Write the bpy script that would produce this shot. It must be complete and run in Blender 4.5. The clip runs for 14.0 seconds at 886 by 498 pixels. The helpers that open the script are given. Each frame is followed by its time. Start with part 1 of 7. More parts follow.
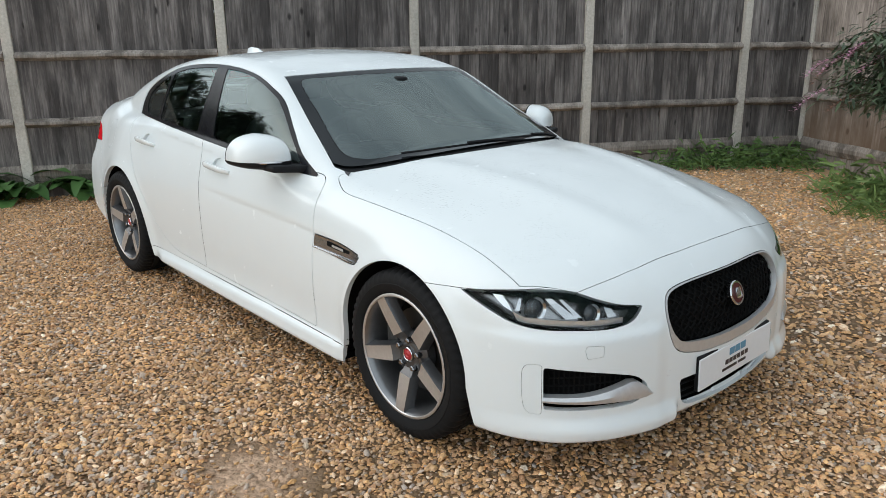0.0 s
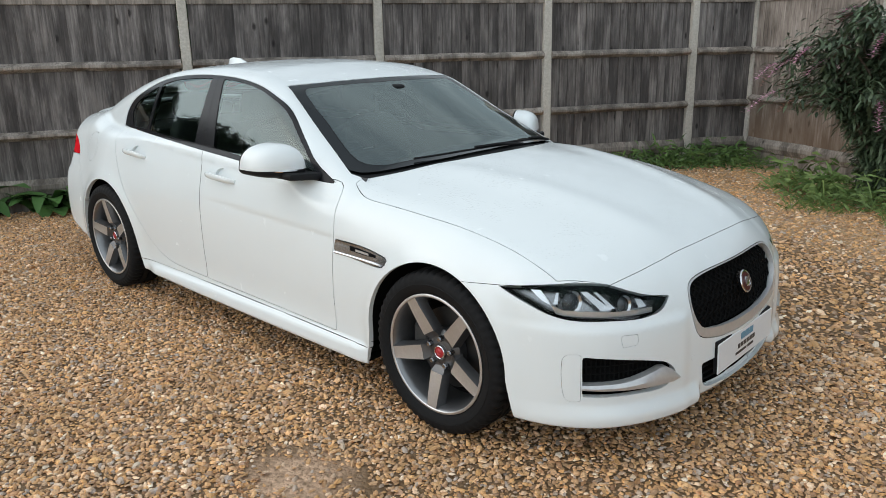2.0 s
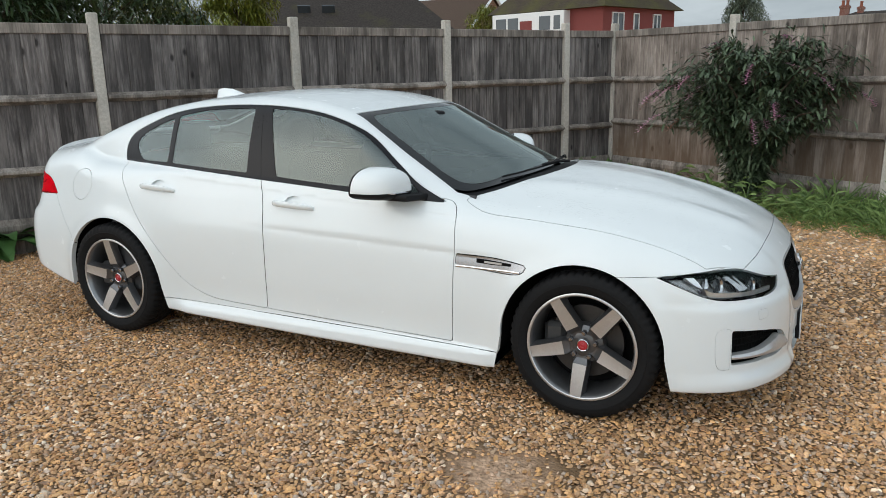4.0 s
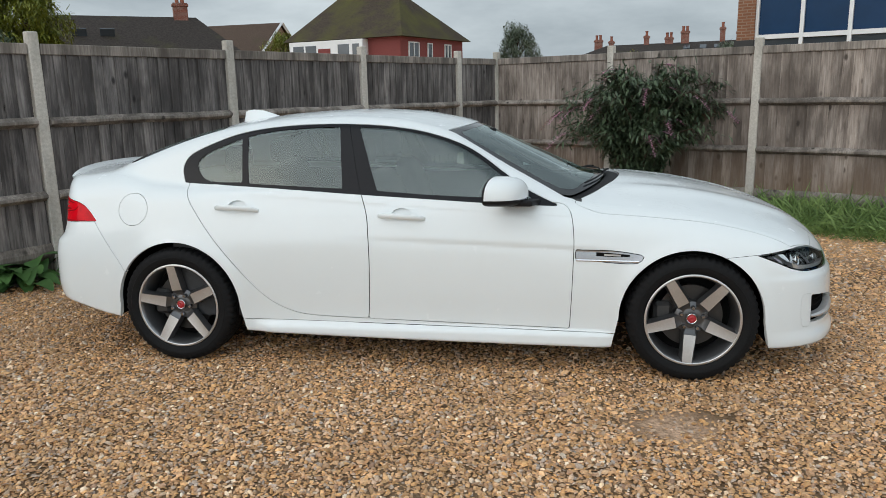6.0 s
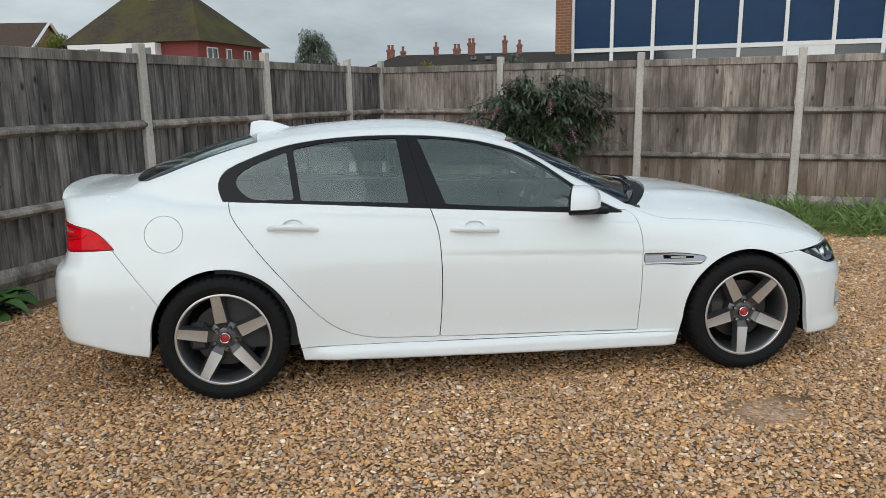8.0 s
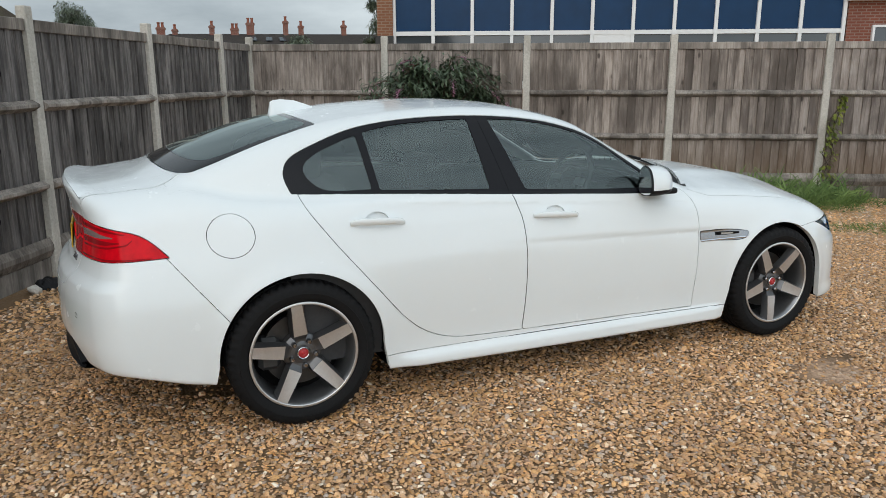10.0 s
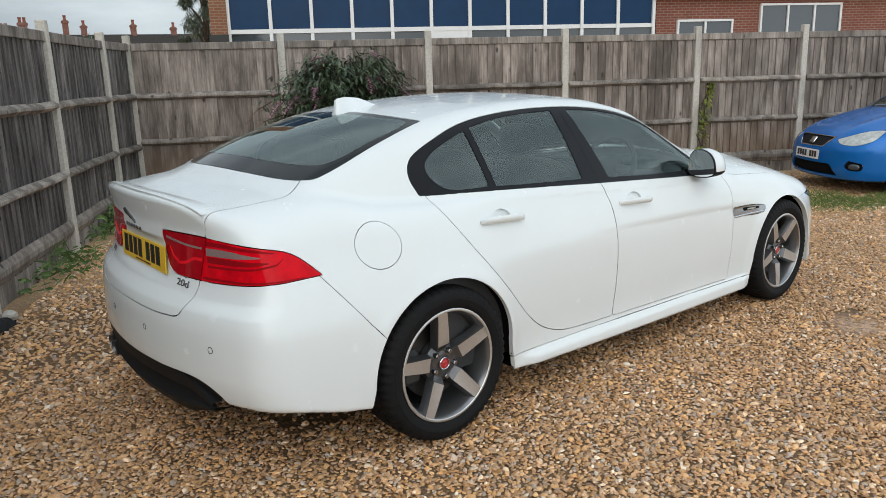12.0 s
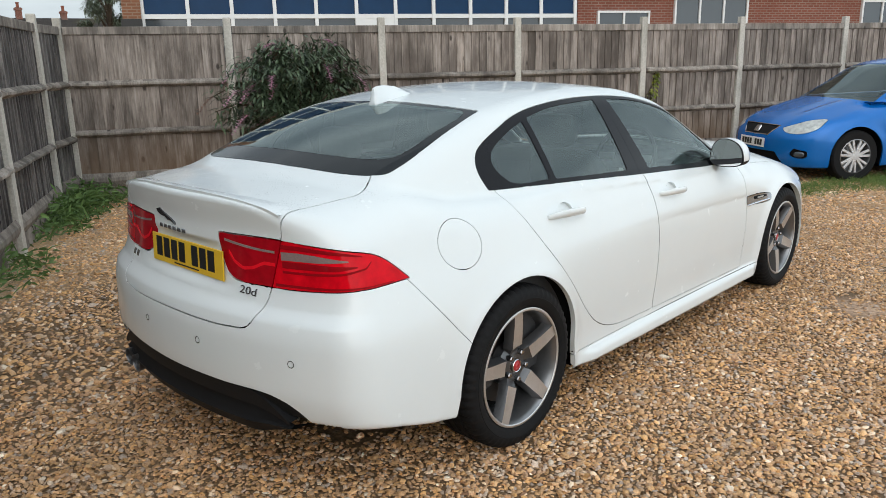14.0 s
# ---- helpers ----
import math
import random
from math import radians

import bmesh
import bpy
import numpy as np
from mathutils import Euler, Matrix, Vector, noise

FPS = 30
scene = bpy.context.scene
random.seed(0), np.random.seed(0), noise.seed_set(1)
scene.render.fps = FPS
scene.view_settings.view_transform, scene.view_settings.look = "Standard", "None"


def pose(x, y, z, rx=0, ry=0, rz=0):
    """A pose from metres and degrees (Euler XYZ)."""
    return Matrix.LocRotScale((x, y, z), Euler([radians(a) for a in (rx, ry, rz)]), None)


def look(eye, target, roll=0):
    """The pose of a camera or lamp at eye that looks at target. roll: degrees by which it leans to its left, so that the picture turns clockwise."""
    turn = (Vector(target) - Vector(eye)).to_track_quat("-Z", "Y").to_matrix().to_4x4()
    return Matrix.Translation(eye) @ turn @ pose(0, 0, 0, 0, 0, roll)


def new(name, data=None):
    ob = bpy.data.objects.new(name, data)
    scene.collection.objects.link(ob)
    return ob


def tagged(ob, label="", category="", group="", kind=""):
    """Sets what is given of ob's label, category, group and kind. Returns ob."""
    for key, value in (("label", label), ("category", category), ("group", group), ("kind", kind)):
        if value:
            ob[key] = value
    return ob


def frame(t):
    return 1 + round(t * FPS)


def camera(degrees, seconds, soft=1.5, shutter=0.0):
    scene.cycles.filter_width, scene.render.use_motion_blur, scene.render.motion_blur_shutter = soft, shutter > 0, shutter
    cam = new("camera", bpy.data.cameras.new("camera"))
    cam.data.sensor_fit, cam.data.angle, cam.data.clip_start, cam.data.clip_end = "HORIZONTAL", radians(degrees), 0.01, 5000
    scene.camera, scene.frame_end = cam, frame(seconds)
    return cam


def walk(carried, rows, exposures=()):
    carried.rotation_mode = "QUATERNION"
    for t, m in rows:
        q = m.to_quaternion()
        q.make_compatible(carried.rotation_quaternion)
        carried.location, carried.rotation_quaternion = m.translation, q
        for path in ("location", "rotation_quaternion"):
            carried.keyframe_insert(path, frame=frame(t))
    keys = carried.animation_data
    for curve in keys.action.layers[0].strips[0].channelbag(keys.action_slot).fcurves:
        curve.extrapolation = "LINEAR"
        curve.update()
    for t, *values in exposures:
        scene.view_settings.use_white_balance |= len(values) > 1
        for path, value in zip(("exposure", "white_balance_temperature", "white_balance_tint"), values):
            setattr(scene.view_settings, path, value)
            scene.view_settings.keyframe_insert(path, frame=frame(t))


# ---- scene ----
cam = camera(61.3, 14.0, soft=0.6)
PATH = [
    (0, (3.442, -2.526, 1.5), (2.012, -1.243, 0.941), -0.5),
    (0.5, (3.438, -2.511, 1.504), (2.013, -1.226, 0.94), -0.6),
    (1, (3.429, -2.492, 1.504), (2.021, -1.187, 0.943), -0.8),
    (1.5, (3.386, -2.541, 1.502), (2.012, -1.197, 0.949), -0.9),
    (2, (3.272, -2.849, 1.509), (1.959, -1.442, 0.967), -1.0),
    (2.5, (3.107, -3.092, 1.493), (1.881, -1.602, 0.967), -0.9),
    (3, (2.835, -3.354, 1.525), (1.724, -1.77, 1.017), -0.9),
    (5.5, (1.172, -4.588, 1.503), (0.712, -2.689, 1.075), -1.2),
    (6, (0.757, -4.751, 1.511), (0.439, -2.821, 1.096), -1.1),
    (6.5, (0.386, -4.801, 1.517), (0.212, -2.849, 1.118), -1.1),
    (7, (-0.012, -4.726, 1.524), (-0.025, -2.763, 1.142), -0.9),
    (7.5, (-0.393, -4.742, 1.545), (-0.28, -2.784, 1.155), -0.9),
    (10, (-2.149, -3.991, 1.523), (-1.341, -2.217, 1.074), -0.1),
    (10.5, (-2.493, -3.831, 1.507), (-1.563, -2.117, 1.063), -0.5),
    (11, (-2.761, -3.559, 1.514), (-1.713, -1.918, 1.058), -0.8),
    (11.5, (-3.05, -3.392, 1.5), (-1.903, -1.815, 1.056), -1.6),
    (12, (-3.278, -3.155, 1.515), (-2.039, -1.654, 1.055), -1.5),
    (12.5, (-3.388, -2.904, 1.532), (-2.082, -1.464, 1.061), -1.3),
    (13, (-3.558, -2.716, 1.531), (-2.198, -1.331, 1.049), -1.2),
    (13.5, (-3.636, -2.623, 1.531), (-2.245, -1.273, 1.038), -1.0),
    (14, (-3.632, -2.58, 1.52), (-2.219, -1.254, 1.028), -1.1),
]
walk(cam, [(t, look(eye, target, roll)) for t, eye, target, roll in PATH],
     [(0, 0.54), (3, 0.46), (5.5, 0.36), (7.5, 0.34), (10, 0.36), (12, 0.46), (14, 0.55)])


# ---- light: an overcast sky with a weak and very wide sun ----
world = bpy.data.worlds.new("overcast")
scene.world = world
world.use_nodes = True
wn = world.node_tree
wn.nodes.clear()
SUN_UP, SUN_AT = 34.0, 222.0
w_out = wn.nodes.new("ShaderNodeOutputWorld")
w_bg = wn.nodes.new("ShaderNodeBackground")
w_sky = wn.nodes.new("ShaderNodeTexSky")
w_sky.sky_type, w_sky.sun_disc = "NISHITA", False
w_sky.sun_elevation, w_sky.sun_rotation = radians(SUN_UP), radians(SUN_AT)
w_sky.dust_density, w_sky.air_density = 4.0, 1.2
w_co = wn.nodes.new("ShaderNodeTexCoord")
w_map = wn.nodes.new("ShaderNodeMapping")
w_map.inputs["Scale"].default_value = (1.0, 1.0, 3.2)
w_cloud = wn.nodes.new("ShaderNodeTexNoise")
w_cloud.inputs["Scale"].default_value, w_cloud.inputs["Detail"].default_value, w_cloud.inputs["Roughness"].default_value = 2.2, 7.0, 0.58
w_ramp = wn.nodes.new("ShaderNodeValToRGB")
w_ramp.color_ramp.elements[0].position, w_ramp.color_ramp.elements[0].color = 0.34, (4.9, 5.75, 6.4, 1)
w_ramp.color_ramp.elements[1].position, w_ramp.color_ramp.elements[1].color = 0.66, (9.3, 10.4, 11.0, 1)
w_mix = wn.nodes.new("ShaderNodeMix")
w_mix.data_type = "RGBA"
w_mix.inputs[0].default_value = 0.86
wn.links.new(w_co.outputs["Generated"], w_map.inputs["Vector"])
wn.links.new(w_map.outputs["Vector"], w_cloud.inputs["Vector"])
wn.links.new(w_cloud.outputs["Fac"], w_ramp.inputs["Fac"])
wn.links.new(w_sky.outputs["Color"], w_mix.inputs[6])
wn.links.new(w_ramp.outputs["Color"], w_mix.inputs[7])
# the cloud is thin and bright low down, heavier overhead, and brighter on the side of the hidden sun
w_sep = wn.nodes.new("ShaderNodeSeparateXYZ")
wn.links.new(w_co.outputs["Generated"], w_sep.inputs[0])
w_low = wn.nodes.new("ShaderNodeMapRange")
w_low.inputs["From Min"].default_value, w_low.inputs["From Max"].default_value = 0.0, 0.34
w_low.inputs["To Min"].default_value, w_low.inputs["To Max"].default_value = 1.18, 1.0
wn.links.new(w_sep.outputs[2], w_low.inputs["Value"])
w_dim = wn.nodes.new("ShaderNodeVectorMath")
w_dim.operation = "SCALE"
wn.links.new(w_mix.outputs[2], w_dim.inputs[0])
w_side = wn.nodes.new("ShaderNodeMapRange")
w_side.interpolation_type = "SMOOTHSTEP"
w_side.inputs["From Min"].default_value, w_side.inputs["From Max"].default_value = -1.0, 1.0
w_side.inputs["To Min"].default_value, w_side.inputs["To Max"].default_value = 1.14, 0.54
wn.links.new(w_sep.outputs[1], w_side.inputs["Value"])
w_both = wn.nodes.new("ShaderNodeMath")
w_both.operation = "MULTIPLY"
wn.links.new(w_low.outputs["Result"], w_both.inputs[0])
wn.links.new(w_side.outputs["Result"], w_both.inputs[1])
wn.links.new(w_both.outputs[0], w_dim.inputs["Scale"])
wn.links.new(w_dim.outputs["Vector"], w_bg.inputs["Color"])
w_bg.inputs["Strength"].default_value = 0.10
wn.links.new(w_bg.outputs["Background"], w_out.inputs["Surface"])

sun = new("sun", bpy.data.lights.new("sun", "SUN"))
sun.data.energy, sun.data.angle, sun.data.color = 0.46, radians(70), (0.98, 0.99, 1.0)
_a, _e = radians(SUN_AT), radians(SUN_UP)
sun.matrix_world = look((math.sin(_a) * math.cos(_e) * 30, math.cos(_a) * math.cos(_e) * 30, math.sin(_e) * 30), (0, 0, 0))
scene.view_settings.exposure = 0.30


# ---- materials ----
def shader(name, base, rough=0.5, metal=0.0, spec=0.5, coat=0.0):
    """A material with a Principled BSDF. Returns it with its tree, the BSDF and a maker of nodes."""
    mat = bpy.data.materials.new(name)
    mat.use_nodes = True
    nt = mat.node_tree
    bsdf = nt.nodes["Principled BSDF"]
    bsdf.inputs["Base Color"].default_value = (*base, 1)
    bsdf.inputs["Roughness"].default_value = rough
    bsdf.inputs["Metallic"].default_value = metal
    bsdf.inputs["Specular IOR Level"].default_value = spec
    bsdf.inputs["Coat Weight"].default_value = coat
    bsdf.inputs["Coat Roughness"].default_value = 0.03
    return mat, nt, bsdf


def node(nt, kind, **values):
    n = nt.nodes.new(kind)
    for key, value in values.items():
        n.inputs[key.replace("_", " ")].default_value = value
    return n


def coords(nt, scale=(1, 1, 1), world_space=True):
    c = nt.nodes.new("ShaderNodeNewGeometry") if world_space else nt.nodes.new("ShaderNodeTexCoord")
    m = nt.nodes.new("ShaderNodeMapping")
    m.inputs["Scale"].default_value = scale
    nt.links.new(c.outputs["Position" if world_space else "Object"], m.inputs["Vector"])
    return m.outputs["Vector"]


def ramp_node(nt, fac, stops):
    r = nt.nodes.new("ShaderNodeValToRGB")
    while len(r.color_ramp.elements) < len(stops):
        r.color_ramp.elements.new(0.5)
    for e, (pos, col) in zip(r.color_ramp.elements, stops):
        e.position, e.color = pos, (*col, 1)
    nt.links.new(fac, r.inputs["Fac"])
    return r.outputs["Color"]


def mixed(nt, fac, a, b, blend="MIX"):
    m = nt.nodes.new("ShaderNodeMix")
    m.data_type, m.blend_type = "RGBA", blend
    for slot, v in ((0, fac), (6, a), (7, b)):
        if isinstance(v, bpy.types.NodeSocket):
            nt.links.new(v, m.inputs[slot])
        else:
            m.inputs[slot].default_value = v if slot == 0 else (*v, 1)
    return m.outputs[2]


def bump(nt, bsdf, height, strength, distance):
    b = node(nt, "ShaderNodeBump", Strength=strength, Distance=distance)
    nt.links.new(height, b.inputs["Height"])
    nt.links.new(b.outputs["Normal"], bsdf.inputs["Normal"])
    return b


def noise_tex(nt, vec, scale, detail=4.0, rough=0.55):
    n = node(nt, "ShaderNodeTexNoise", Scale=scale, Detail=detail, Roughness=rough)
    nt.links.new(vec, n.inputs["Vector"])
    return n.outputs["Fac"]


def plain(name, base, rough=0.5, metal=0.0, spec=0.5, coat=0.0, grain=0.12, scale=60.0, relief=0.0):
    """A plain surface with a little unevenness of tone and gloss."""
    mat, nt, bsdf = shader(name, base, rough, metal, spec, coat)
    v = coords(nt, world_space=False)
    n = noise_tex(nt, v, scale, 5.0)
    n2 = noise_tex(nt, v, scale * 0.11, 3.0)
    dark = tuple(c * (1 - grain) for c in base)
    lite = tuple(min(1, c * (1 + grain)) for c in base)
    c1 = ramp_node(nt, n, ((0.3, dark), (0.7, lite)))
    c2 = mixed(nt, n2, c1, tuple(c * (1 - 0.5 * grain) for c in base))
    nt.links.new(c2, bsdf.inputs["Base Color"])
    if relief:
        bump(nt, bsdf, n, 0.4, relief)
    return mat


def mat_paint():
    mat, nt, bsdf = shader("white_paint", (0.80, 0.81, 0.80), 0.22, 0.0, 0.4, 0.6)
    bsdf.inputs["Coat Roughness"].default_value = 0.07
    v = coords(nt, world_space=False)
    dirt = noise_tex(nt, v, 3.0, 6.0, 0.6)
    nt.links.new(mixed(nt, dirt, (0.785, 0.818, 0.820), (0.750, 0.782, 0.782)), bsdf.inputs["Base Color"])
    r = ramp_node(nt, noise_tex(nt, v, 11.0, 5.0), ((0.3, (0.18, 0.18, 0.18)), (0.8, (0.30, 0.30, 0.30))))
    nt.links.new(r, bsdf.inputs["Roughness"])
    # beads of rain where the paint lies flat
    geo = nt.nodes.new("ShaderNodeNewGeometry")
    sep = nt.nodes.new("ShaderNodeSeparateXYZ")
    nt.links.new(geo.outputs["True Normal"], sep.inputs[0])
    flat = ramp_node(nt, sep.outputs[2], ((0.80, (0, 0, 0)), (0.95, (1, 1, 1))))
    drop = node(nt, "ShaderNodeTexVoronoi", Scale=85.0, Randomness=1.0)
    nt.links.new(v, drop.inputs["Vector"])
    bead = ramp_node(nt, drop.outputs["Distance"], ((0.12, (1, 1, 1)), (0.34, (0, 0, 0))))
    some = ramp_node(nt, noise_tex(nt, v, 7.0, 3.0), ((0.44, (0, 0, 0)), (0.58, (1, 1, 1))))
    h = mixed(nt, 1.0, mixed(nt, 1.0, bead, flat, "MULTIPLY"), some, "MULTIPLY")
    b = bump(nt, bsdf, h, 0.55, 0.0022)
    nt.links.new(b.outputs["Normal"], bsdf.inputs["Coat Normal"])
    return mat


def mat_glass(name, tint, clear):
    """Thin car glass: a mirror by Fresnel over a tinted see-through sheet."""
    mat = bpy.data.materials.new(name)
    mat.use_nodes = True
    nt = mat.node_tree
    nt.nodes.clear()
    out = nt.nodes.new("ShaderNodeOutputMaterial")
    tr = node(nt, "ShaderNodeBsdfTransparent", Color=(*tint, 1))
    gl = node(nt, "ShaderNodeBsdfGlossy", Color=(0.87, 0.98, 0.965, 1), Roughness=0.02)
    fr = node(nt, "ShaderNodeFresnel", IOR=clear)
    mx = nt.nodes.new("ShaderNodeMixShader")
    nt.links.new(fr.outputs[0], mx.inputs[0])
    nt.links.new(tr.outputs[0], mx.inputs[1])
    nt.links.new(gl.outputs[0], mx.inputs[2])
    nt.links.new(mx.outputs[0], out.inputs["Surface"])
    return mat


def mat_weathered(name, dark, mid, lite, foot=None):
    """Old fence timber: grain along the board, each board its own tone, knots, black and silver stains, a browner foot."""
    mat, nt, bsdf = shader(name, mid, 0.88, 0.0, 0.2)
    oi = nt.nodes.new("ShaderNodeObjectInfo")
    own = nt.nodes.new("ShaderNodeCombineXYZ")
    far = nt.nodes.new("ShaderNodeMath")
    far.operation = "MULTIPLY"
    far.inputs[1].default_value = 57.0
    nt.links.new(oi.outputs["Random"], far.inputs[0])
    nt.links.new(far.outputs[0], own.inputs[1])
    shift = nt.nodes.new("ShaderNodeVectorMath")
    shift.operation = "ADD"
    nt.links.new(coords(nt, world_space=False), shift.inputs[0])
    nt.links.new(own.outputs[0], shift.inputs[1])

    def stretched(scale):
        m = nt.nodes.new("ShaderNodeMapping")
        m.inputs["Scale"].default_value = scale
        nt.links.new(shift.outputs[0], m.inputs["Vector"])
        return m.outputs["Vector"]
    grain = noise_tex(nt, stretched((1, 1, 0.05)), 62.0, 6.0, 0.62)
    c = ramp_node(nt, grain, ((0.25, dark), (0.50, mid), (0.80, lite)))
    # broad weathering along each board, and stains that run over several boards
    broad = noise_tex(nt, stretched((1.0, 1, 0.22)), 7.0, 5.0, 0.6)
    c = mixed(nt, ramp_node(nt, broad, ((0.38, (0.75, 0.75, 0.75)), (0.56, (0, 0, 0)))), c, tuple(0.62 * d for d in dark))
    c = mixed(nt, ramp_node(nt, broad, ((0.56, (0, 0, 0)), (0.74, (0.55, 0.55, 0.55)))), c, lite)
    stain = noise_tex(nt, coords(nt, (1, 1, 0.5)), 1.7, 6.0, 0.64)
    c = mixed(nt, ramp_node(nt, stain, ((0.48, (0, 0, 0)), (0.66, (0.62, 0.62, 0.62)))), c, tuple(0.7 * d for d in dark))
    # knots
    knot = node(nt, "ShaderNodeTexVoronoi", Scale=5.0, Randomness=1.0)
    nt.links.new(stretched((1.0, 1, 0.55)), knot.inputs["Vector"])
    c = mixed(nt, ramp_node(nt, knot.outputs["Distance"], ((0.06, (0.9, 0.9, 0.9)), (0.13, (0, 0, 0)))), c, tuple(0.35 * d for d in dark))
    tone = ramp_node(nt, oi.outputs["Random"], ((0.0, (0.78, 0.77, 0.76)), (0.4, (0.96, 0.95, 0.94)), (0.8, (1.07, 1.06, 1.05)), (1.0, (1.24, 1.22, 1.20))))
    c = mixed(nt, 1.0, c, tone, "MULTIPLY")
    if foot:
        sx = nt.nodes.new("ShaderNodeSeparateXYZ")
        nt.links.new(coords(nt, world_space=False), sx.inputs[0])
        wet = nt.nodes.new("ShaderNodeMath")
        wet.operation = "MULTIPLY_ADD"
        wet.inputs[1].default_value = 0.5
        nt.links.new(broad, wet.inputs[0])
        nt.links.new(sx.outputs[2], wet.inputs[2])
        c = mixed(nt, ramp_node(nt, wet.outputs[0], ((0.30, (0.7, 0.7, 0.7)), (0.95, (0, 0, 0)))), c, foot)
    nt.links.new(c, bsdf.inputs["Base Color"])
    bump(nt, bsdf, grain, 0.7, 0.005)
    return mat


def mat_concrete():
    mat, nt, bsdf = shader("post_concrete", (0.3, 0.28, 0.25), 0.9, 0.0, 0.3)
    v = coords(nt)
    n = noise_tex(nt, v, 45.0, 7.0, 0.7)
    s = noise_tex(nt, coords(nt, (1, 1, 0.3)), 3.5, 5.0)
    c = ramp_node(nt, n, ((0.3, (0.44, 0.405, 0.35)), (0.6, (0.61, 0.57, 0.51)), (0.8, (0.70, 0.66, 0.60))))
    nt.links.new(mixed(nt, ramp_node(nt, s, ((0.5, (0, 0, 0)), (0.75, (0.6, 0.6, 0.6)))), c, (0.13, 0.125, 0.10)), bsdf.inputs["Base Color"])
    bump(nt, bsdf, n, 0.5, 0.004)
    return mat


STONES = ((0.0, (0.388, 0.205, 0.106)), (0.12, (0.698, 0.395, 0.159)), (0.22, (0.533, 0.315, 0.170)), (0.34, (0.815, 0.50, 0.239)), (0.44, (0.427, 0.265, 0.175)), (0.54, (0.718, 0.42, 0.180)),
          (0.64, (0.601, 0.375, 0.217)), (0.74, (0.757, 0.47, 0.249)), (0.82, (0.446, 0.385, 0.345)), (0.89, (0.640, 0.46, 0.329)), (0.95, (0.892, 0.65, 0.435)), (1.0, (0.921, 0.80, 0.657)))


def mat_gravel():
    """Loose flint gravel: cells of many browns, sand showing between."""
    mat, nt, bsdf = shader("gravel", (0.35, 0.25, 0.15), 0.7, 0.0, 0.35)
    base = coords(nt)
    warp = node(nt, "ShaderNodeTexNoise", Scale=30.0, Detail=2.0)
    nt.links.new(base, warp.inputs["Vector"])
    add = nt.nodes.new("ShaderNodeMix")
    add.data_type, add.blend_type = "RGBA", "LINEAR_LIGHT"
    add.inputs[0].default_value = 0.012
    nt.links.new(base, add.inputs[6])
    nt.links.new(warp.outputs["Color"], add.inputs[7])
    cell = node(nt, "ShaderNodeTexVoronoi", Scale=58.0, Randomness=1.0)
    nt.links.new(add.outputs[2], cell.inputs["Vector"])
    sep = nt.nodes.new("ShaderNodeSeparateColor")
    nt.links.new(cell.outputs["Color"], sep.inputs["Color"])
    c = ramp_node(nt, sep.outputs[0], STONES)
    gap = ramp_node(nt, cell.outputs["Distance"], ((0.32, (0, 0, 0)), (0.62, (1, 1, 1))))
    c = mixed(nt, gap, c, (0.44, 0.30, 0.175))
    broad = noise_tex(nt, base, 0.55, 5.0, 0.6)
    c = mixed(nt, ramp_node(nt, broad, ((0.45, (0, 0, 0)), (0.75, (0.35, 0.35, 0.35)))), c, (0.44, 0.27, 0.125))
    # grit colour darkened where the loose stones lie thick, for the shade between them
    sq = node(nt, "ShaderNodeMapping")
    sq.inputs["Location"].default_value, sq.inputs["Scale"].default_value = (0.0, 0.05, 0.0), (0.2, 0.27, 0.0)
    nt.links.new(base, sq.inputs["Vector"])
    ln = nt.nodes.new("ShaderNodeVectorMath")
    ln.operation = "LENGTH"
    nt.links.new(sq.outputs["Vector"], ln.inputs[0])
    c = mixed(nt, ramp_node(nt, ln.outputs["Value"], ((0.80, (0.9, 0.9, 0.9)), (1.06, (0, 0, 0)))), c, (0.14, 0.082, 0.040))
    # a worn patch where the sandy earth shows
    off = nt.nodes.new("ShaderNodeVectorMath")
    off.operation = "DISTANCE"
    off.inputs[1].default_value = (1.27, -1.50, 0.0)
    nt.links.new(base, off.inputs[0])
    bare = ramp_node(nt, off.outputs["Value"], ((0.10, (1, 1, 1)), (0.27, (0, 0, 0))))
    rag = ramp_node(nt, noise_tex(nt, base, 24.0, 5.0, 0.7), ((0.35, (0.2, 0.2, 0.2)), (0.6, (1, 1, 1))))
    c = mixed(nt, mixed(nt, 1.0, bare, rag, "MULTIPLY"), c, (0.64, 0.42, 0.28))
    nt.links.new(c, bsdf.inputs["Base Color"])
    inv = nt.nodes.new("ShaderNodeMath")
    inv.operation = "MULTIPLY_ADD"
    inv.inputs[1].default_value, inv.inputs[2].default_value = -1.0, 1.0
    nt.links.new(cell.outputs["Distance"], inv.inputs[0])
    bump(nt, bsdf, inv.outputs[0], 0.9, 0.010)
    return mat


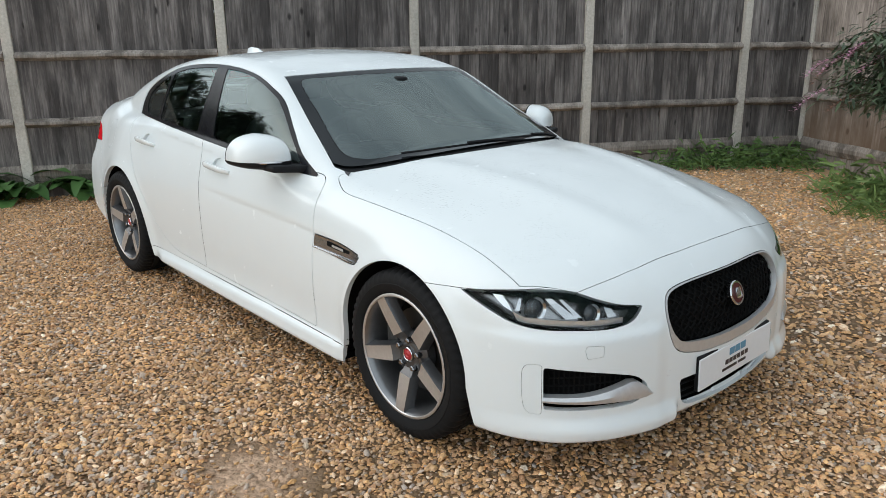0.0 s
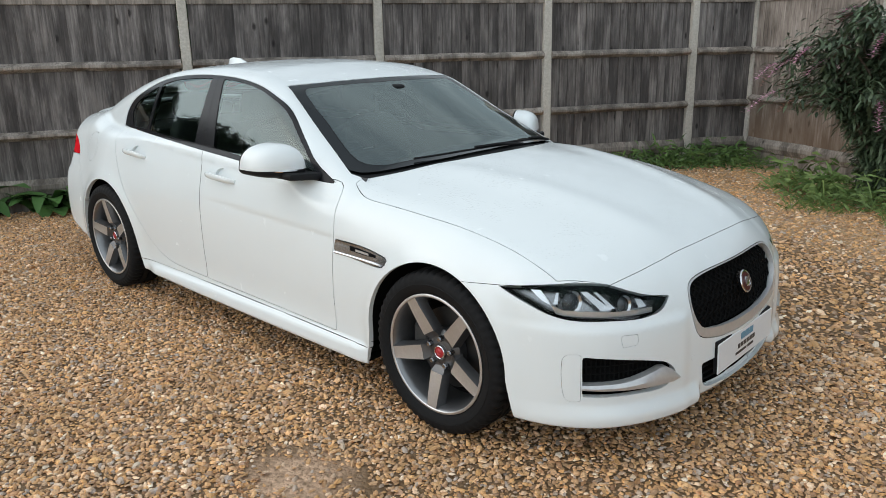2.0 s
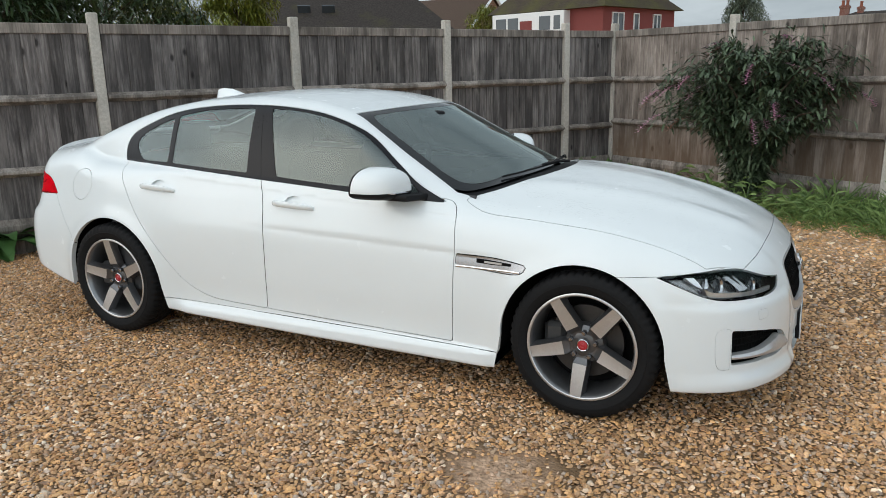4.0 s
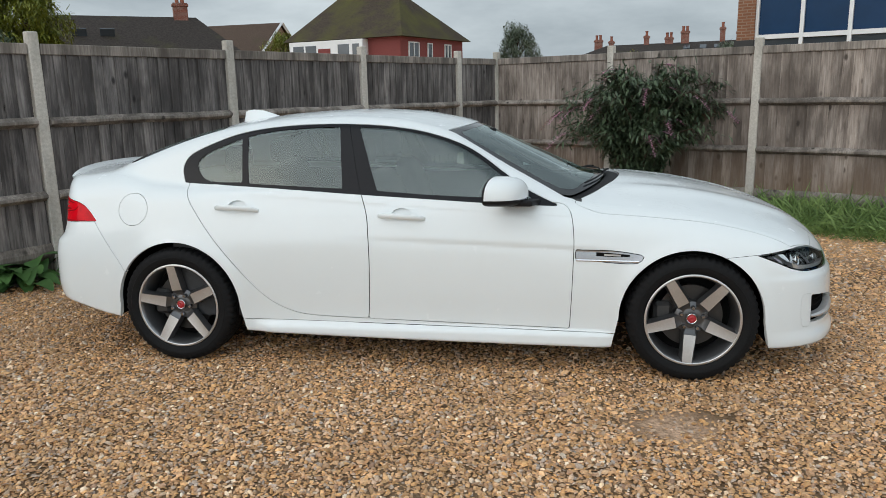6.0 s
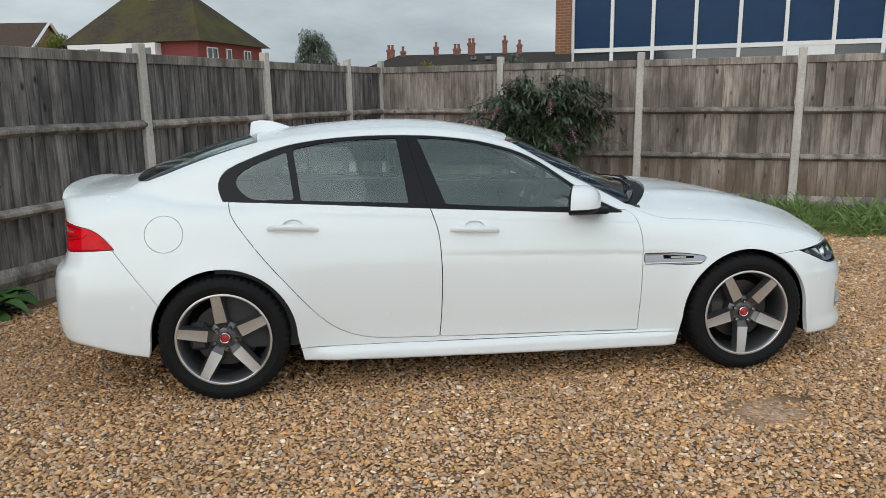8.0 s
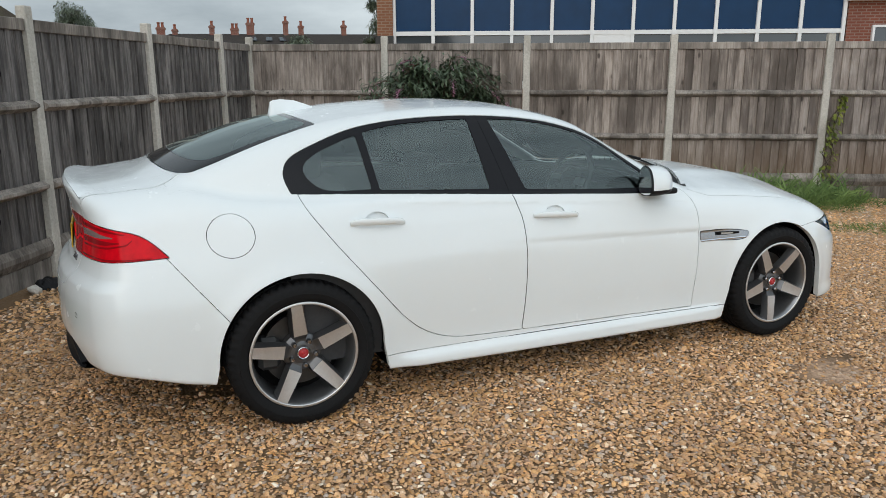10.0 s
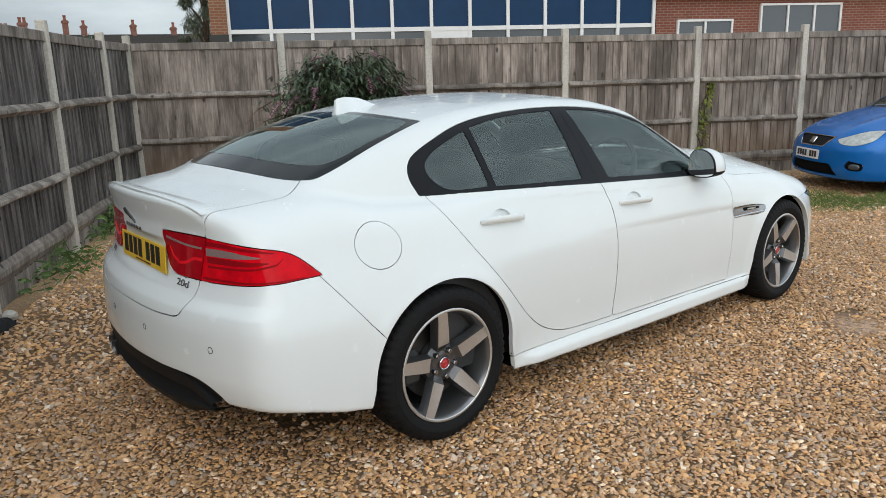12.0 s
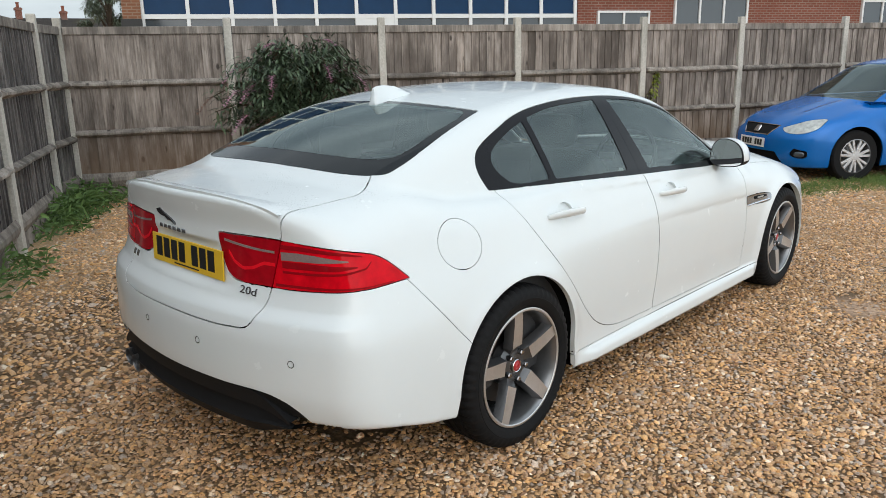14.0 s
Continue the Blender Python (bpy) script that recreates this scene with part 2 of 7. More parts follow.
def mat_stone():
    """Single flints, each of its own colour, damp and slightly glossy."""
    mat, nt, bsdf = shader("flint", (0.4, 0.28, 0.16), 0.42, 0.0, 0.45)
    geo = nt.nodes.new("ShaderNodeNewGeometry")
    c = ramp_node(nt, geo.outputs["Random Per Island"], STONES)
    v = coords(nt)
    c = mixed(nt, 0.75, c, ramp_node(nt, noise_tex(nt, v, 190.0, 5.0), ((0.3, (0.66, 0.62, 0.58)), (0.7, (1.22, 1.2, 1.17)))), "MULTIPLY")
    spread = nt.nodes.new("ShaderNodeMath")
    spread.operation = "MULTIPLY"
    spread.inputs[1].default_value = 61.7
    nt.links.new(geo.outputs["Random Per Island"], spread.inputs[0])
    frac = nt.nodes.new("ShaderNodeMath")
    frac.operation = "FRACT"
    nt.links.new(spread.outputs[0], frac.inputs[0])
    c = mixed(nt, 1.0, c, ramp_node(nt, frac.outputs[0], ((0.0, (0.70, 0.69, 0.68)), (0.5, (1.10, 1.10, 1.10)), (1.0, (1.45, 1.45, 1.45)))), "MULTIPLY")
    broad = noise_tex(nt, v, 0.9, 4.0, 0.6)
    c = mixed(nt, ramp_node(nt, broad, ((0.45, (0, 0, 0)), (0.75, (0.45, 0.45, 0.45)))), c, (0.36, 0.22, 0.11))
    nt.links.new(c, bsdf.inputs["Base Color"])
    return mat


M_PAINT = mat_paint()
M_GLASS = mat_glass("tinted_glass", (0.70, 0.82, 0.78), 1.98)
M_SCREEN = mat_glass("screen_glass", (0.70, 0.80, 0.785), 2.6)
M_TRIM = plain("gloss_black_trim", (0.008, 0.008, 0.010), 0.2, 0, 0.2, 0.0)
M_FRIT = plain("printed_glass_edge", (0.016, 0.018, 0.020), 0.08, 0, 0.28, 0.0, grain=0.05)
M_BLACK = plain("black_plastic", (0.012, 0.012, 0.013), 0.6, 0, 0.18, grain=0.2, scale=220, relief=0.001)
M_DARK = plain("dark_underside", (0.006, 0.006, 0.006), 0.9, 0, 0.1)
M_RUBBER = plain("tyre_rubber", (0.0095, 0.0095, 0.010), 0.72, 0, 0.18, grain=0.3, scale=90, relief=0.001)
M_CHROME = plain("bright_metal", (0.62, 0.62, 0.63), 0.16, 1.0, grain=0.05)
M_SATIN = plain("satin_silver", (0.60, 0.60, 0.60), 0.42, 0.6, grain=0.08)
M_ALLOY = plain("machined_alloy", (0.60, 0.59, 0.58), 0.36, 0.8, grain=0.10, scale=120)
M_GREY = plain("dark_grey_lacquer", (0.125, 0.125, 0.128), 0.30, 0.75, grain=0.1)
M_BARREL = plain("silver_grey_lacquer", (0.25, 0.25, 0.255), 0.34, 0.85, grain=0.1)
M_LENS = mat_glass("clear_lens", (0.96, 0.97, 0.97), 1.24)
M_RED = plain("red_lens", (0.70, 0.003, 0.012), 0.06, 0, 0.14, 0.0, grain=0.35, scale=22)
M_REDMID = plain("inner_red_lens", (0.40, 0.003, 0.010), 0.06, 0, 0.2, 0.0, grain=0.3, scale=25)
M_REDDARK = plain("dark_red_lens", (0.30, 0.003, 0.008), 0.10, 0, 0.3, 0.0)
M_STRIP = plain("pale_lens", (0.34, 0.24, 0.23), 0.15, 0.2, 0.5, 0.5, grain=0.3, scale=200)
M_CLOTH = plain("dark_seat", (0.042, 0.042, 0.044), 0.7, grain=0.2)
M_LINING = plain("pale_lining", (0.32, 0.31, 0.29), 0.9, grain=0.06)
M_WHITE = plain("white_board", (0.78, 0.79, 0.80), 0.3, grain=0.03)
M_YELLOW = plain("yellow_plate", (0.80, 0.50, 0.03), 0.3, grain=0.05)
M_INK = plain("black_ink", (0.012, 0.012, 0.014), 0.4)
M_BLUEINK = plain("blue_ink", (0.10, 0.28, 0.42), 0.4)
M_VENT = plain("smoked_chrome", (0.34, 0.34, 0.35), 0.25, 1.0, grain=0.06)
M_BEZEL = plain("lamp_bezel", (0.36, 0.36, 0.365), 0.26, 0.8, grain=0.1)
M_MIRROR = plain("mirror_silver", (0.85, 0.86, 0.87), 0.02, 1.0, grain=0.01)
M_BOARD_A = mat_weathered("weathered_board", (0.080, 0.073, 0.072), (0.195, 0.178, 0.171), (0.37, 0.342, 0.324))
M_BOARD_B = mat_weathered("weathered_brown_board", (0.150, 0.123, 0.106), (0.320, 0.272, 0.238), (0.49, 0.435, 0.392), (0.20, 0.128, 0.078))
M_RAIL = mat_weathered("weathered_rail", (0.15, 0.130, 0.114), (0.32, 0.282, 0.248), (0.48, 0.43, 0.385))
M_POST = mat_concrete()
M_GRAVEL = mat_gravel()
M_STONE = mat_stone()


# ---- the shape of the white car: x ahead, y to its left, z up, middle of the wheelbase at the origin ----
def curve1(xs, ys):
    """A smooth curve through a few points, kept from overshooting."""
    xs, ys = np.array(xs, float), np.array(ys, float)
    h = np.diff(xs)
    d = np.diff(ys) / h
    m = np.zeros(len(xs))
    m[0], m[-1] = d[0], d[-1]
    for i in range(1, len(xs) - 1):
        if d[i - 1] * d[i] > 0:
            w1, w2 = 2 * h[i] + h[i - 1], h[i] + 2 * h[i - 1]
            m[i] = (w1 + w2) / (w1 / d[i - 1] + w2 / d[i])

    def f(x):
        x = np.asarray(x, float)
        i = np.clip(np.searchsorted(xs, x) - 1, 0, len(xs) - 2)
        t = np.clip((x - xs[i]) / h[i], -1.5, 2.5)
        tc = np.clip(t, 0, 1)
        a = (1 + 2 * tc) * (1 - tc) ** 2 * ys[i] + tc * (1 - tc) ** 2 * h[i] * m[i]
        a = a + tc * tc * (3 - 2 * tc) * ys[i + 1] + tc * tc * (tc - 1) * h[i] * m[i + 1]
        return a + (t - tc) * h[i] * np.where(t > 1, m[i + 1], m[i])
    return f


def smax(a, b, r):
    k = np.clip(0.5 + 0.5 * (a - b) / r, 0, 1)
    return b + (a - b) * k + r * k * (1 - k)


def smin(a, b, r):
    return -smax(-a, -b, r)


def ramp(x, a, b):
    t = np.clip((x - a) / (b - a), 0, 1)
    return t * t * (3 - 2 * t)


def bell(x, c, s):
    return np.exp(-((x - c) / s) ** 2)


# half widths of the flanks, by height, along the car
SIDE_X = (-2.3, -1.9, -1.42, -0.9, -0.3, 0.3, 0.8, 1.42, 1.85, 2.2)
SIDE = {
    0.15: (0.83, 0.865, 0.895, 0.885, 0.885, 0.885, 0.885, 0.895, 0.885, 0.84),
    0.30: (0.84, 0.875, 0.905, 0.880, 0.876, 0.876, 0.882, 0.905, 0.895, 0.85),
    0.45: (0.84, 0.880, 0.912, 0.893, 0.886, 0.886, 0.893, 0.912, 0.893, 0.85),
    0.60: (0.83, 0.872, 0.910, 0.898, 0.890, 0.888, 0.893, 0.910, 0.885, 0.83),
    0.72: (0.80, 0.845, 0.895, 0.890, 0.884, 0.880, 0.880, 0.888, 0.858, 0.80),
    0.85: (0.755, 0.800, 0.858, 0.856, 0.852, 0.850, 0.848, 0.835, 0.795, 0.72),
    0.95: (0.715, 0.765, 0.820, 0.816, 0.814, 0.812, 0.800, 0.765, 0.70, 0.60),
    1.05: (0.63, 0.715, 0.778, 0.790, 0.790, 0.780, 0.750, 0.680, 0.60, 0.50),
    1.25: (0.50, 0.550, 0.600, 0.650, 0.680, 0.680, 0.600, 0.480, 0.40, 0.30),
}
SIDE_F = [curve1(SIDE_X, v) for v in SIDE.values()]
SIDE_Z = np.array(list(SIDE))


def side_width(x, z):
    """The half width, blended between the levels by a smooth curve in z."""
    rows = [f(x) for f in SIDE_F]
    i = np.clip(np.searchsorted(SIDE_Z, z) - 1, 0, len(SIDE_Z) - 2)
    out = 0
    n = len(SIDE_Z)
    slope = []
    for k in range(n):
        a, b = max(k - 1, 0), min(k + 1, n - 1)
        slope.append((rows[b] - rows[a]) / (SIDE_Z[b] - SIDE_Z[a]))
    for k in range(n - 1):
        h = SIDE_Z[k + 1] - SIDE_Z[k]
        t = np.clip((z - SIDE_Z[k]) / h, 0, 1)
        v = ((1 + 2 * t) * (1 - t) ** 2 * rows[k] + t * (1 - t) ** 2 * h * slope[k]
             + t * t * (3 - 2 * t) * rows[k + 1] + t * t * (t - 1) * h * slope[k + 1])
        out = out + np.where(i == k, v, 0)
    out = out + 0.018
    # the swage along the doors: a soft step under a fine edge that fades towards the rear
    zc = 0.703 - 0.034 * (x - 0.27)
    fade = ramp(x, -0.55, 0.1) * (1 - ramp(x, 0.85, 1.15))
    d = z - zc
    out = out - 0.0055 * fade * np.where(d < 0, np.exp(d / 0.09), np.exp(-(d / 0.018) ** 2))
    # side skirt, standing out at the foot
    sk = ramp(x, -1.0, -0.85) * (1 - ramp(x, 0.95, 1.05))
    out = out + 0.022 * sk * (1 - ramp(z, 0.225, 0.262))
    # wheel arch lips
    for xc, ra in ((-1.412, 0.366), (1.407, 0.361)):
        r = np.sqrt((x - xc) ** 2 + (z - 0.335) ** 2)
        out = out + 0.013 * np.exp(-((r - ra) / 0.05) ** 2) * (z > 0.1)
    return out


DECK = curve1((-2.5, -2.33, -2.2, -2.0, -1.85, -1.6, -1.2, -0.4, 0.4, 0.72, 0.90, 1.1, 1.4, 1.7, 1.95, 2.1, 2.25, 2.4),
              (1.055, 1.068, 1.074, 1.098, 1.112, 1.05, 0.995, 0.965, 0.940, 0.962, 1.000, 0.990, 0.957, 0.895, 0.815, 0.750, 0.665, 0.56))
ROOF = curve1((-2.4, -2.1, -1.98, -1.8, -1.45, -1.2, -0.9, -0.5, -0.2, 0.03, 0.19, 0.30, 0.6, 1.02, 1.4),
              (0.90, 1.052, 1.117, 1.196, 1.302, 1.352, 1.387, 1.404, 1.390, 1.354, 1.317, 1.273, 1.140, 0.950, 0.77))
FRONT = curve1((0.0, 0.14, 0.20, 0.30, 0.45, 0.60, 0.70, 0.80, 1.1), (2.20, 2.245, 2.255, 2.262, 2.258, 2.235, 2.195, 2.12, 1.8))
REAR = curve1((0.0, 0.30, 0.36, 0.45, 0.60, 0.675, 0.728, 0.80, 0.95, 1.04, 1.08, 1.2),
              (-2.28, -2.345, -2.385, -2.40, -2.396, -2.381, -2.336, -2.315, -2.305, -2.325, -2.335, -2.32))
SILL = curve1((-2.5, -2.15, -1.85, -1.0, 1.0, 1.75, 2.1, 2.3), (0.345, 0.325, 0.255, 0.188, 0.165, 0.186, 0.186, 0.184))


def body_field(x, y, z):
    """Below zero inside the car's outer skin."""
    q = np.abs(y)
    flank = (q - side_width(x, z)) * 0.98
    deck_drop = 0.10 * (q / 0.75) ** 2.2 * ramp(x, 0.35, 1.0) + 0.055 * (q / 0.7) ** 3 * (1 - ramp(x, -1.9, -1.2))
    # two soft power lines along the bonnet
    ridge = 0.012 * bell(q, 0.47 - 0.16 * (x - 1.0), 0.09) * ramp(x, 0.85, 1.2) * (1 - ramp(x, 1.9, 2.2))
    top = (z - DECK(x) + deck_drop - ridge) * (1 - 0.12 * ramp(x, 1.5, 2.2))
    lip = 0.009 * bell(x, -2.31, 0.035) * (1 - ramp(q, 0.5, 0.66))
    top = top - lip
    # the bumper stands proud below the lamps, and its foot juts out on either side of the middle opening
    ledge = (0.009 - 0.013 * ramp(z, 0.535, 0.572) * (1 - ramp(z, 0.60, 0.70))) * ramp(q, 0.40, 0.47) + 0.026 * (1 - ramp(z, 0.215, 0.285)) * ramp(q, 0.335, 0.375)
    nose = (x - FRONT(z) - ledge + 0.245 * q ** 2 + 0.30 * q ** 6) * 0.92
    # the boot lid is flat and recessed behind the plate
    flat = ramp(z, 0.735, 0.765) * (1 - ramp(z, 0.885, 0.915))
    bowed = 0.20 * q ** 2
    bowed = bowed + (smax(bowed, 0.019, 0.012) - bowed) * flat
    tail = (REAR(z) + bowed + 0.12 * q ** 6 - x) * 0.95
    lower = smax(flank, top, 0.10 - 0.065 * ramp(x, -1.35, -1.0) * (1 - ramp(x, 0.3, 0.65)))
    lower = smax(lower, nose, 0.13)
    lower = smax(lower, tail, 0.026 + 0.057 * ramp(q, 0.45, 0.62))
    lower = smax(lower, (SILL(x) + 0.010 * ramp(x, 1.9, 2.1) * (1 - ramp(q, 0.32, 0.42)) - z), 0.02)
    wide = 0.824 - 0.38 * (z - 0.95) - 0.35 * np.clip(z - 0.95, 0, 1) ** 2 - 0.10 * np.clip(-0.7 - x, 0, 2) ** 1.6 - 0.05 * np.clip(x - 0.1, 0, 2) ** 1.5
    wide = wide - 0.9 * np.clip(0.905 - 0.062 * x - z, 0, 1)
    glass_side = (q - wide) * 0.93
    bow = 0.28 * ramp(x, -0.2, 0.5) - 0.22 * (1 - ramp(x, -1.6, -0.7))
    roof = (z - ROOF(x + bow * q * q) + 0.10 * q ** 2) * (1 - 0.12 * ramp(x, 0, 0.4))
    house = np.maximum(np.maximum(smax(glass_side, roof, 0.07), 0.86 - z), -2.05 - x)
    return smin(lower, house, 0.025)


def body_normal(p, field=None):
    e = 1e-3
    field = field or body_field
    x, y, z = p[:, 0], p[:, 1], p[:, 2]
    g = np.stack([field(x + e, y, z) - field(x - e, y, z), field(x, y + e, z) - field(x, y - e, z), field(x, y, z + e) - field(x, y, z - e)], 1) / (2 * e)
    return g


def settle(p, rounds=3, field=None):
    """Moves points onto the skin along its normal."""
    for _ in range(rounds):
        f = (field or body_field)(p[:, 0], p[:, 1], p[:, 2])
        g = body_normal(p, field)
        p = p - np.clip(f / np.maximum((g * g).sum(1), 0.05), -0.02, 0.02)[:, None] * g
    return p


def skin_mesh(step, field=None, x0=-2.46, x1=2.36, z1=1.46):
    """Quads over the zero level of body_field (one point in each cell that the skin crosses)."""
    ax = [np.arange(x0, x1, step), (np.arange(0, 0.98 + step, step) - 0.5 * step), np.arange(0.10, z1, step)]
    X, Y, Z = np.meshgrid(*ax, indexing="ij", sparse=True)
    f = (field or body_field)(X, Y, Z)
    ins = f < 0
    c = sum(ins[i:ins.shape[0] - 1 + i, j:ins.shape[1] - 1 + j, k:ins.shape[2] - 1 + k].astype(np.int8)
            for i in (0, 1) for j in (0, 1) for k in (0, 1))
    cell = (c > 0) & (c < 8)
    idx = -np.ones(cell.shape, int)
    where = np.argwhere(cell)
    idx[cell] = np.arange(len(where))
    acc, num = np.zeros((len(where), 3)), np.zeros(len(where))
    for axis in range(3):
        o1, o2 = [a for a in range(3) if a != axis]
        for da in (0, 1):
            for db in (0, 1):
                off0 = np.zeros(3, int)
                off0[o1], off0[o2] = da, db
                off1 = off0.copy()
                off1[axis] = 1
                i0, i1 = where + off0, where + off1
                f0, f1 = f[tuple(i0.T)], f[tuple(i1.T)]
                hit = (f0 < 0) != (f1 < 0)
                t = np.where(hit, f0 / np.where(hit, f0 - f1, 1), 0)
                p = i0 + t[:, None] * (i1 - i0)
                acc[hit] += p[hit]
                num[hit] += 1
    pts = acc / num[:, None] * step + np.array([a[0] for a in ax])
    faces = []
    for axis in range(3):
        o1, o2 = (axis + 1) % 3, (axis + 2) % 3
        sl0 = [slice(None)] * 3
        sl1 = [slice(None)] * 3
        sl0[axis], sl1[axis] = slice(0, -1), slice(1, None)
        a, b = ins[tuple(sl0)], ins[tuple(sl1)]
        e = np.argwhere(a != b)
        flip = a[tuple(e.T)]
        e1 = e.copy(); e1[:, o1] -= 1
        e2 = e1.copy(); e2[:, o2] -= 1
        e3 = e.copy(); e3[:, o2] -= 1
        quad = []
        ok = np.ones(len(e), bool)
        for q in (e, e1, e2, e3):
            ok &= (q >= 0).all(1) & (q < np.array(cell.shape)).all(1)
        for q in (e, e1, e2, e3):
            quad.append(idx[tuple(q[ok].T)])
        quad = np.stack(quad, 1)
        fl = flip[ok]
        quad[~fl] = quad[~fl][:, ::-1]
        faces.append(quad[(quad >= 0).all(1)])
    faces = np.concatenate(faces)
    # the first layer of cells straddles y = 0: put its points on the plane, then mirror the half
    seam = where[:, 1] == 0
    pts = settle(pts, 3, field)
    pts[seam, 1] = 0
    pts = settle(pts, 2, field)
    pts[seam, 1] = 0
    keep = ~(pts[faces, 1] <= 1e-9).all(1)
    faces = faces[keep]
    n = len(pts)
    other = np.where(seam, np.arange(n), np.arange(n) + n)
    both = np.concatenate([pts, pts * np.array((1, -1, 1))])
    faces = np.concatenate([faces, other[faces][:, ::-1]])
    return both, faces


# ---- helpers for meshes ----
def mesh_from(name, verts, faces, mats, smooth=False, slots=None):
    me = bpy.data.meshes.new(name)
    me.from_pydata([tuple(map(float, v)) for v in verts], [], [tuple(map(int, f)) for f in faces])
    for m in (mats if isinstance(mats, (list, tuple)) else [mats]):
        me.materials.append(m)
    if slots is not None:
        me.polygons.foreach_set("material_index", slots)
    if smooth:
        me.polygons.foreach_set("use_smooth", [True] * len(me.polygons))
    me.update()
    return me


def put(name, me, parent=None, m=None, label=""):
    ob = new(name, me)
    if parent is not None:
        ob.parent = parent
    if m is not None:
        ob.matrix_basis = m
    if label:
        ob["label"] = label
    return ob


def part(name, bm, material, parent=None, label="", smooth=True, m=None):
    me = bpy.data.meshes.new(name)
    bmesh.ops.recalc_face_normals(bm, faces=bm.faces)
    bm.to_mesh(me)
    bm.free()
    for mm in (material if isinstance(material, (list, tuple)) else [material]):
        me.materials.append(mm)
    if smooth:
        me.polygons.foreach_set("use_smooth", [True] * len(me.polygons))
        me.set_sharp_from_angle(angle=radians(35))
    return put(name, me, parent, m, label)


def thing(name, m=None, label="", category="", group="", kind=""):
    ob = new(name)
    ob.empty_display_size = 0.1
    if m is not None:
        ob.matrix_basis = m
    return tagged(ob, label, category, group, kind)


def box(bm, x0, x1, y0, y1, z0, z1, bev=0.0, m=None, seg=1):
    """A box with softened edges, added to bm. Returns its vertices."""
    r = bmesh.ops.create_cube(bm, size=1.0)
    vs = r["verts"]
    for v in vs:
        v.co = Vector(((x0 + x1) / 2 + v.co.x * (x1 - x0), (y0 + y1) / 2 + v.co.y * (y1 - y0), (z0 + z1) / 2 + v.co.z * (z1 - z0)))
    if m is not None:
        bmesh.ops.transform(bm, matrix=m, verts=vs)
    if bev:
        es = list({e for v in vs for e in v.link_edges})
        bmesh.ops.bevel(bm, geom=es, offset=bev, segments=seg, profile=0.5, affect="EDGES")
    return vs


def tube(bm, path, r, sides=8, closed=False):
    """A round bar along a path of points; r is a number or one number a point."""
    pts = [Vector(p) for p in path]
    n = len(pts)
    rings = []
    up = Vector((0, 0, 1))
    for i, p in enumerate(pts):
        a, b = pts[i - 1] if (i or closed) else p, pts[(i + 1) % n] if (i < n - 1 or closed) else p
        d = (b - a).normalized()
        s = d.cross(up)
        if s.length < 1e-3:
            s = d.cross(Vector((1, 0, 0)))
        s.normalize()
        t = s.cross(d)
        rr = r[i] if isinstance(r, (list, tuple)) else r
        rings.append([bm.verts.new(p + (s * math.cos(k * math.tau / sides) + t * math.sin(k * math.tau / sides)) * rr) for k in range(sides)])
    for i in range(n if closed else n - 1):
        a, b = rings[i], rings[(i + 1) % n]
        for k in range(sides):
            bm.faces.new((a[k], a[(k + 1) % sides], b[(k + 1) % sides], b[k]))
    if not closed:
        bm.faces.new(rings[0][::-1])
        bm.faces.new(rings[-1])


def spin(bm, profile, seg=64, axis="y", close=False):
    """Turns a profile of (radius, along) points about an axis through the origin."""
    rings = []
    for k in range(seg):
        c, s = math.cos(math.tau * k / seg), math.sin(math.tau * k / seg)
        ring = []
        for r, a in profile:
            ring.append(bm.verts.new((r * c, a, r * s) if axis == "y" else (r * c, r * s, a) if axis == "z" else (a, r * c, r * s)))
        rings.append(ring)
    m = len(profile)
    for k in range(seg):
        a, b = rings[k], rings[(k + 1) % seg]
        for i in range(m if close else m - 1):
            j = (i + 1) % m
            bm.faces.new((a[i], a[j], b[j], b[i]))
    return rings


# ---- ground: one sheet of gravel out to the horizon, a little uneven ----
def ground_height(x, y):
    return 0.010 * noise.noise((x * 0.7, y * 0.7, 3.0)) + 0.006 * noise.noise((x * 2.3, y * 2.3, 9.0)) - 0.004


def build_ground():
    ring = [-900, -300, -100, -40, -20] + [-12 + 0.3 * i for i in range(81)] + [20, 40, 100, 300, 900]
    n = len(ring)
    vs = []
    for y in ring:
        for x in ring:
            far = max(abs(x), abs(y)) > 12.5
            vs.append((x, y, -0.02 if far else ground_height(x, y)))
    fs = [(j * n + i, j * n + i + 1, (j + 1) * n + i + 1, (j + 1) * n + i) for j in range(n - 1) for i in range(n - 1)]
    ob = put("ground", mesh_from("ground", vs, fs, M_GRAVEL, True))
    return tagged(ob, "golden brown flint gravel yard, damp and uneven", "gravel", kind="structure")


build_ground()

# ---- the two fences, which meet in a corner behind the car ----
CORNER = Vector((-0.324, 6.42, 0))
DIR_A = Vector((-0.497, -0.867, 0)).normalized()
DIR_B = Vector((0.870, -0.492, 0)).normalized()
TOP = 1.93
BAY = 1.86


def post_mesh():
    bm = bmesh.new()
    box(bm, -0.05, 0.05, -0.055, 0.055, -0.05, 2.035, 0.008)
    for v in bm.verts:
        if v.co.z > 1.9:
            v.co.y *= 0.72
            v.co.x *= 0.86
    me = bpy.data.meshes.new("post")
    bm.to_mesh(me)
    bm.free()
    me.materials.append(M_POST)
    return me


POST = post_mesh()


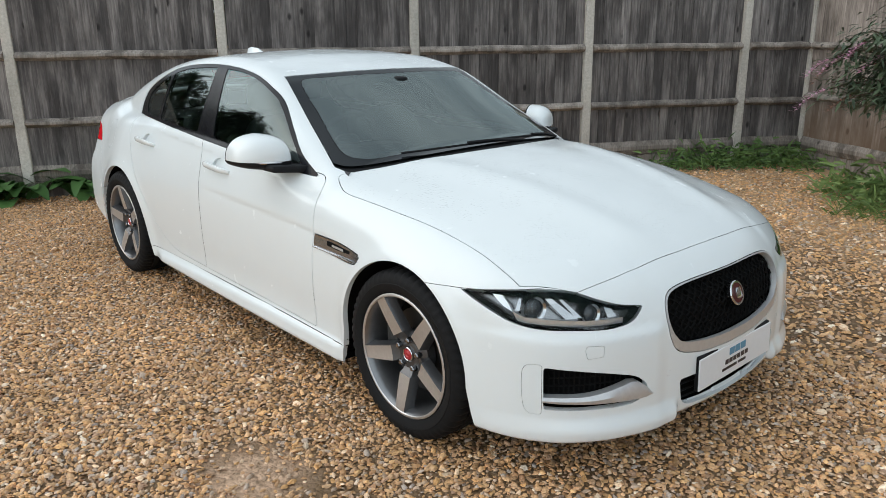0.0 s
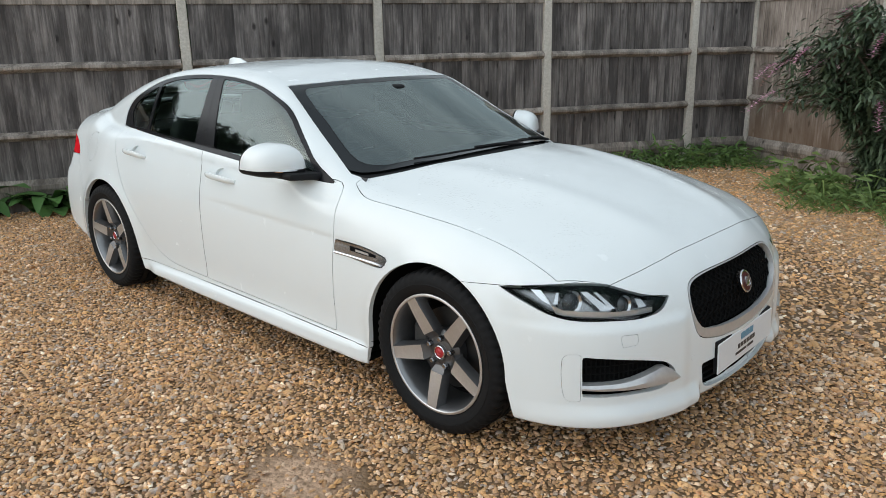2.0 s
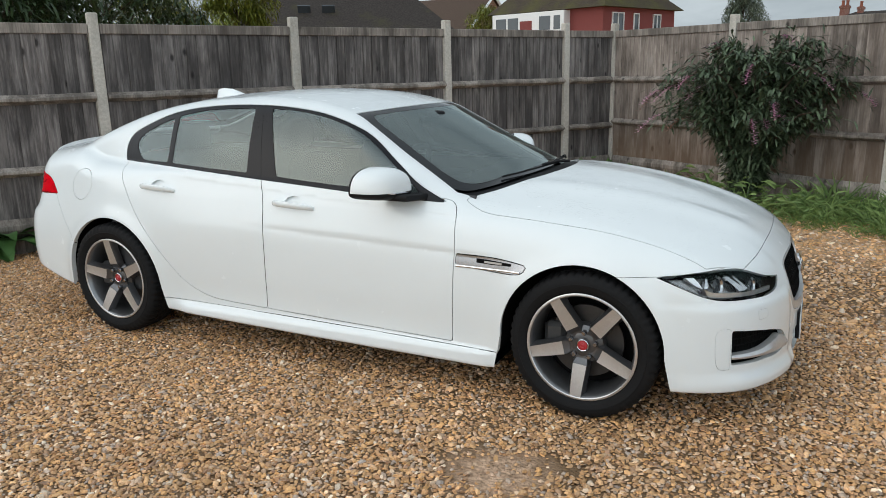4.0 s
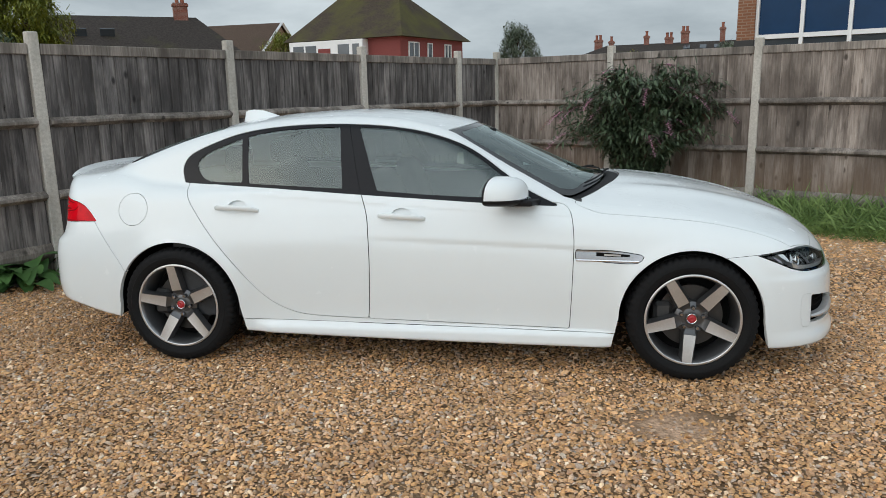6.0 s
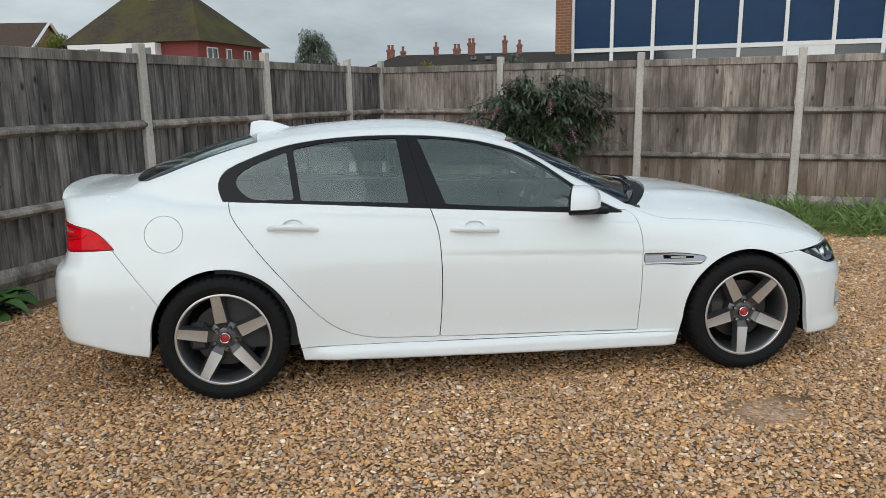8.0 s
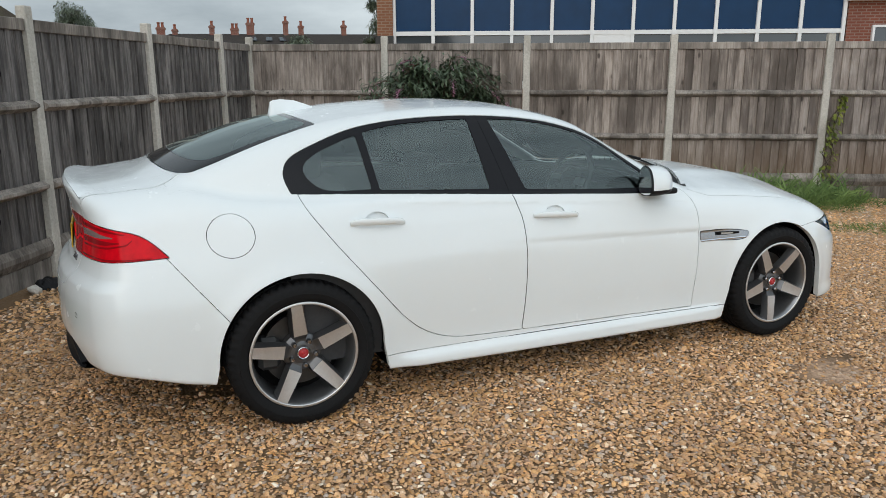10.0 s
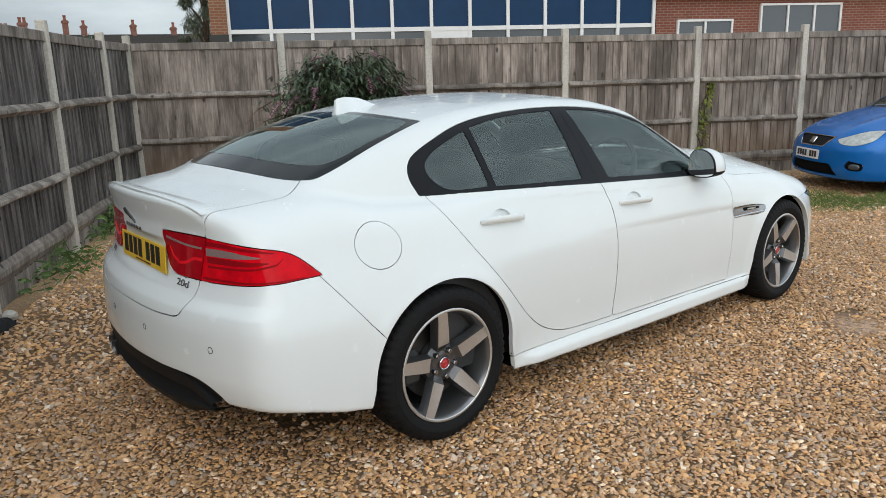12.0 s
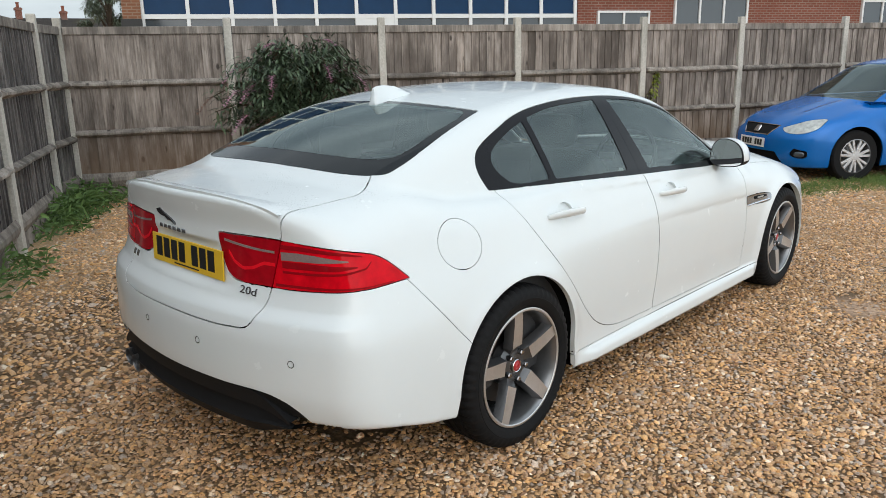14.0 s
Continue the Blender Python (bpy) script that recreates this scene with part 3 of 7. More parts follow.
def board_mesh(width, height, k, mat):
    """A feather-edged board, thin on one side, a little twisted."""
    rng = random.Random(k)
    t0, t1 = 0.004, 0.022
    vs = []
    for i in range(5):
        z = height * i / 4
        b = rng.uniform(-0.002, 0.002)
        vs += [(0, b - t1, z), (width, b - t0, z), (width, b + 0.002, z), (0, b + 0.002, z)]
    fs = [(0, 1, 2, 3), (16, 19, 18, 17)]
    for i in range(4):
        o = 4 * i
        for q in range(4):
            fs.append((o + q, o + 4 + q, o + 4 + (q + 1) % 4, o + (q + 1) % 4))
    return mesh_from("board", vs, fs, mat)


BOARDS_A, BOARDS_B = ([board_mesh(0.118 + 0.004 * k, TOP - 0.145 - 0.003 * (k % 3), k, mat) for k in range(5)] for mat in (M_BOARD_A, M_BOARD_B))


def rail_mesh(length, low):
    """An arris rail: a bar of triangular section with its edge to the yard."""
    d = 0.055 if not low else 0.03
    h = 0.042 if not low else 0.075
    vs, fs = [], []
    for i in range(7):
        x = length * i / 6
        s = 0.004 * math.sin(i * 1.7 + length * 9)
        vs += [(x, 0, h + s), (x, 0, -h + s), (x, -d, -h * 0.25 + s), (x, -d, h * 0.25 + s)]
    for i in range(6):
        o = 4 * i
        for q in range(4):
            fs.append((o + q, o + (q + 1) % 4, o + 4 + (q + 1) % 4, o + 4 + q))
    fs += [(3, 2, 1, 0), (24, 25, 26, 27)]
    return mesh_from("rail", vs, fs, M_RAIL)


def cap_mesh(length):
    bm = bmesh.new()
    box(bm, 0, length, -0.030, 0.03, -0.062, 0.024, 0.005)
    me = bpy.data.meshes.new("capping")
    bm.to_mesh(me)
    bm.free()
    me.materials.append(M_RAIL)
    return me


def gravel_board_mesh(length):
    bm = bmesh.new()
    box(bm, 0, length, -0.012, 0.018, -0.02, 0.155, 0.004)
    me = bpy.data.meshes.new("gravel_board")
    bm.to_mesh(me)
    bm.free()
    me.materials.append(M_RAIL)
    return me


def fence_bay(fence, boards, a, b, side, rails):
    """One bay between two posts; side points to the yard, where its rails show."""
    rng = random.Random(int(1000 * a.x + 77 * a.y))
    L = (b - a).length - 0.1
    back = -side
    right = back.cross(Vector((0, 0, 1)))
    o = a if (b - a).dot(right) > 0 else b
    o = o + right * 0.05
    m = Matrix(((right.x, back.x, 0, o.x), (right.y, back.y, 0, o.y), (0, 0, 1, 0), (0, 0, 0, 1)))
    bay = put("fence_panel", None, fence, m)
    bay.empty_display_size = 0.1
    x, k = 0.0, 0
    while x < L - 0.004:
        me = boards[rng.randrange(5)]
        w = min(0.118, L - x)
        o = put("board", me, bay, pose(x, rng.uniform(0, 0.006), 0.15 + rng.uniform(-0.006, 0.006), 0, 0, 0) @ pose(0, 0, 0, 0, rng.uniform(-0.25, 0.25), 0))
        if x + 0.13 > L:
            o.scale = (max(0.05, (L - x) / 0.122), 1, 1)
        x += 0.104
        k += 1
    for z in rails:
        put("rail", rail_mesh(L, False), bay, pose(0, -0.021, z))
    put("capping", cap_mesh(L), bay, pose(0, 0, TOP - 0.012))
    put("gravel_board", gravel_board_mesh(L), bay, pose(0, 0, 0))
    put("rail", rail_mesh(L, True), bay, pose(0, -0.021, 0.235))
    return bay


def build_fences():
    a_at = [0.0, 0.79, 2.645, 4.515, 6.385, 8.26] + [8.26 + BAY * i for i in range(1, 4)]
    b_at = [0.0, 1.905, 3.75, 5.585, 7.48, 9.10, 10.985] + [10.985 + BAY * i for i in range(1, 4)]
    for d, stops, label in ((DIR_A, a_at, "dark weathered timber fence with concrete posts"), (DIR_B, b_at, "grey-brown weathered timber fence with concrete posts")):
        fence = thing("fence", None, label, "fence", "fences round the yard")
        pts = [CORNER + d * s for s in stops]
        pts[0] = CORNER + DIR_B * 0.10
        ang = math.degrees(math.atan2(d.y, d.x))
        for i, p in enumerate(pts):
            if i == 0 and d is DIR_B:
                continue
            put("post", POST, fence, pose(p.x, p.y, 0, 0, 0, ang))
        for p, q in zip(pts, pts[1:]):
            # the rails look towards the car, which stands near the origin
            e = (q - p).normalized()
            nrm = Vector((-e.y, e.x, 0))
            fence_bay(fence, BOARDS_A if d is DIR_A else BOARDS_B, p, q, nrm if nrm.dot(-p) > 0 else -nrm, (0.71, 1.315) if d is DIR_A else (0.765, 1.315))


build_fences()


# ---- the white saloon: its skin is cut along the shut lines into panels, lamps and glass ----
def loop_curve(points, step=0.012):
    """A closed outline through points; a third value 1 marks a sharp corner."""
    pts = [(p[0], p[1]) for p in points]
    sharp = [len(p) > 2 for p in points]
    n = len(pts)
    out = []
    for i in range(n):
        p0, p1, p2, p3 = (np.array(pts[(i + k) % n]) for k in (-1, 0, 1, 2))
        if sharp[i]:
            p0 = 2 * p1 - p2
        if sharp[(i + 1) % n]:
            p3 = 2 * p2 - p1
        L = np.linalg.norm(p2 - p1)
        k = max(1, int(L / step)) if not (sharp[i] and sharp[(i + 1) % n]) else 1
        l0, l1, l2 = (max(np.linalg.norm(v), 1e-4) ** 0.5 for v in (p1 - p0, p2 - p1, p3 - p2))
        m1 = (p2 - p1 + l1 * ((p1 - p0) / l0 - (p2 - p0) / (l0 + l1)))
        m2 = (p2 - p1 + l1 * ((p3 - p2) / l2 - (p3 - p1) / (l1 + l2)))
        for j in range(k):
            t = j / k
            out.append((2 * t ** 3 - 3 * t ** 2 + 1) * p1 + (t ** 3 - 2 * t ** 2 + t) * m1 + (3 * t ** 2 - 2 * t ** 3) * p2 + (t ** 3 - t ** 2) * m2)
    return np.array(out)


def outline_field(points):
    """Signed distance to an outline, below zero inside."""
    c = loop_curve(points)
    lo, hi = c.min(0) - 0.06, c.max(0) + 0.06

    def f(a, b):
        out = np.full(len(a), 0.06)
        near = (a > lo[0]) & (a < hi[0]) & (b > lo[1]) & (b < hi[1])
        p = np.stack([a[near], b[near]], 1)
        best = np.full(len(p), 1e9)
        odd = np.zeros(len(p), bool)
        for i in range(len(c)):
            s, e = c[i], c[(i + 1) % len(c)]
            d = e - s
            t = np.clip(((p - s) @ d) / max(d @ d, 1e-12), 0, 1)
            q = p - s - t[:, None] * d
            best = np.minimum(best, (q * q).sum(1))
            cross = (s[1] > p[:, 1]) != (e[1] > p[:, 1])
            if d[1] != 0:
                odd ^= cross & (p[:, 0] < s[0] + (p[:, 1] - s[1]) / d[1] * d[0])
        out[near] = np.sqrt(best) * np.where(odd, -1, 1)
        return out
    return f


class Skin:
    """The outer skin as polygons, each with the name of the panel that it belongs to."""

    def __init__(self, pts, faces, field=None):
        self.field = field
        self.p = pts
        self.f = [tuple(int(i) for i in q) for q in faces]
        self.tag = ["body"] * len(self.f)

    def centres(self):
        return np.array([self.p[list(q)].mean(0) for q in self.f])

    def cut(self, name, field, where, source=("body",)):
        """Faces inside field (of the points) and where() (of their middles) become name."""
        v = field(self.p)
        first = np.array([q[0] for q in self.f])
        near = np.nonzero(v[first] < 0.04)[0]
        idx = [i for i in near if self.tag[i] in source]
        cen = np.array([self.p[list(self.f[i])].mean(0) for i in idx])
        nor = body_normal(cen, self.field)
        ok = where(cen, nor)
        v = np.where(np.abs(v) < 1e-5, 1e-5, v)
        extra, made = [], {}
        base = len(self.p)

        def mid(a, b):
            key = (min(a, b), max(a, b))
            if key not in made:
                t = v[a] / (v[a] - v[b])
                made[key] = base + len(extra)
                extra.append(self.p[a] + t * (self.p[b] - self.p[a]))
            return made[key]
        for i, good in zip(idx, ok):
            if not good:
                continue
            q = self.f[i]
            neg = [v[k] < 0 for k in q]
            if all(neg):
                self.tag[i] = name
            elif any(neg):
                inside, outside = [], []
                for k in range(len(q)):
                    a, b = q[k], q[(k + 1) % len(q)]
                    (inside if neg[k] else outside).append(a)
                    if neg[k] != neg[(k + 1) % len(q)]:
                        m = mid(a, b)
                        inside.append(m)
                        outside.append(m)
                self.f[i] = tuple(outside)
                self.f.append(tuple(inside))
                self.tag.append(name)
        if extra:
            # neighbours that were not cut take the new points in as well, so that no edge opens
            shared = {}
            for key, m in made.items():
                shared[key] = m
            self.p = np.concatenate([self.p, settle(np.array(extra), 1, self.field)])
            first = np.array([q[0] for q in self.f])
            vv = np.concatenate([v, np.zeros(len(extra))])
            for i in np.nonzero(np.abs(vv[first]) < 0.06)[0]:
                q = self.f[i]
                new_q, hit = [], False
                for k in range(len(q)):
                    a, b = q[k], q[(k + 1) % len(q)]
                    new_q.append(a)
                    m = shared.get((min(a, b), max(a, b)))
                    if m is not None:
                        new_q.append(m)
                        hit = True
                if hit:
                    self.f[i] = tuple(new_q)

    def panel(self, name, mats, choose=None, sink=0.0, gap=0.0024, lip=0.022):
        """The mesh of one panel: edges drawn back by gap and turned in by lip, the whole sunk by sink."""
        sel = [i for i, t in enumerate(self.tag) if t == name]
        if choose is not None:
            cen = np.array([self.p[list(self.f[i])].mean(0) for i in sel])
            sel = [i for i, k in zip(sel, choose(cen)) if k]
        faces = [self.f[i] for i in sel]
        used = np.unique(np.concatenate([np.array(q) for q in faces]))
        back = {int(u): k for k, u in enumerate(used)}
        P = self.p[used].copy()
        N = body_normal(P, self.field)
        N /= np.linalg.norm(N, axis=1)[:, None]
        F = [tuple(back[i] for i in q) for q in faces]
        count = {}
        for q in F:
            for k in range(len(q)):
                e = (q[k], q[(k + 1) % len(q)])
                count[e] = count.get(e, 0) + 1
        rim = [e for e in count if (e[1], e[0]) not in count]
        pull = np.zeros_like(P)
        for a, b in rim:
            d = P[b] - P[a]
            L = np.linalg.norm(d)
            if L < 1e-7:
                continue
            s = np.cross(N[a], d / L)
            pull[a] += s
            pull[b] += s
        on = np.linalg.norm(pull, axis=1) > 1e-6
        pull[on] /= np.linalg.norm(pull[on], axis=1)[:, None]
        P = P + pull * gap - N * sink
        V, NV = [*P], [*N]
        inner = {}
        if lip:
            for a, b in rim:
                for k in (a, b):
                    if k not in inner:
                        inner[k] = len(V)
                        V.append(P[k])
                        NV.append(-pull[k])
                        V.append(P[k] - N[k] * lip + pull[k] * 0.003)
                        NV.append(-pull[k])
                F.append((inner[b], inner[a], inner[a] + 1, inner[b] + 1))
        me = mesh_from(name, V, F, mats, True)
        me.normals_split_custom_set_from_vertices([tuple(map(float, n)) for n in NV])
        return me


def right_of(c):
    return c[:, 1] < 0


def left_of(c):
    return c[:, 1] > 0


def cut_skin():
    s = Skin(*skin_mesh(0.0135))
    side = lambda pts: (lambda f: (lambda p: f(p[:, 0], p[:, 2])))(outline_field(pts))
    top = lambda pts: (lambda f: (lambda p: f(p[:, 0], np.abs(p[:, 1]))))(outline_field(pts))
    end = lambda pts: (lambda f: (lambda p: f(p[:, 1], p[:, 2])))(outline_field(pts))
    nose = lambda pts: (lambda f: (lambda p: f(p[:, 0] - np.abs(p[:, 1]), p[:, 2])))(outline_field(pts))
    tail = lambda pts: (lambda f: (lambda p: f(p[:, 0] + np.abs(p[:, 1]), p[:, 2])))(outline_field(pts))
    flank = lambda c, n: (np.abs(c[:, 1]) > 0.45) & (np.abs(n[:, 1]) > 0.12)
    # wheel arches and underside
    for xc, ra in ((-1.412, 0.366), (1.407, 0.361)):
        s.cut("void", lambda p, xc=xc, ra=ra: np.where(p[:, 2] > 0.335, np.hypot(p[:, 0] - xc, p[:, 2] - 0.335), np.abs(p[:, 0] - xc) - 0.20 * (0.335 - p[:, 2])) - ra,
              lambda c, n: (np.abs(c[:, 1]) > 0.5) & (c[:, 2] < 0.8))
    s.cut("underside", lambda p: np.full(len(p), -1.0), lambda c, n: (n[:, 2] < -0.75) & (c[:, 2] < 0.36))
    # front
    front = lambda c, n: (c[:, 0] > 1.55) & (n[:, 0] > 0.05)
    s.cut("headlamp", nose(((0.815, 0.672, 1), (1.0, 0.688), (1.2, 0.694), (1.34, 0.683), (1.45, 0.658), (1.56, 0.635), (1.675, 0.622, 1), (1.625, 0.585), (1.54, 0.570), (1.32, 0.573), (1.14, 0.580), (1.04, 0.597), (0.93, 0.632))), lambda c, n: (c[:, 0] > 1.5))
    s.cut("side_intake", nose(((1.20, 0.455, 1), (1.38, 0.440), (1.55, 0.418), (1.65, 0.395), (1.71, 0.355, 1), (1.66, 0.312), (1.45, 0.303), (1.205, 0.308, 1))), front)
    s.cut("cheek", nose(((1.108, 0.452), (1.125, 0.461), (1.193, 0.464, 1), (1.196, 0.290, 1), (1.140, 0.290), (1.118, 0.305), (1.104, 0.36))), front)
    s.cut("washer_cover", nose(((1.385, 0.524, 1), (1.475, 0.522, 1), (1.482, 0.486, 1), (1.400, 0.481, 1))), front)
    s.cut("grille_surround", end(((-0.39, 0.615), (-0.355, 0.645), (0, 0.663), (0.355, 0.645), (0.39, 0.615), (0.402, 0.545), (0.37, 0.455), (0.26, 0.418), (0, 0.405), (-0.26, 0.418), (-0.37, 0.455), (-0.402, 0.545))), front)
    s.cut("grille", end(((-0.378, 0.612), (-0.345, 0.638), (0, 0.656), (0.345, 0.638), (0.378, 0.612), (0.388, 0.55), (0.35, 0.485), (0.24, 0.458), (0, 0.447), (-0.24, 0.458), (-0.35, 0.485), (-0.388, 0.55))), front, ("grille_surround",))
    s.cut("lower_intake", end(((-0.345, 0.335, 1), (0.345, 0.335, 1), (0.315, 0.240), (0.2, 0.218), (-0.2, 0.218), (-0.315, 0.240))), front)
    # rear
    back = lambda c, n: (c[:, 0] < -1.85) & (n[:, 2] < 0.75)
    s.cut("tail_lamp", tail(((-2.06, 0.945, 1), (-1.72, 0.947), (-1.40, 0.925), (-1.25, 0.895), (-1.10, 0.803, 1), (-1.35, 0.795), (-1.77, 0.783), (-2.0, 0.798), (-2.045, 0.86))), back)
    s.cut("valance", end(((-0.72, 0.22, 1), (-0.70, 0.32), (-0.65, 0.385), (-0.56, 0.425), (-0.3, 0.428), (0, 0.425), (0.3, 0.428), (0.56, 0.425), (0.65, 0.385), (0.70, 0.32), (0.72, 0.22, 1))), lambda c, n: c[:, 0] < -1.95, ("body", "underside"))
    rear_cut = ((0.0, 0.638), (0.36, 0.640), (0.455, 0.655), (0.490, 0.72), (0.510, 0.82), (0.545, 0.96), (0.565, 1.06), (0.57, 1.2, 1), (-0.57, 1.2, 1), (-0.565, 1.06), (-0.545, 0.96), (-0.510, 0.82), (-0.490, 0.72), (-0.455, 0.655), (-0.36, 0.640))
    boot_top = ((-1.78, -0.3, 1), (-1.78, 0.50, 1), (-1.86, 0.565), (-1.95, 0.605), (-2.06, 0.593), (-2.18, 0.570), (-2.25, 0.558), (-2.32, 0.553), (-2.5, 0.55, 1), (-2.5, -0.3, 1))
    # screens
    rear_glass = ((-1.275, -0.3, 1), (-1.272, 0.0), (-1.262, 0.30), (-1.232, 0.545, 1), (-1.50, 0.580), (-1.74, 0.600), (-1.82, 0.585), (-1.875, 0.49), (-1.925, 0.25), (-1.94, 0.0), (-1.94, -0.3, 1))
    s.cut("rear_screen", top(rear_glass), lambda c, n: (c[:, 2] > 1.0) & (n[:, 2] > 0.3))
    rear_inner = ((-1.305, -0.3, 1), (-1.302, 0.0), (-1.292, 0.30), (-1.272, 0.49), (-1.33, 0.525), (-1.50, 0.543), (-1.66, 0.555), (-1.735, 0.535), (-1.785, 0.45), (-1.83, 0.25), (-1.845, 0.0), (-1.845, -0.3, 1))
    s.cut("rear_glass_clear", top(rear_inner), lambda c, n: n[:, 2] > 0.3, ("rear_screen",))
    s.cut("boot_lid", top(boot_top), lambda c, n: (c[:, 0] < -1.7) & (n[:, 2] > 0.45) & (c[:, 2] > 0.99))
    s.cut("boot_lid", end(rear_cut), lambda c, n: (c[:, 0] < -2.1) & ((n[:, 2] <= 0.45) | (c[:, 2] <= 0.99)))
    s.cut("boot_lamp", end(rear_cut), lambda c, n: c[:, 0] < -2.1, ("tail_lamp",))
    hood_rear = [(1.085 - 0.50 * q * q, q) for q in (-0.3, 0.0, 0.15, 0.3, 0.45, 0.6, 0.70)]
    hood = [(*hood_rear[0], 1), *hood_rear[1:], (0.815, 0.755), (0.864, 0.789), (0.915, 0.809), (0.955, 0.815), (1.053, 0.816), (1.268, 0.814), (1.453, 0.807), (1.57, 0.803), (1.71, 0.801), (1.82, 0.806), (1.895, 0.804, 1),
            (2.025, 0.675, 1), (2.040, 0.625), (2.062, 0.53), (2.070, 0.476), (2.083, 0.346), (2.094, 0.184), (2.098, 0.0), (2.098, -0.3, 1)]
    s.cut("bonnet", top(hood), lambda c, n: (c[:, 0] > 0.75) & (c[:, 2] > 0.62) & (n[:, 2] > 0.15))
    screen = [(0.205 - 0.28 * 0.09, -0.3, 1)] + [(0.205 - 0.28 * q * q, q) for q in (0.0, 0.2, 0.4)] + [(0.112, 0.58, 1), (0.45, 0.662), (0.76, 0.74, 1)] + [(x, q) for x, q in hood_rear[::-1]]
    s.cut("cowl", top(screen), lambda c, n: (c[:, 2] > 0.9) & (n[:, 2] > 0.2))
    glass = [(0.205 - 0.28 * 0.09, -0.3, 1)] + [(0.205 - 0.28 * q * q, q) for q in (0.0, 0.2, 0.4)] + [(0.112, 0.58, 1), (0.45, 0.662), (0.735, 0.733, 1)] + [(x - 0.055 - 0.05 * (0.7 - q), q) for x, q in hood_rear[::-1]]
    s.cut("screen_edge", top(glass), lambda c, n: n[:, 2] > 0.2, ("cowl",))
    inner = [(0.165, -0.3, 1)] + [(0.250 - 0.28 * q * q, q) for q in (0.0, 0.2, 0.4)] + [(0.185, 0.52), (0.22, 0.545), (0.45, 0.60), (0.66, 0.655), (0.735, 0.655), (0.80, 0.60)] + [(x - 0.115 - 0.05 * (0.7 - q), q) for x, q in hood_rear[::-1] if q < 0.5]
    s.cut("windscreen", top(inner), lambda c, n: n[:, 2] > 0.2, ("screen_edge",))
    # side windows
    s.cut("window_frame", side(((-1.404, 1.020, 1), (-1.425, 1.080), (-1.424, 1.118), (-1.396, 1.165), (-1.225, 1.246), (-1.07, 1.294), (-0.83, 1.327), (-0.50, 1.337), (-0.2, 1.320), (0.02, 1.283), (0.236, 1.208), (0.445, 1.071), (0.574, 0.983), (0.735, 0.905, 1), (0.40, 0.921), (0.08, 0.940), (-0.356, 0.965), (-0.9, 0.998))), flank)
    s.cut("quarter_glass", side(((-1.040, 1.024, 1), (-1.245, 1.030), (-1.290, 1.050), (-1.334, 1.103), (-1.332, 1.138), (-1.298, 1.171), (-1.20, 1.218), (-1.076, 1.263, 1))), flank, ("window_frame",))
    s.cut("rear_glass", side(((-1.002, 1.020, 1), (-1.040, 1.274, 1), (-0.88, 1.303), (-0.687, 1.317), (-0.495, 1.322, 1), (-0.447, 0.994, 1))), flank, ("window_frame",))
    s.cut("front_glass", side(((-0.250, 0.983, 1), (-0.380, 1.320, 1), (-0.18, 1.306), (0.01, 1.272), (0.22, 1.201), (0.42, 1.069), (0.595, 0.942, 1), (0.08, 0.962))), flank, ("window_frame",))
    s.cut("window_frame_rear", side(((-1.6, 1.6, 1), (-0.50, 1.6, 1), (-0.441, 1.335, 1), (-0.348, 0.988, 1), (-0.33, 0.90, 1), (-1.6, 0.90, 1))), flank, ("window_frame",))
    # doors, wings, bumpers
    split = ((-0.321, 0.924), (-0.298, 0.842), (-0.288, 0.723), (-0.285, 0.60), (-0.294, 0.375), (-0.303, 0.283, 1))
    s.cut("rear_door", side(((-0.348, 0.995, 1), *split, (-0.548, 0.290), (-0.675, 0.300), (-0.769, 0.325), (-0.86, 0.372), (-0.951, 0.453), (-1.080, 0.604), (-1.208, 0.757), (-1.282, 0.853), (-1.358, 0.964), (-1.385, 1.05, 1))), flank)
    s.cut("front_door", side(((-0.348, 0.995, 1), (0.72, 0.92, 1), (0.755, 0.912), (0.789, 0.880), (0.809, 0.767), (0.807, 0.557), (0.795, 0.262, 1), (0.017, 0.276), *split[::-1][:1], *split[::-1][1:])), flank)
    for door, hx, hz in (("rear_door", -1.046, 0.884), ("front_door", -0.106, 0.848)):
        s.cut("handle_cup", side(((hx - 0.055, hz - 0.002), (hx - 0.05, hz + 0.025), (hx - 0.025, hz + 0.041), (hx, hz + 0.045), (hx + 0.025, hz + 0.041), (hx + 0.05, hz + 0.025), (hx + 0.055, hz - 0.002), (hx, hz - 0.006))), flank, (door,))
    s.cut("fuel_flap", lambda p: np.hypot(p[:, 0] + 1.688, 1.1 * (p[:, 2] - 0.875)) - 0.097, lambda c, n: (c[:, 1] < -0.4))
    s.cut("wing_vent", side(((0.818, 0.690, 1), (1.02, 0.687), (1.168, 0.668, 1), (1.142, 0.632), (0.818, 0.637, 1))), flank)
    s.cut("front_bumper", side(((1.40, 0.650, 1), (1.70, 0.6725, 1), (1.98, 0.70, 1), (2.0, 0.82, 1), (2.6, 0.82, 1), (2.6, 0.02, 1), (1.40, 0.02, 1))), lambda c, n: c[:, 0] > 1.3)
    s.cut("rear_bumper", side(((-1.948, 0.803, 1), (-1.72, 0.52, 1), (-1.6, 0.05, 1), (-2.6, 0.05, 1), (-2.6, 0.803, 1))), lambda c, n: c[:, 0] < -1.5)
    s.cut("sill", side(((-1.06, 0.262, 1), (-0.80, 0.262), (1.05, 0.247, 1), (1.05, 0.05, 1), (-1.06, 0.05, 1))), flank)
    return s


WHEEL_X, WHEEL_R = 1.4175, 0.332


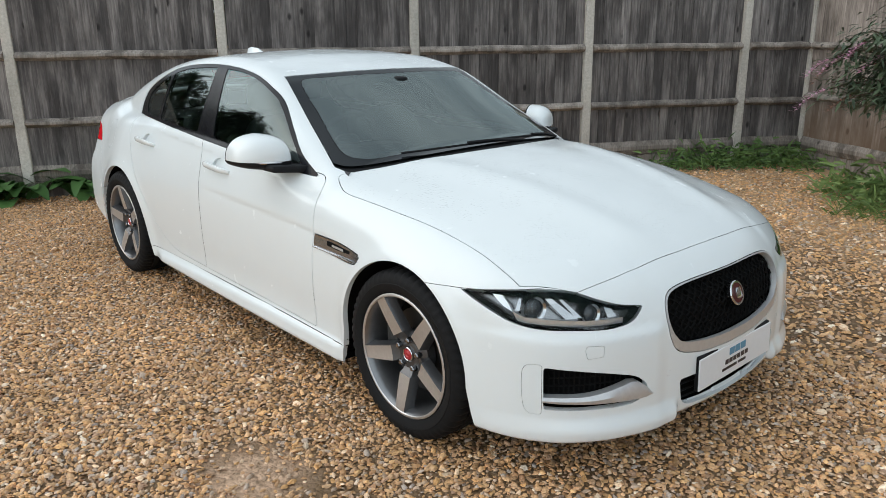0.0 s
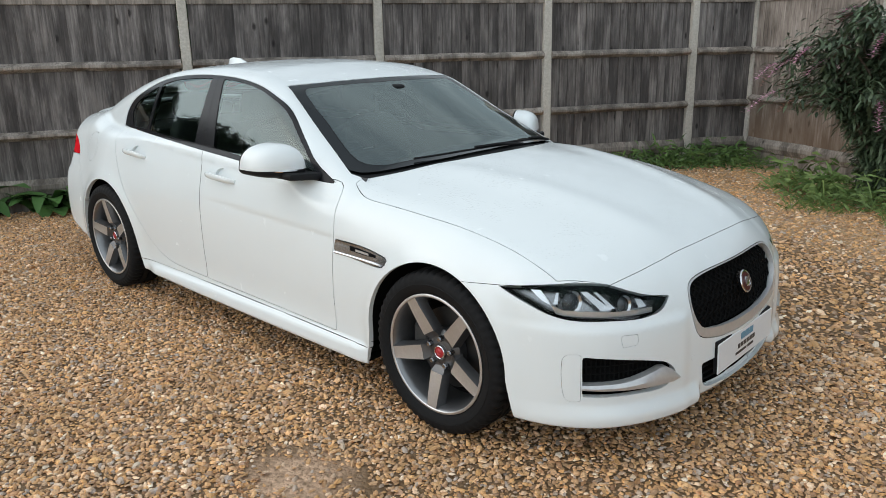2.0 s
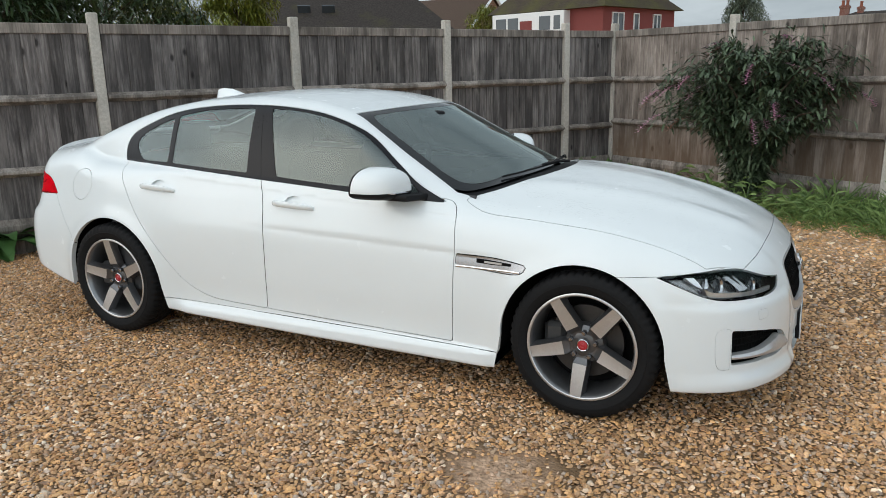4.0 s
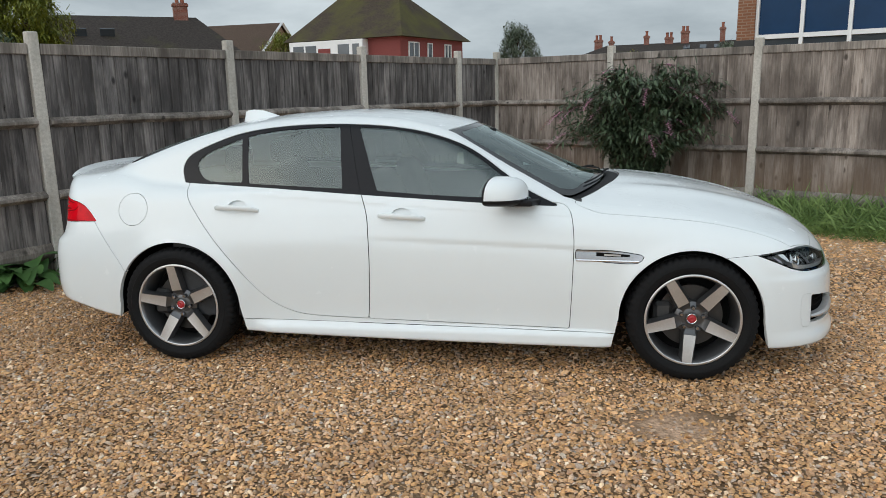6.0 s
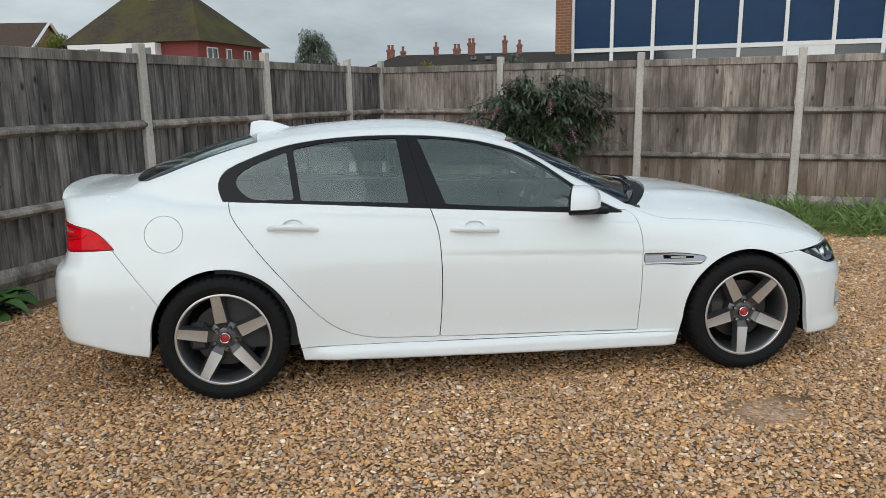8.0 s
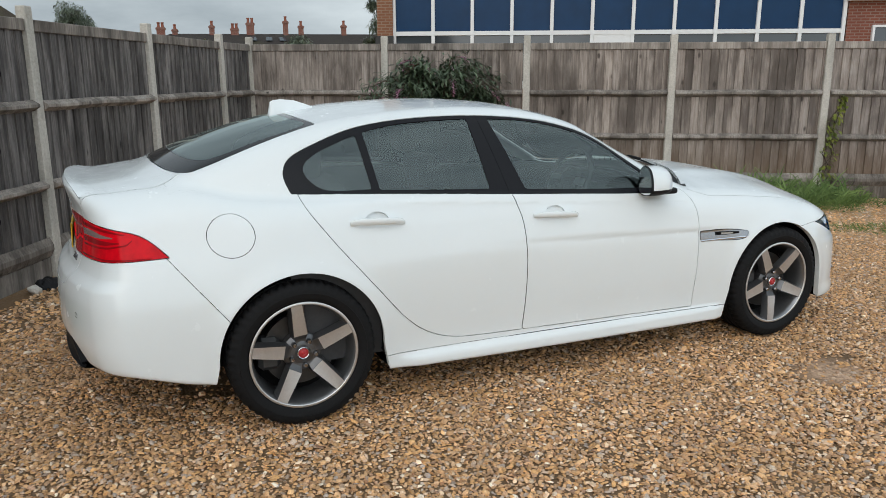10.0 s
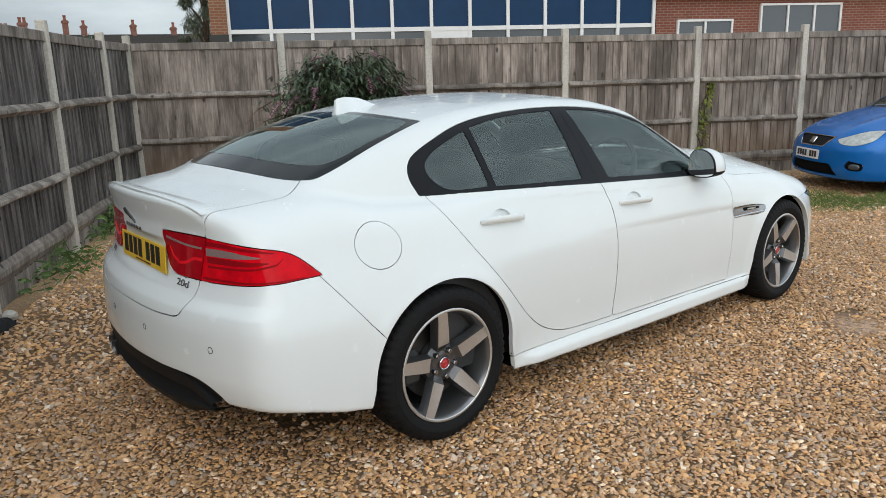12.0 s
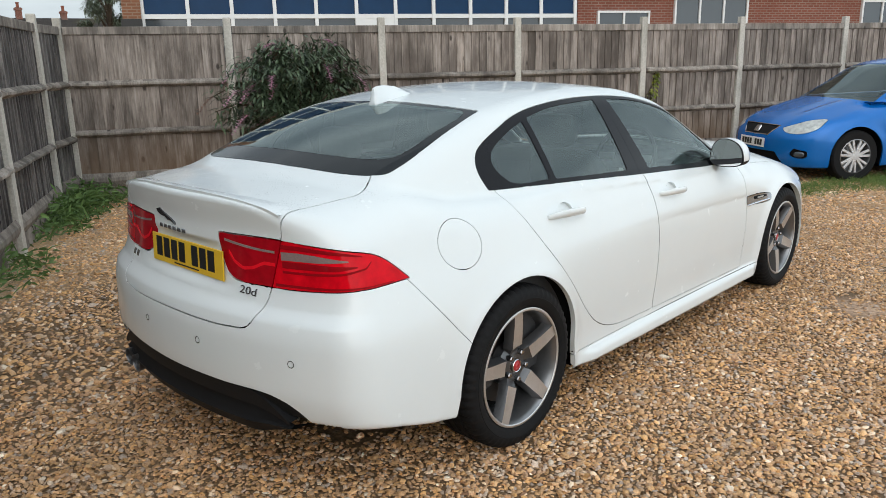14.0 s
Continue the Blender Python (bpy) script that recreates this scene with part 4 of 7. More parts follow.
def build_car():
    car = thing("car", None, "white four-door saloon car, wet with rain, parked on gravel", "car")
    s = cut_skin()
    kids = {}
    put("body", s.panel("body", M_PAINT, lip=0.024, gap=0.0014), car)
    put("underside", s.panel("underside", M_DARK, sink=0.012, lip=0), car)
    put("bonnet", s.panel("bonnet", M_PAINT, gap=0.0017), car)
    put("boot_lid", s.panel("boot_lid", M_PAINT, gap=0.0038), car)
    put("front_bumper", s.panel("front_bumper", M_PAINT, lip=0.03, gap=0.0007), car)
    put("rear_bumper", s.panel("rear_bumper", M_PAINT, lip=0.03, gap=0.0014), car)
    put("windscreen", s.panel("windscreen", M_SCREEN, sink=0.002, lip=0, gap=0), car)
    put("cowl", s.panel("cowl", M_BLACK, sink=0.012, lip=0), car, None, "black plastic scuttle")
    put("screen_edge", s.panel("screen_edge", M_FRIT, sink=0.002, lip=0), car, None, "black printed windscreen edge")
    put("rear_screen", s.panel("rear_glass_clear", M_SCREEN, sink=0.002, lip=0, gap=0), car)
    put("rear_screen_edge", s.panel("rear_screen", M_FRIT, sink=0.002, lip=0), car, None, "black printed rear screen edge")
    put("rear_valance", s.panel("valance", M_BLACK, sink=0.012), car, None, "black plastic lower bumper")
    put("fuel_flap", s.panel("fuel_flap", M_PAINT, gap=0.0014), car)
    put("grille_surround", s.panel("grille_surround", M_SATIN), car, None, "satin silver grille surround")
    for pick in (right_of, left_of):
        fd = put("front_door", s.panel("front_door", M_PAINT, pick), car)
        rd = put("rear_door", s.panel("rear_door", M_PAINT, pick), car)
        put("window_frame", s.panel("window_frame", M_TRIM, pick, sink=0.002, gap=0.0008), car, None, "gloss black window surround")
        put("window_frame", s.panel("window_frame_rear", M_TRIM, pick, sink=0.002, gap=0.0008), car, None, "gloss black window surround")
        put("window", s.panel("front_glass", M_GLASS, pick, sink=0.005, lip=0, gap=0), fd)
        put("window", s.panel("rear_glass", M_GLASS, pick, sink=0.005, lip=0, gap=0), rd)
        put("quarter_window", s.panel("quarter_glass", M_GLASS, pick, sink=0.005, lip=0, gap=0), car)
        put("sill", s.panel("sill", M_PAINT, pick), car)
        put("cheek_panel", s.panel("cheek", M_PAINT, pick, gap=0.0006), car)
        put("washer_cover", s.panel("washer_cover", M_PAINT, pick, gap=0.0005), car)
        put("wing_vent", s.panel("wing_vent", M_VENT, pick, sink=-0.002), car, None, "dark chrome wing vent")
        lamp = put("headlamp", s.panel("headlamp", M_LENS, pick, gap=0.001, lip=0), car, None, "clear headlamp with two projectors")
        put("housing", s.panel("headlamp", M_BEZEL, pick, sink=0.065, gap=0.004, lip=-0.062), lamp)
        kids["lamp_R" if pick is right_of else "lamp_L"] = lamp
        lamp = put("tail_lamp", s.panel("tail_lamp", M_RED, pick), car, None, "red tail lamp with a clear strip")
        kids["tail_R" if pick is right_of else "tail_L"] = lamp
        lamp = put("boot_lamp", s.panel("boot_lamp", M_REDMID, pick), car, None, "red inner tail lamp")
        kids["boot_R" if pick is right_of else "boot_L"] = lamp
        put("handle_cup", s.panel("handle_cup", M_PAINT, lambda c, pick=pick: pick(c) & (c[:, 0] < -0.5), sink=0.016, gap=-0.010, lip=0), rd)
        put("handle_cup", s.panel("handle_cup", M_PAINT, lambda c, pick=pick: pick(c) & (c[:, 0] > -0.5), sink=0.016, gap=-0.010, lip=0), fd)
        kids["fd_R" if pick is right_of else "fd_L"] = fd
        kids["rd_R" if pick is right_of else "rd_L"] = rd
        put("intake_backing", s.panel("side_intake", M_DARK, pick, sink=0.05, gap=-0.004, lip=0), car)
    put("grille_backing", s.panel("grille", M_DARK, sink=0.05, gap=-0.02, lip=0), car)
    put("lower_backing", s.panel("lower_intake", M_DARK, sink=0.05, gap=-0.01, lip=0), car)
    return car, kids


CAR, KIDS = build_car()


def wheel_at(x, y, flip):
    """One wheel, its outer face towards -y before it is turned."""
    w = put("wheel", None, CAR, pose(x, y, WHEEL_R, 0, 0, 180 if flip else 0))
    w.empty_display_size = 0.1
    return w


def build_wheels():
    parts = {}
    bm = bmesh.new()
    prof = [(0.238, 0.085), (0.262, 0.108), (0.300, 0.112), (0.322, 0.100), (0.331, 0.080), (0.332, 0.045), (0.325, 0.043), (0.325, 0.037), (0.332, 0.035), (0.333, 0.004),
            (0.326, 0.002), (0.326, -0.004), (0.333, -0.006), (0.332, -0.035), (0.325, -0.037), (0.325, -0.043), (0.332, -0.045), (0.331, -0.080), (0.322, -0.100), (0.300, -0.112), (0.285, -0.1125), (0.283, -0.1145), (0.262, -0.110), (0.244, -0.100), (0.238, -0.088)]
    rings = spin(bm, prof, 168)
    # cross grooves in the shoulder blocks
    for k in range(168):
        if k % 3 == 0:
            for i in (2, 3, 4, 5, 16, 17, 18, 19):
                v = rings[k][i]
                r = math.hypot(v.co.x, v.co.z)
                v.co.x *= (r - 0.008) / r
                v.co.z *= (r - 0.008) / r
    me_tyre = bpy.data.meshes.new("tyre")
    bmesh.ops.recalc_face_normals(bm, faces=bm.faces)
    bm.to_mesh(me_tyre)
    bm.free()
    me_tyre.materials.append(M_RUBBER)
    me_tyre.polygons.foreach_set("use_smooth", [True] * len(me_tyre.polygons))
    me_tyre.set_sharp_from_angle(angle=radians(40))
    parts["tyre"] = me_tyre

    def done(name, bm, mats, ang=35):
        me = bpy.data.meshes.new(name)
        bmesh.ops.recalc_face_normals(bm, faces=bm.faces)
        bm.to_mesh(me)
        bm.free()
        for m in mats if isinstance(mats, (list, tuple)) else [mats]:
            me.materials.append(m)
        me.polygons.foreach_set("use_smooth", [True] * len(me.polygons))
        me.set_sharp_from_angle(angle=radians(ang))
        return me
    bm = bmesh.new()
    spin(bm, [(0.243, -0.099), (0.243, -0.104), (0.236, -0.104), (0.229, -0.096), (0.222, -0.080), (0.214, -0.03), (0.21, 0.09), (0.236, 0.095)], 96)
    parts["rim"] = done("rim", bm, M_BARREL)
    bm = bmesh.new()
    spin(bm, [(0.2435, -0.1045), (0.240, -0.1065), (0.2345, -0.1065), (0.231, -0.1035)], 96)
    parts["rim_edge"] = done("rim_edge", bm, M_ALLOY)
    # one spoke pointing up: a flat machined face that swells and then narrows, between dark sloping shoulders
    bm = bmesh.new()
    rows = [(0.034, 0.020, 0.030, -0.060), (0.062, 0.026, 0.036, -0.064), (0.078, 0.031, 0.040, -0.074), (0.086, 0.0325, 0.041, -0.0835), (0.14, 0.0305, 0.039, -0.092), (0.19, 0.028, 0.038, -0.099), (0.238, 0.026, 0.042, -0.1035)]
    grid = []
    for r, w, wb, y in rows:
        grid.append([bm.verts.new((-wb, y + 0.040, r)), bm.verts.new((-w, y + 0.004, r)), bm.verts.new((-w * 0.93, y, r)), bm.verts.new((0, y + 0.002, r)),
                     bm.verts.new((w * 0.93, y, r)), bm.verts.new((w, y + 0.004, r)), bm.verts.new((wb, y + 0.040, r))])
    for j, (a, b) in enumerate(zip(grid, grid[1:])):
        for k in range(6):
            f = bm.faces.new((a[k], a[k + 1], b[k + 1], b[k]))
            f.material_index = 1 if 2 <= k <= 3 and j > 2 else 0
    parts["spoke"] = done("spoke", bm, [M_GREY, M_ALLOY], 20)
    bm = bmesh.new()
    spin(bm, [(0.0, -0.060), (0.028, -0.060), (0.034, -0.064), (0.062, -0.060), (0.085, -0.045), (0.09, -0.01), (0.0, 0.0)], 40)
    parts["hub"] = done("hub", bm, M_GREY)
    bm = bmesh.new()
    spin(bm, [(0.0, -0.0765), (0.006, -0.0765), (0.0085, -0.0740), (0.0105, -0.0755), (0.0135, -0.0735), (0.020, -0.0735), (0.0225, -0.071)], 32)
    parts["centre_cap"] = done("centre_cap", bm, plain("red_badge", (0.42, 0.022, 0.03), 0.35, 0, 0.5, 0.3))
    bm = bmesh.new()
    spin(bm, [(0.0225, -0.060), (0.0225, -0.074), (0.025, -0.0755), (0.0275, -0.073), (0.0275, -0.060)], 32)
    parts["cap_ring"] = done("cap_ring", bm, M_CHROME)
    bm = bmesh.new()
    spin(bm, [(0.0, -0.082), (0.0085, -0.082), (0.0115, -0.078), (0.0125, -0.056)], 6)
    parts["wheel_nut"] = done("wheel_nut", bm, M_VENT, 20)
    bm = bmesh.new()
    spin(bm, [(0.07, -0.005), (0.165, -0.005), (0.165, 0.02), (0.07, 0.02)], 64, close=True)
    parts["brake_disc"] = done("brake_disc", bm, plain("brake_iron", (0.075, 0.072, 0.07), 0.45, 0.8))
    bm = bmesh.new()
    box(bm, -0.19, -0.09, -0.035, 0.05, -0.075, 0.075, 0.02)
    parts["brake_caliper"] = done("brake_caliper", bm, plain("caliper_grey", (0.07, 0.07, 0.07), 0.5, 0.5))
    bm = bmesh.new()
    spin(bm, [(0.0, 0.05), (0.215, 0.05), (0.215, 0.085), (0.0, 0.085)], 32)
    parts["backplate"] = done("backplate", bm, M_DARK)
    for x, y, turn in ((-WHEEL_X, -0.82, 7), (WHEEL_X, -0.82, 31), (-WHEEL_X, 0.82, 20), (WHEEL_X, 0.82, 50)):
        w = wheel_at(x, y, y > 0)
        for k in ("tyre", "rim", "rim_edge", "hub", "centre_cap", "cap_ring", "brake_disc", "brake_caliper", "backplate"):
            put(k, parts[k], w)
        for i in range(5):
            # turn counted from straight up, towards the front on the near side
            m = pose(0, 0, 0, 0, -turn + 72 * i, 0)
            put("spoke", parts["spoke"], w, m)
            a = radians(-turn + 72 * i + 36)
            put("wheel_nut", parts["wheel_nut"], w, pose(0.057 * math.sin(a), 0, 0.057 * math.cos(a)))
    # dark wheel housings
    for x in (-WHEEL_X, WHEEL_X):
        for sgn in (-1, 1):
            vs, fs = [], []
            n = 20
            for i in range(n + 1):
                a = math.pi * (i / n * 1.10 - 0.05)
                for q in (0.52, 0.905):
                    vs.append((x + 0.388 * math.cos(a), sgn * q, 0.335 + 0.388 * math.sin(a)))
            for i in range(n):
                fs.append((2 * i, 2 * i + 1, 2 * i + 3, 2 * i + 2))
            vs.append((x, sgn * 0.52, 0.3))
            for i in range(n):
                fs.append((2 * i, 2 * i + 2, len(vs) - 1))
            put("wheel_housing", mesh_from("wheel_housing", vs, fs, M_DARK, True), CAR)


build_wheels()


# ---- details of the white saloon ----
def onto(fixed, lo, hi):
    """Walks one free coordinate t from outside (lo) to inside (hi) until the skin is met; fixed(t) gives the point."""
    for _ in range(3):
        t = np.linspace(lo, hi, 48)
        x, y, z = (np.broadcast_to(np.asarray(c, float), t.shape) for c in fixed(t))
        inside = body_field(x, y, z) < 0
        k = max(1, int(np.argmax(inside)))
        lo, hi = t[k - 1], t[k]
    p = np.array(fixed((lo + hi) / 2), float)
    n = body_normal(p[None])[0]
    return Vector(p), Vector(n).normalized()


def front_many(ys, zs):
    """Many points of the front at once."""
    ys, zs = np.asarray(ys, float), np.asarray(zs, float)
    lo, hi = np.full(len(ys), 2.45), np.full(len(ys), 1.6)
    for _ in range(3):
        t = lo[:, None] + (hi - lo)[:, None] * np.linspace(0, 1, 40)[None]
        inside = body_field(t, ys[:, None], zs[:, None]) < 0
        k = np.maximum(1, inside.argmax(1))
        i = np.arange(len(ys))
        lo, hi = t[i, k - 1], t[i, k]
    p = np.stack([(lo + hi) / 2, ys, zs], 1)
    n = body_normal(p)
    n /= np.linalg.norm(n, axis=1)[:, None]
    return [(Vector(a), Vector(b)) for a, b in zip(p, n)]


def side_pt(x, z, sgn=-1):
    return onto(lambda t: (x, sgn * t, z), 1.0, 0.3)


def nose_pt(s, z, sgn=-1):
    return onto(lambda t: (s + t, sgn * t, z), 1.2, 0.05)


def front_pt(y, z):
    return onto(lambda t: (t, y, z), 2.45, 1.6)


def rear_pt(y, z):
    return onto(lambda t: (t, y, z), -2.6, -1.8)


def tail_pt(s, z, sgn=-1):
    return onto(lambda t: (s - t, sgn * t, z), 1.2, 0.05)


def top_pt(x, y):
    return onto(lambda t: (x, y, t), 1.6, 0.5)


def frame_at(p, n, right):
    """A pose with z along n and x along right."""
    r = (right - n * right.dot(n)).normalized()
    u = n.cross(r)
    return Matrix(((r.x, u.x, n.x, p.x), (r.y, u.y, n.y, p.y), (r.z, u.z, n.z, p.z), (0, 0, 0, 1)))


def ribbon(bm, pts, width_dirs, depth):
    """A flat bar along pts; width_dirs gives the half width as a vector, depth the inward vector, point by point."""
    rings = []
    for p, w, d in zip(pts, width_dirs, depth):
        rings.append([bm.verts.new(p - w), bm.verts.new(p + w), bm.verts.new(p + w + d), bm.verts.new(p - w + d)])
    for a, b in zip(rings, rings[1:]):
        for k in range(4):
            bm.faces.new((a[k], a[(k + 1) % 4], b[(k + 1) % 4], b[k]))
    bm.faces.new(rings[0])
    bm.faces.new(rings[-1][::-1])


def letters(text, size, mat, parent, m, depth=0.001, name="lettering"):
    cu = bpy.data.curves.new(name, "FONT")
    cu.body, cu.size, cu.extrude, cu.align_x, cu.align_y = text, size, depth, "CENTER", "CENTER"
    ob = new(name, cu)
    dg = bpy.context.evaluated_depsgraph_get()
    me = bpy.data.meshes.new_from_object(ob.evaluated_get(dg))
    bpy.data.objects.remove(ob)
    me.materials.append(mat)
    return put(name, me, parent, m)


def build_headlamps():
    for sgn, key in ((-1, "lamp_R"), (1, "lamp_L")):
        lamp = KIDS[key]
        up = Vector((0, 0, 1))
        # the light guide: down from the outer end, then along the foot
        bm = bmesh.new()
        pts, wid, dep = [], [], []
        for s, z in ((0.985, 0.676), (1.01, 0.655), (1.035, 0.632), (1.065, 0.612), (1.11, 0.602), (1.2, 0.598), (1.3, 0.594), (1.4, 0.591), (1.5, 0.589), (1.58, 0.590)):
            p, n = nose_pt(s, z, sgn)
            pts.append(p - n * 0.014)
            side = n.cross(up).normalized()
            t = min(1, max(0, (s - 1.0) / 0.1))
            wid.append((side * (1 - t) + up * t * sgn * 0 + up * t).normalized() * (0.017 if s < 1.1 else 0.0095))
            dep.append(-n * 0.03)
        ribbon(bm, pts, wid, dep)
        part("light_guide", bm, plain("frosted_guide", (0.92, 0.93, 0.94), 0.30, 0.75), lamp, "frosted white light strip", False)
        for s, z, r in ((1.145, 0.643, 0.041), (1.43, 0.626, 0.034)):
            p, n = nose_pt(s, z, sgn)
            d = (n * 0.6 + Vector((1, 0.15 * sgn, 0))).normalized()
            m = frame_at(p - n * 0.05, d, Vector((0, 1, 0)))
            bm = bmesh.new()
            spin(bm, [(r * 0.80, 0.016), (r, 0.022), (r * 1.04, 0.014), (r * 1.0, -0.02)], 32, "z")
            pr = part("projector", bm, M_CHROME, lamp, "chrome ringed projector", True, m)
            bm = bmesh.new()
            spin(bm, [(0.0, 0.024), (r * 0.3, 0.0225), (r * 0.6, 0.018), (r * 0.80, 0.008)], 28, "z")
            part("lens", bm, plain("projector_lens", (0.05, 0.055, 0.06), 0.04, 0.3, 0.8), pr)
        for s0, z0, s1, z1, wd in ((1.225, 0.676, 1.335, 0.608, 0.016), (1.285, 0.672, 1.37, 0.612, 0.008), (1.50, 0.648, 1.535, 0.604, 0.013), (1.09, 0.672, 1.075, 0.63, 0.006)):
            bm = bmesh.new()
            pts, wid, dep = [], [], []
            for i in range(5):
                t = i / 4
                p, n = nose_pt(s0 + (s1 - s0) * t, z0 + (z1 - z0) * t, sgn)
                pts.append(p - n * 0.024)
                side = n.cross(up).normalized()
                wid.append(side * wd * (0.7 + 0.6 * t))
                dep.append(-n * 0.025)
            ribbon(bm, pts, wid, dep)
            part("fin", bm, M_CHROME, lamp, "", False)


def build_grille():
    inside = outline_field(((-0.378, 0.612), (-0.345, 0.638), (0, 0.656), (0.345, 0.638), (0.378, 0.612), (0.388, 0.55), (0.35, 0.485), (0.24, 0.458), (0, 0.447), (-0.24, 0.458), (-0.35, 0.485), (-0.388, 0.55)))
    bm = bmesh.new()
    step, rise = 0.036, 0.024
    for sl in (-1, 1):
        for k in range(-24, 25):
            z = 0.43 + np.arange(30) * 0.0084
            y = k * step + sl * (z - 0.55) * step / rise * 0.75
            ok = inside(y, z) < 0.004
            if ok.sum() > 2:
                tube(bm, [p - n * (0.024 + 0.004 * math.sin((p.z - 0.43) / rise * math.pi)) for p, n in front_many(y[ok], z[ok])], 0.0034, 4)
    part("grille_mesh", bm, M_DARK, CAR, "black diamond mesh grille")
    # round badge
    p, n = front_pt(0.0, 0.572)
    m = frame_at(p - n * 0.006, n, Vector((0, 1, 0)))
    bm = bmesh.new()
    spin(bm, [(0.0, -0.01), (0.045, -0.01), (0.046, 0.006), (0.043, 0.010), (0.037, 0.009)], 40, "z")
    badge = part("badge", bm, M_CHROME, CAR, "round chrome and dark red badge", True, m)
    bm = bmesh.new()
    spin(bm, [(0.0, 0.008), (0.037, 0.008)], 40, "z")
    part("badge_disc", bm, plain("dark_red_enamel", (0.11, 0.02, 0.02), 0.3, 0.3), badge)
    bm = bmesh.new()
    box(bm, -0.018, 0.018, -0.020, 0.020, 0.008, 0.016, 0.007, None, 2)
    part("badge_relief", bm, M_CHROME, badge)
    # honeycomb in the lower openings
    for sgn in (-1, 1):
        bm = bmesh.new()
        for k in range(5):
            run = [nose_pt(1.19 + 0.025 * i, 0.322 + 0.028 * k, sgn) for i in range(20)]
            tube(bm, [p - n * (0.034 + 0.004 * (i % 2)) for i, (p, n) in enumerate(run)], 0.0035, 4)
        for i in range(20):
            run = [nose_pt(1.20 + 0.026 * i, 0.31 + 0.03 * k, sgn) for k in range(6)]
            tube(bm, [p - n * 0.036 for p, n in run], 0.003, 4)
        part("intake_mesh", bm, M_DARK, CAR, "black mesh in the side intake")
        # silver blade across the side intake
        bm = bmesh.new()
        low, high = [], []
        n_st = 14
        for i in range(n_st + 1):
            t = i / n_st
            s = 1.20 + 0.53 * t
            zt = 0.350 + 0.034 * max(0, min(1, (t - 0.35) / 0.45)) ** 1.6 - 0.050 * max(0, (t - 0.82) / 0.18) ** 1.4
            zb = 0.335 - 0.016 * math.sin(t * math.pi * 0.5)
            if t > 0.99:
                zt, zb = 0.330, 0.326
            high.append((s, zt))
            low.append((s, zb))
        rows = []
        for (s, zt), (_, zb) in zip(high, low):
            pt, nt_ = nose_pt(s, zt, sgn)
            pb, nb = nose_pt(s, zb, sgn)
            rows.append([bm.verts.new(pt - nt_ * 0.03), bm.verts.new(pt + nt_ * 0.000), bm.verts.new((pt + pb) / 2 + nb * 0.010), bm.verts.new(pb + nb * 0.006), bm.verts.new(pb - nb * 0.03)])
        for a, b in zip(rows, rows[1:]):
            for k in range(4):
                bm.faces.new((a[k], a[k + 1], b[k + 1], b[k]))
        part("intake_blade", bm, M_SATIN, CAR, "satin silver blade in the side intake")
    bm = bmesh.new()
    for k in range(4):
        tube(bm, [Vector(front_pt(-0.33 + 0.066 * i, 0.235 + 0.028 * k)[0]) - Vector((0.035, 0, 0)) for i in range(11)], 0.0045, 4)
    part("lower_mesh", bm, M_BLACK, CAR)


def plate(name, m, w, h, mat, parent, label):
    bm = bmesh.new()
    box(bm, -w / 2, w / 2, -h / 2, h / 2, 0, 0.006, 0.003)
    return part(name, bm, mat, parent, label, True, m)


def bar(parent, x0, x1, y0, y1, mat, z=0.0065, name="marking"):
    bm = bmesh.new()
    box(bm, x0, x1, y0, y1, z - 0.001, z + 0.0008)
    return part(name, bm, mat, parent, "", False)


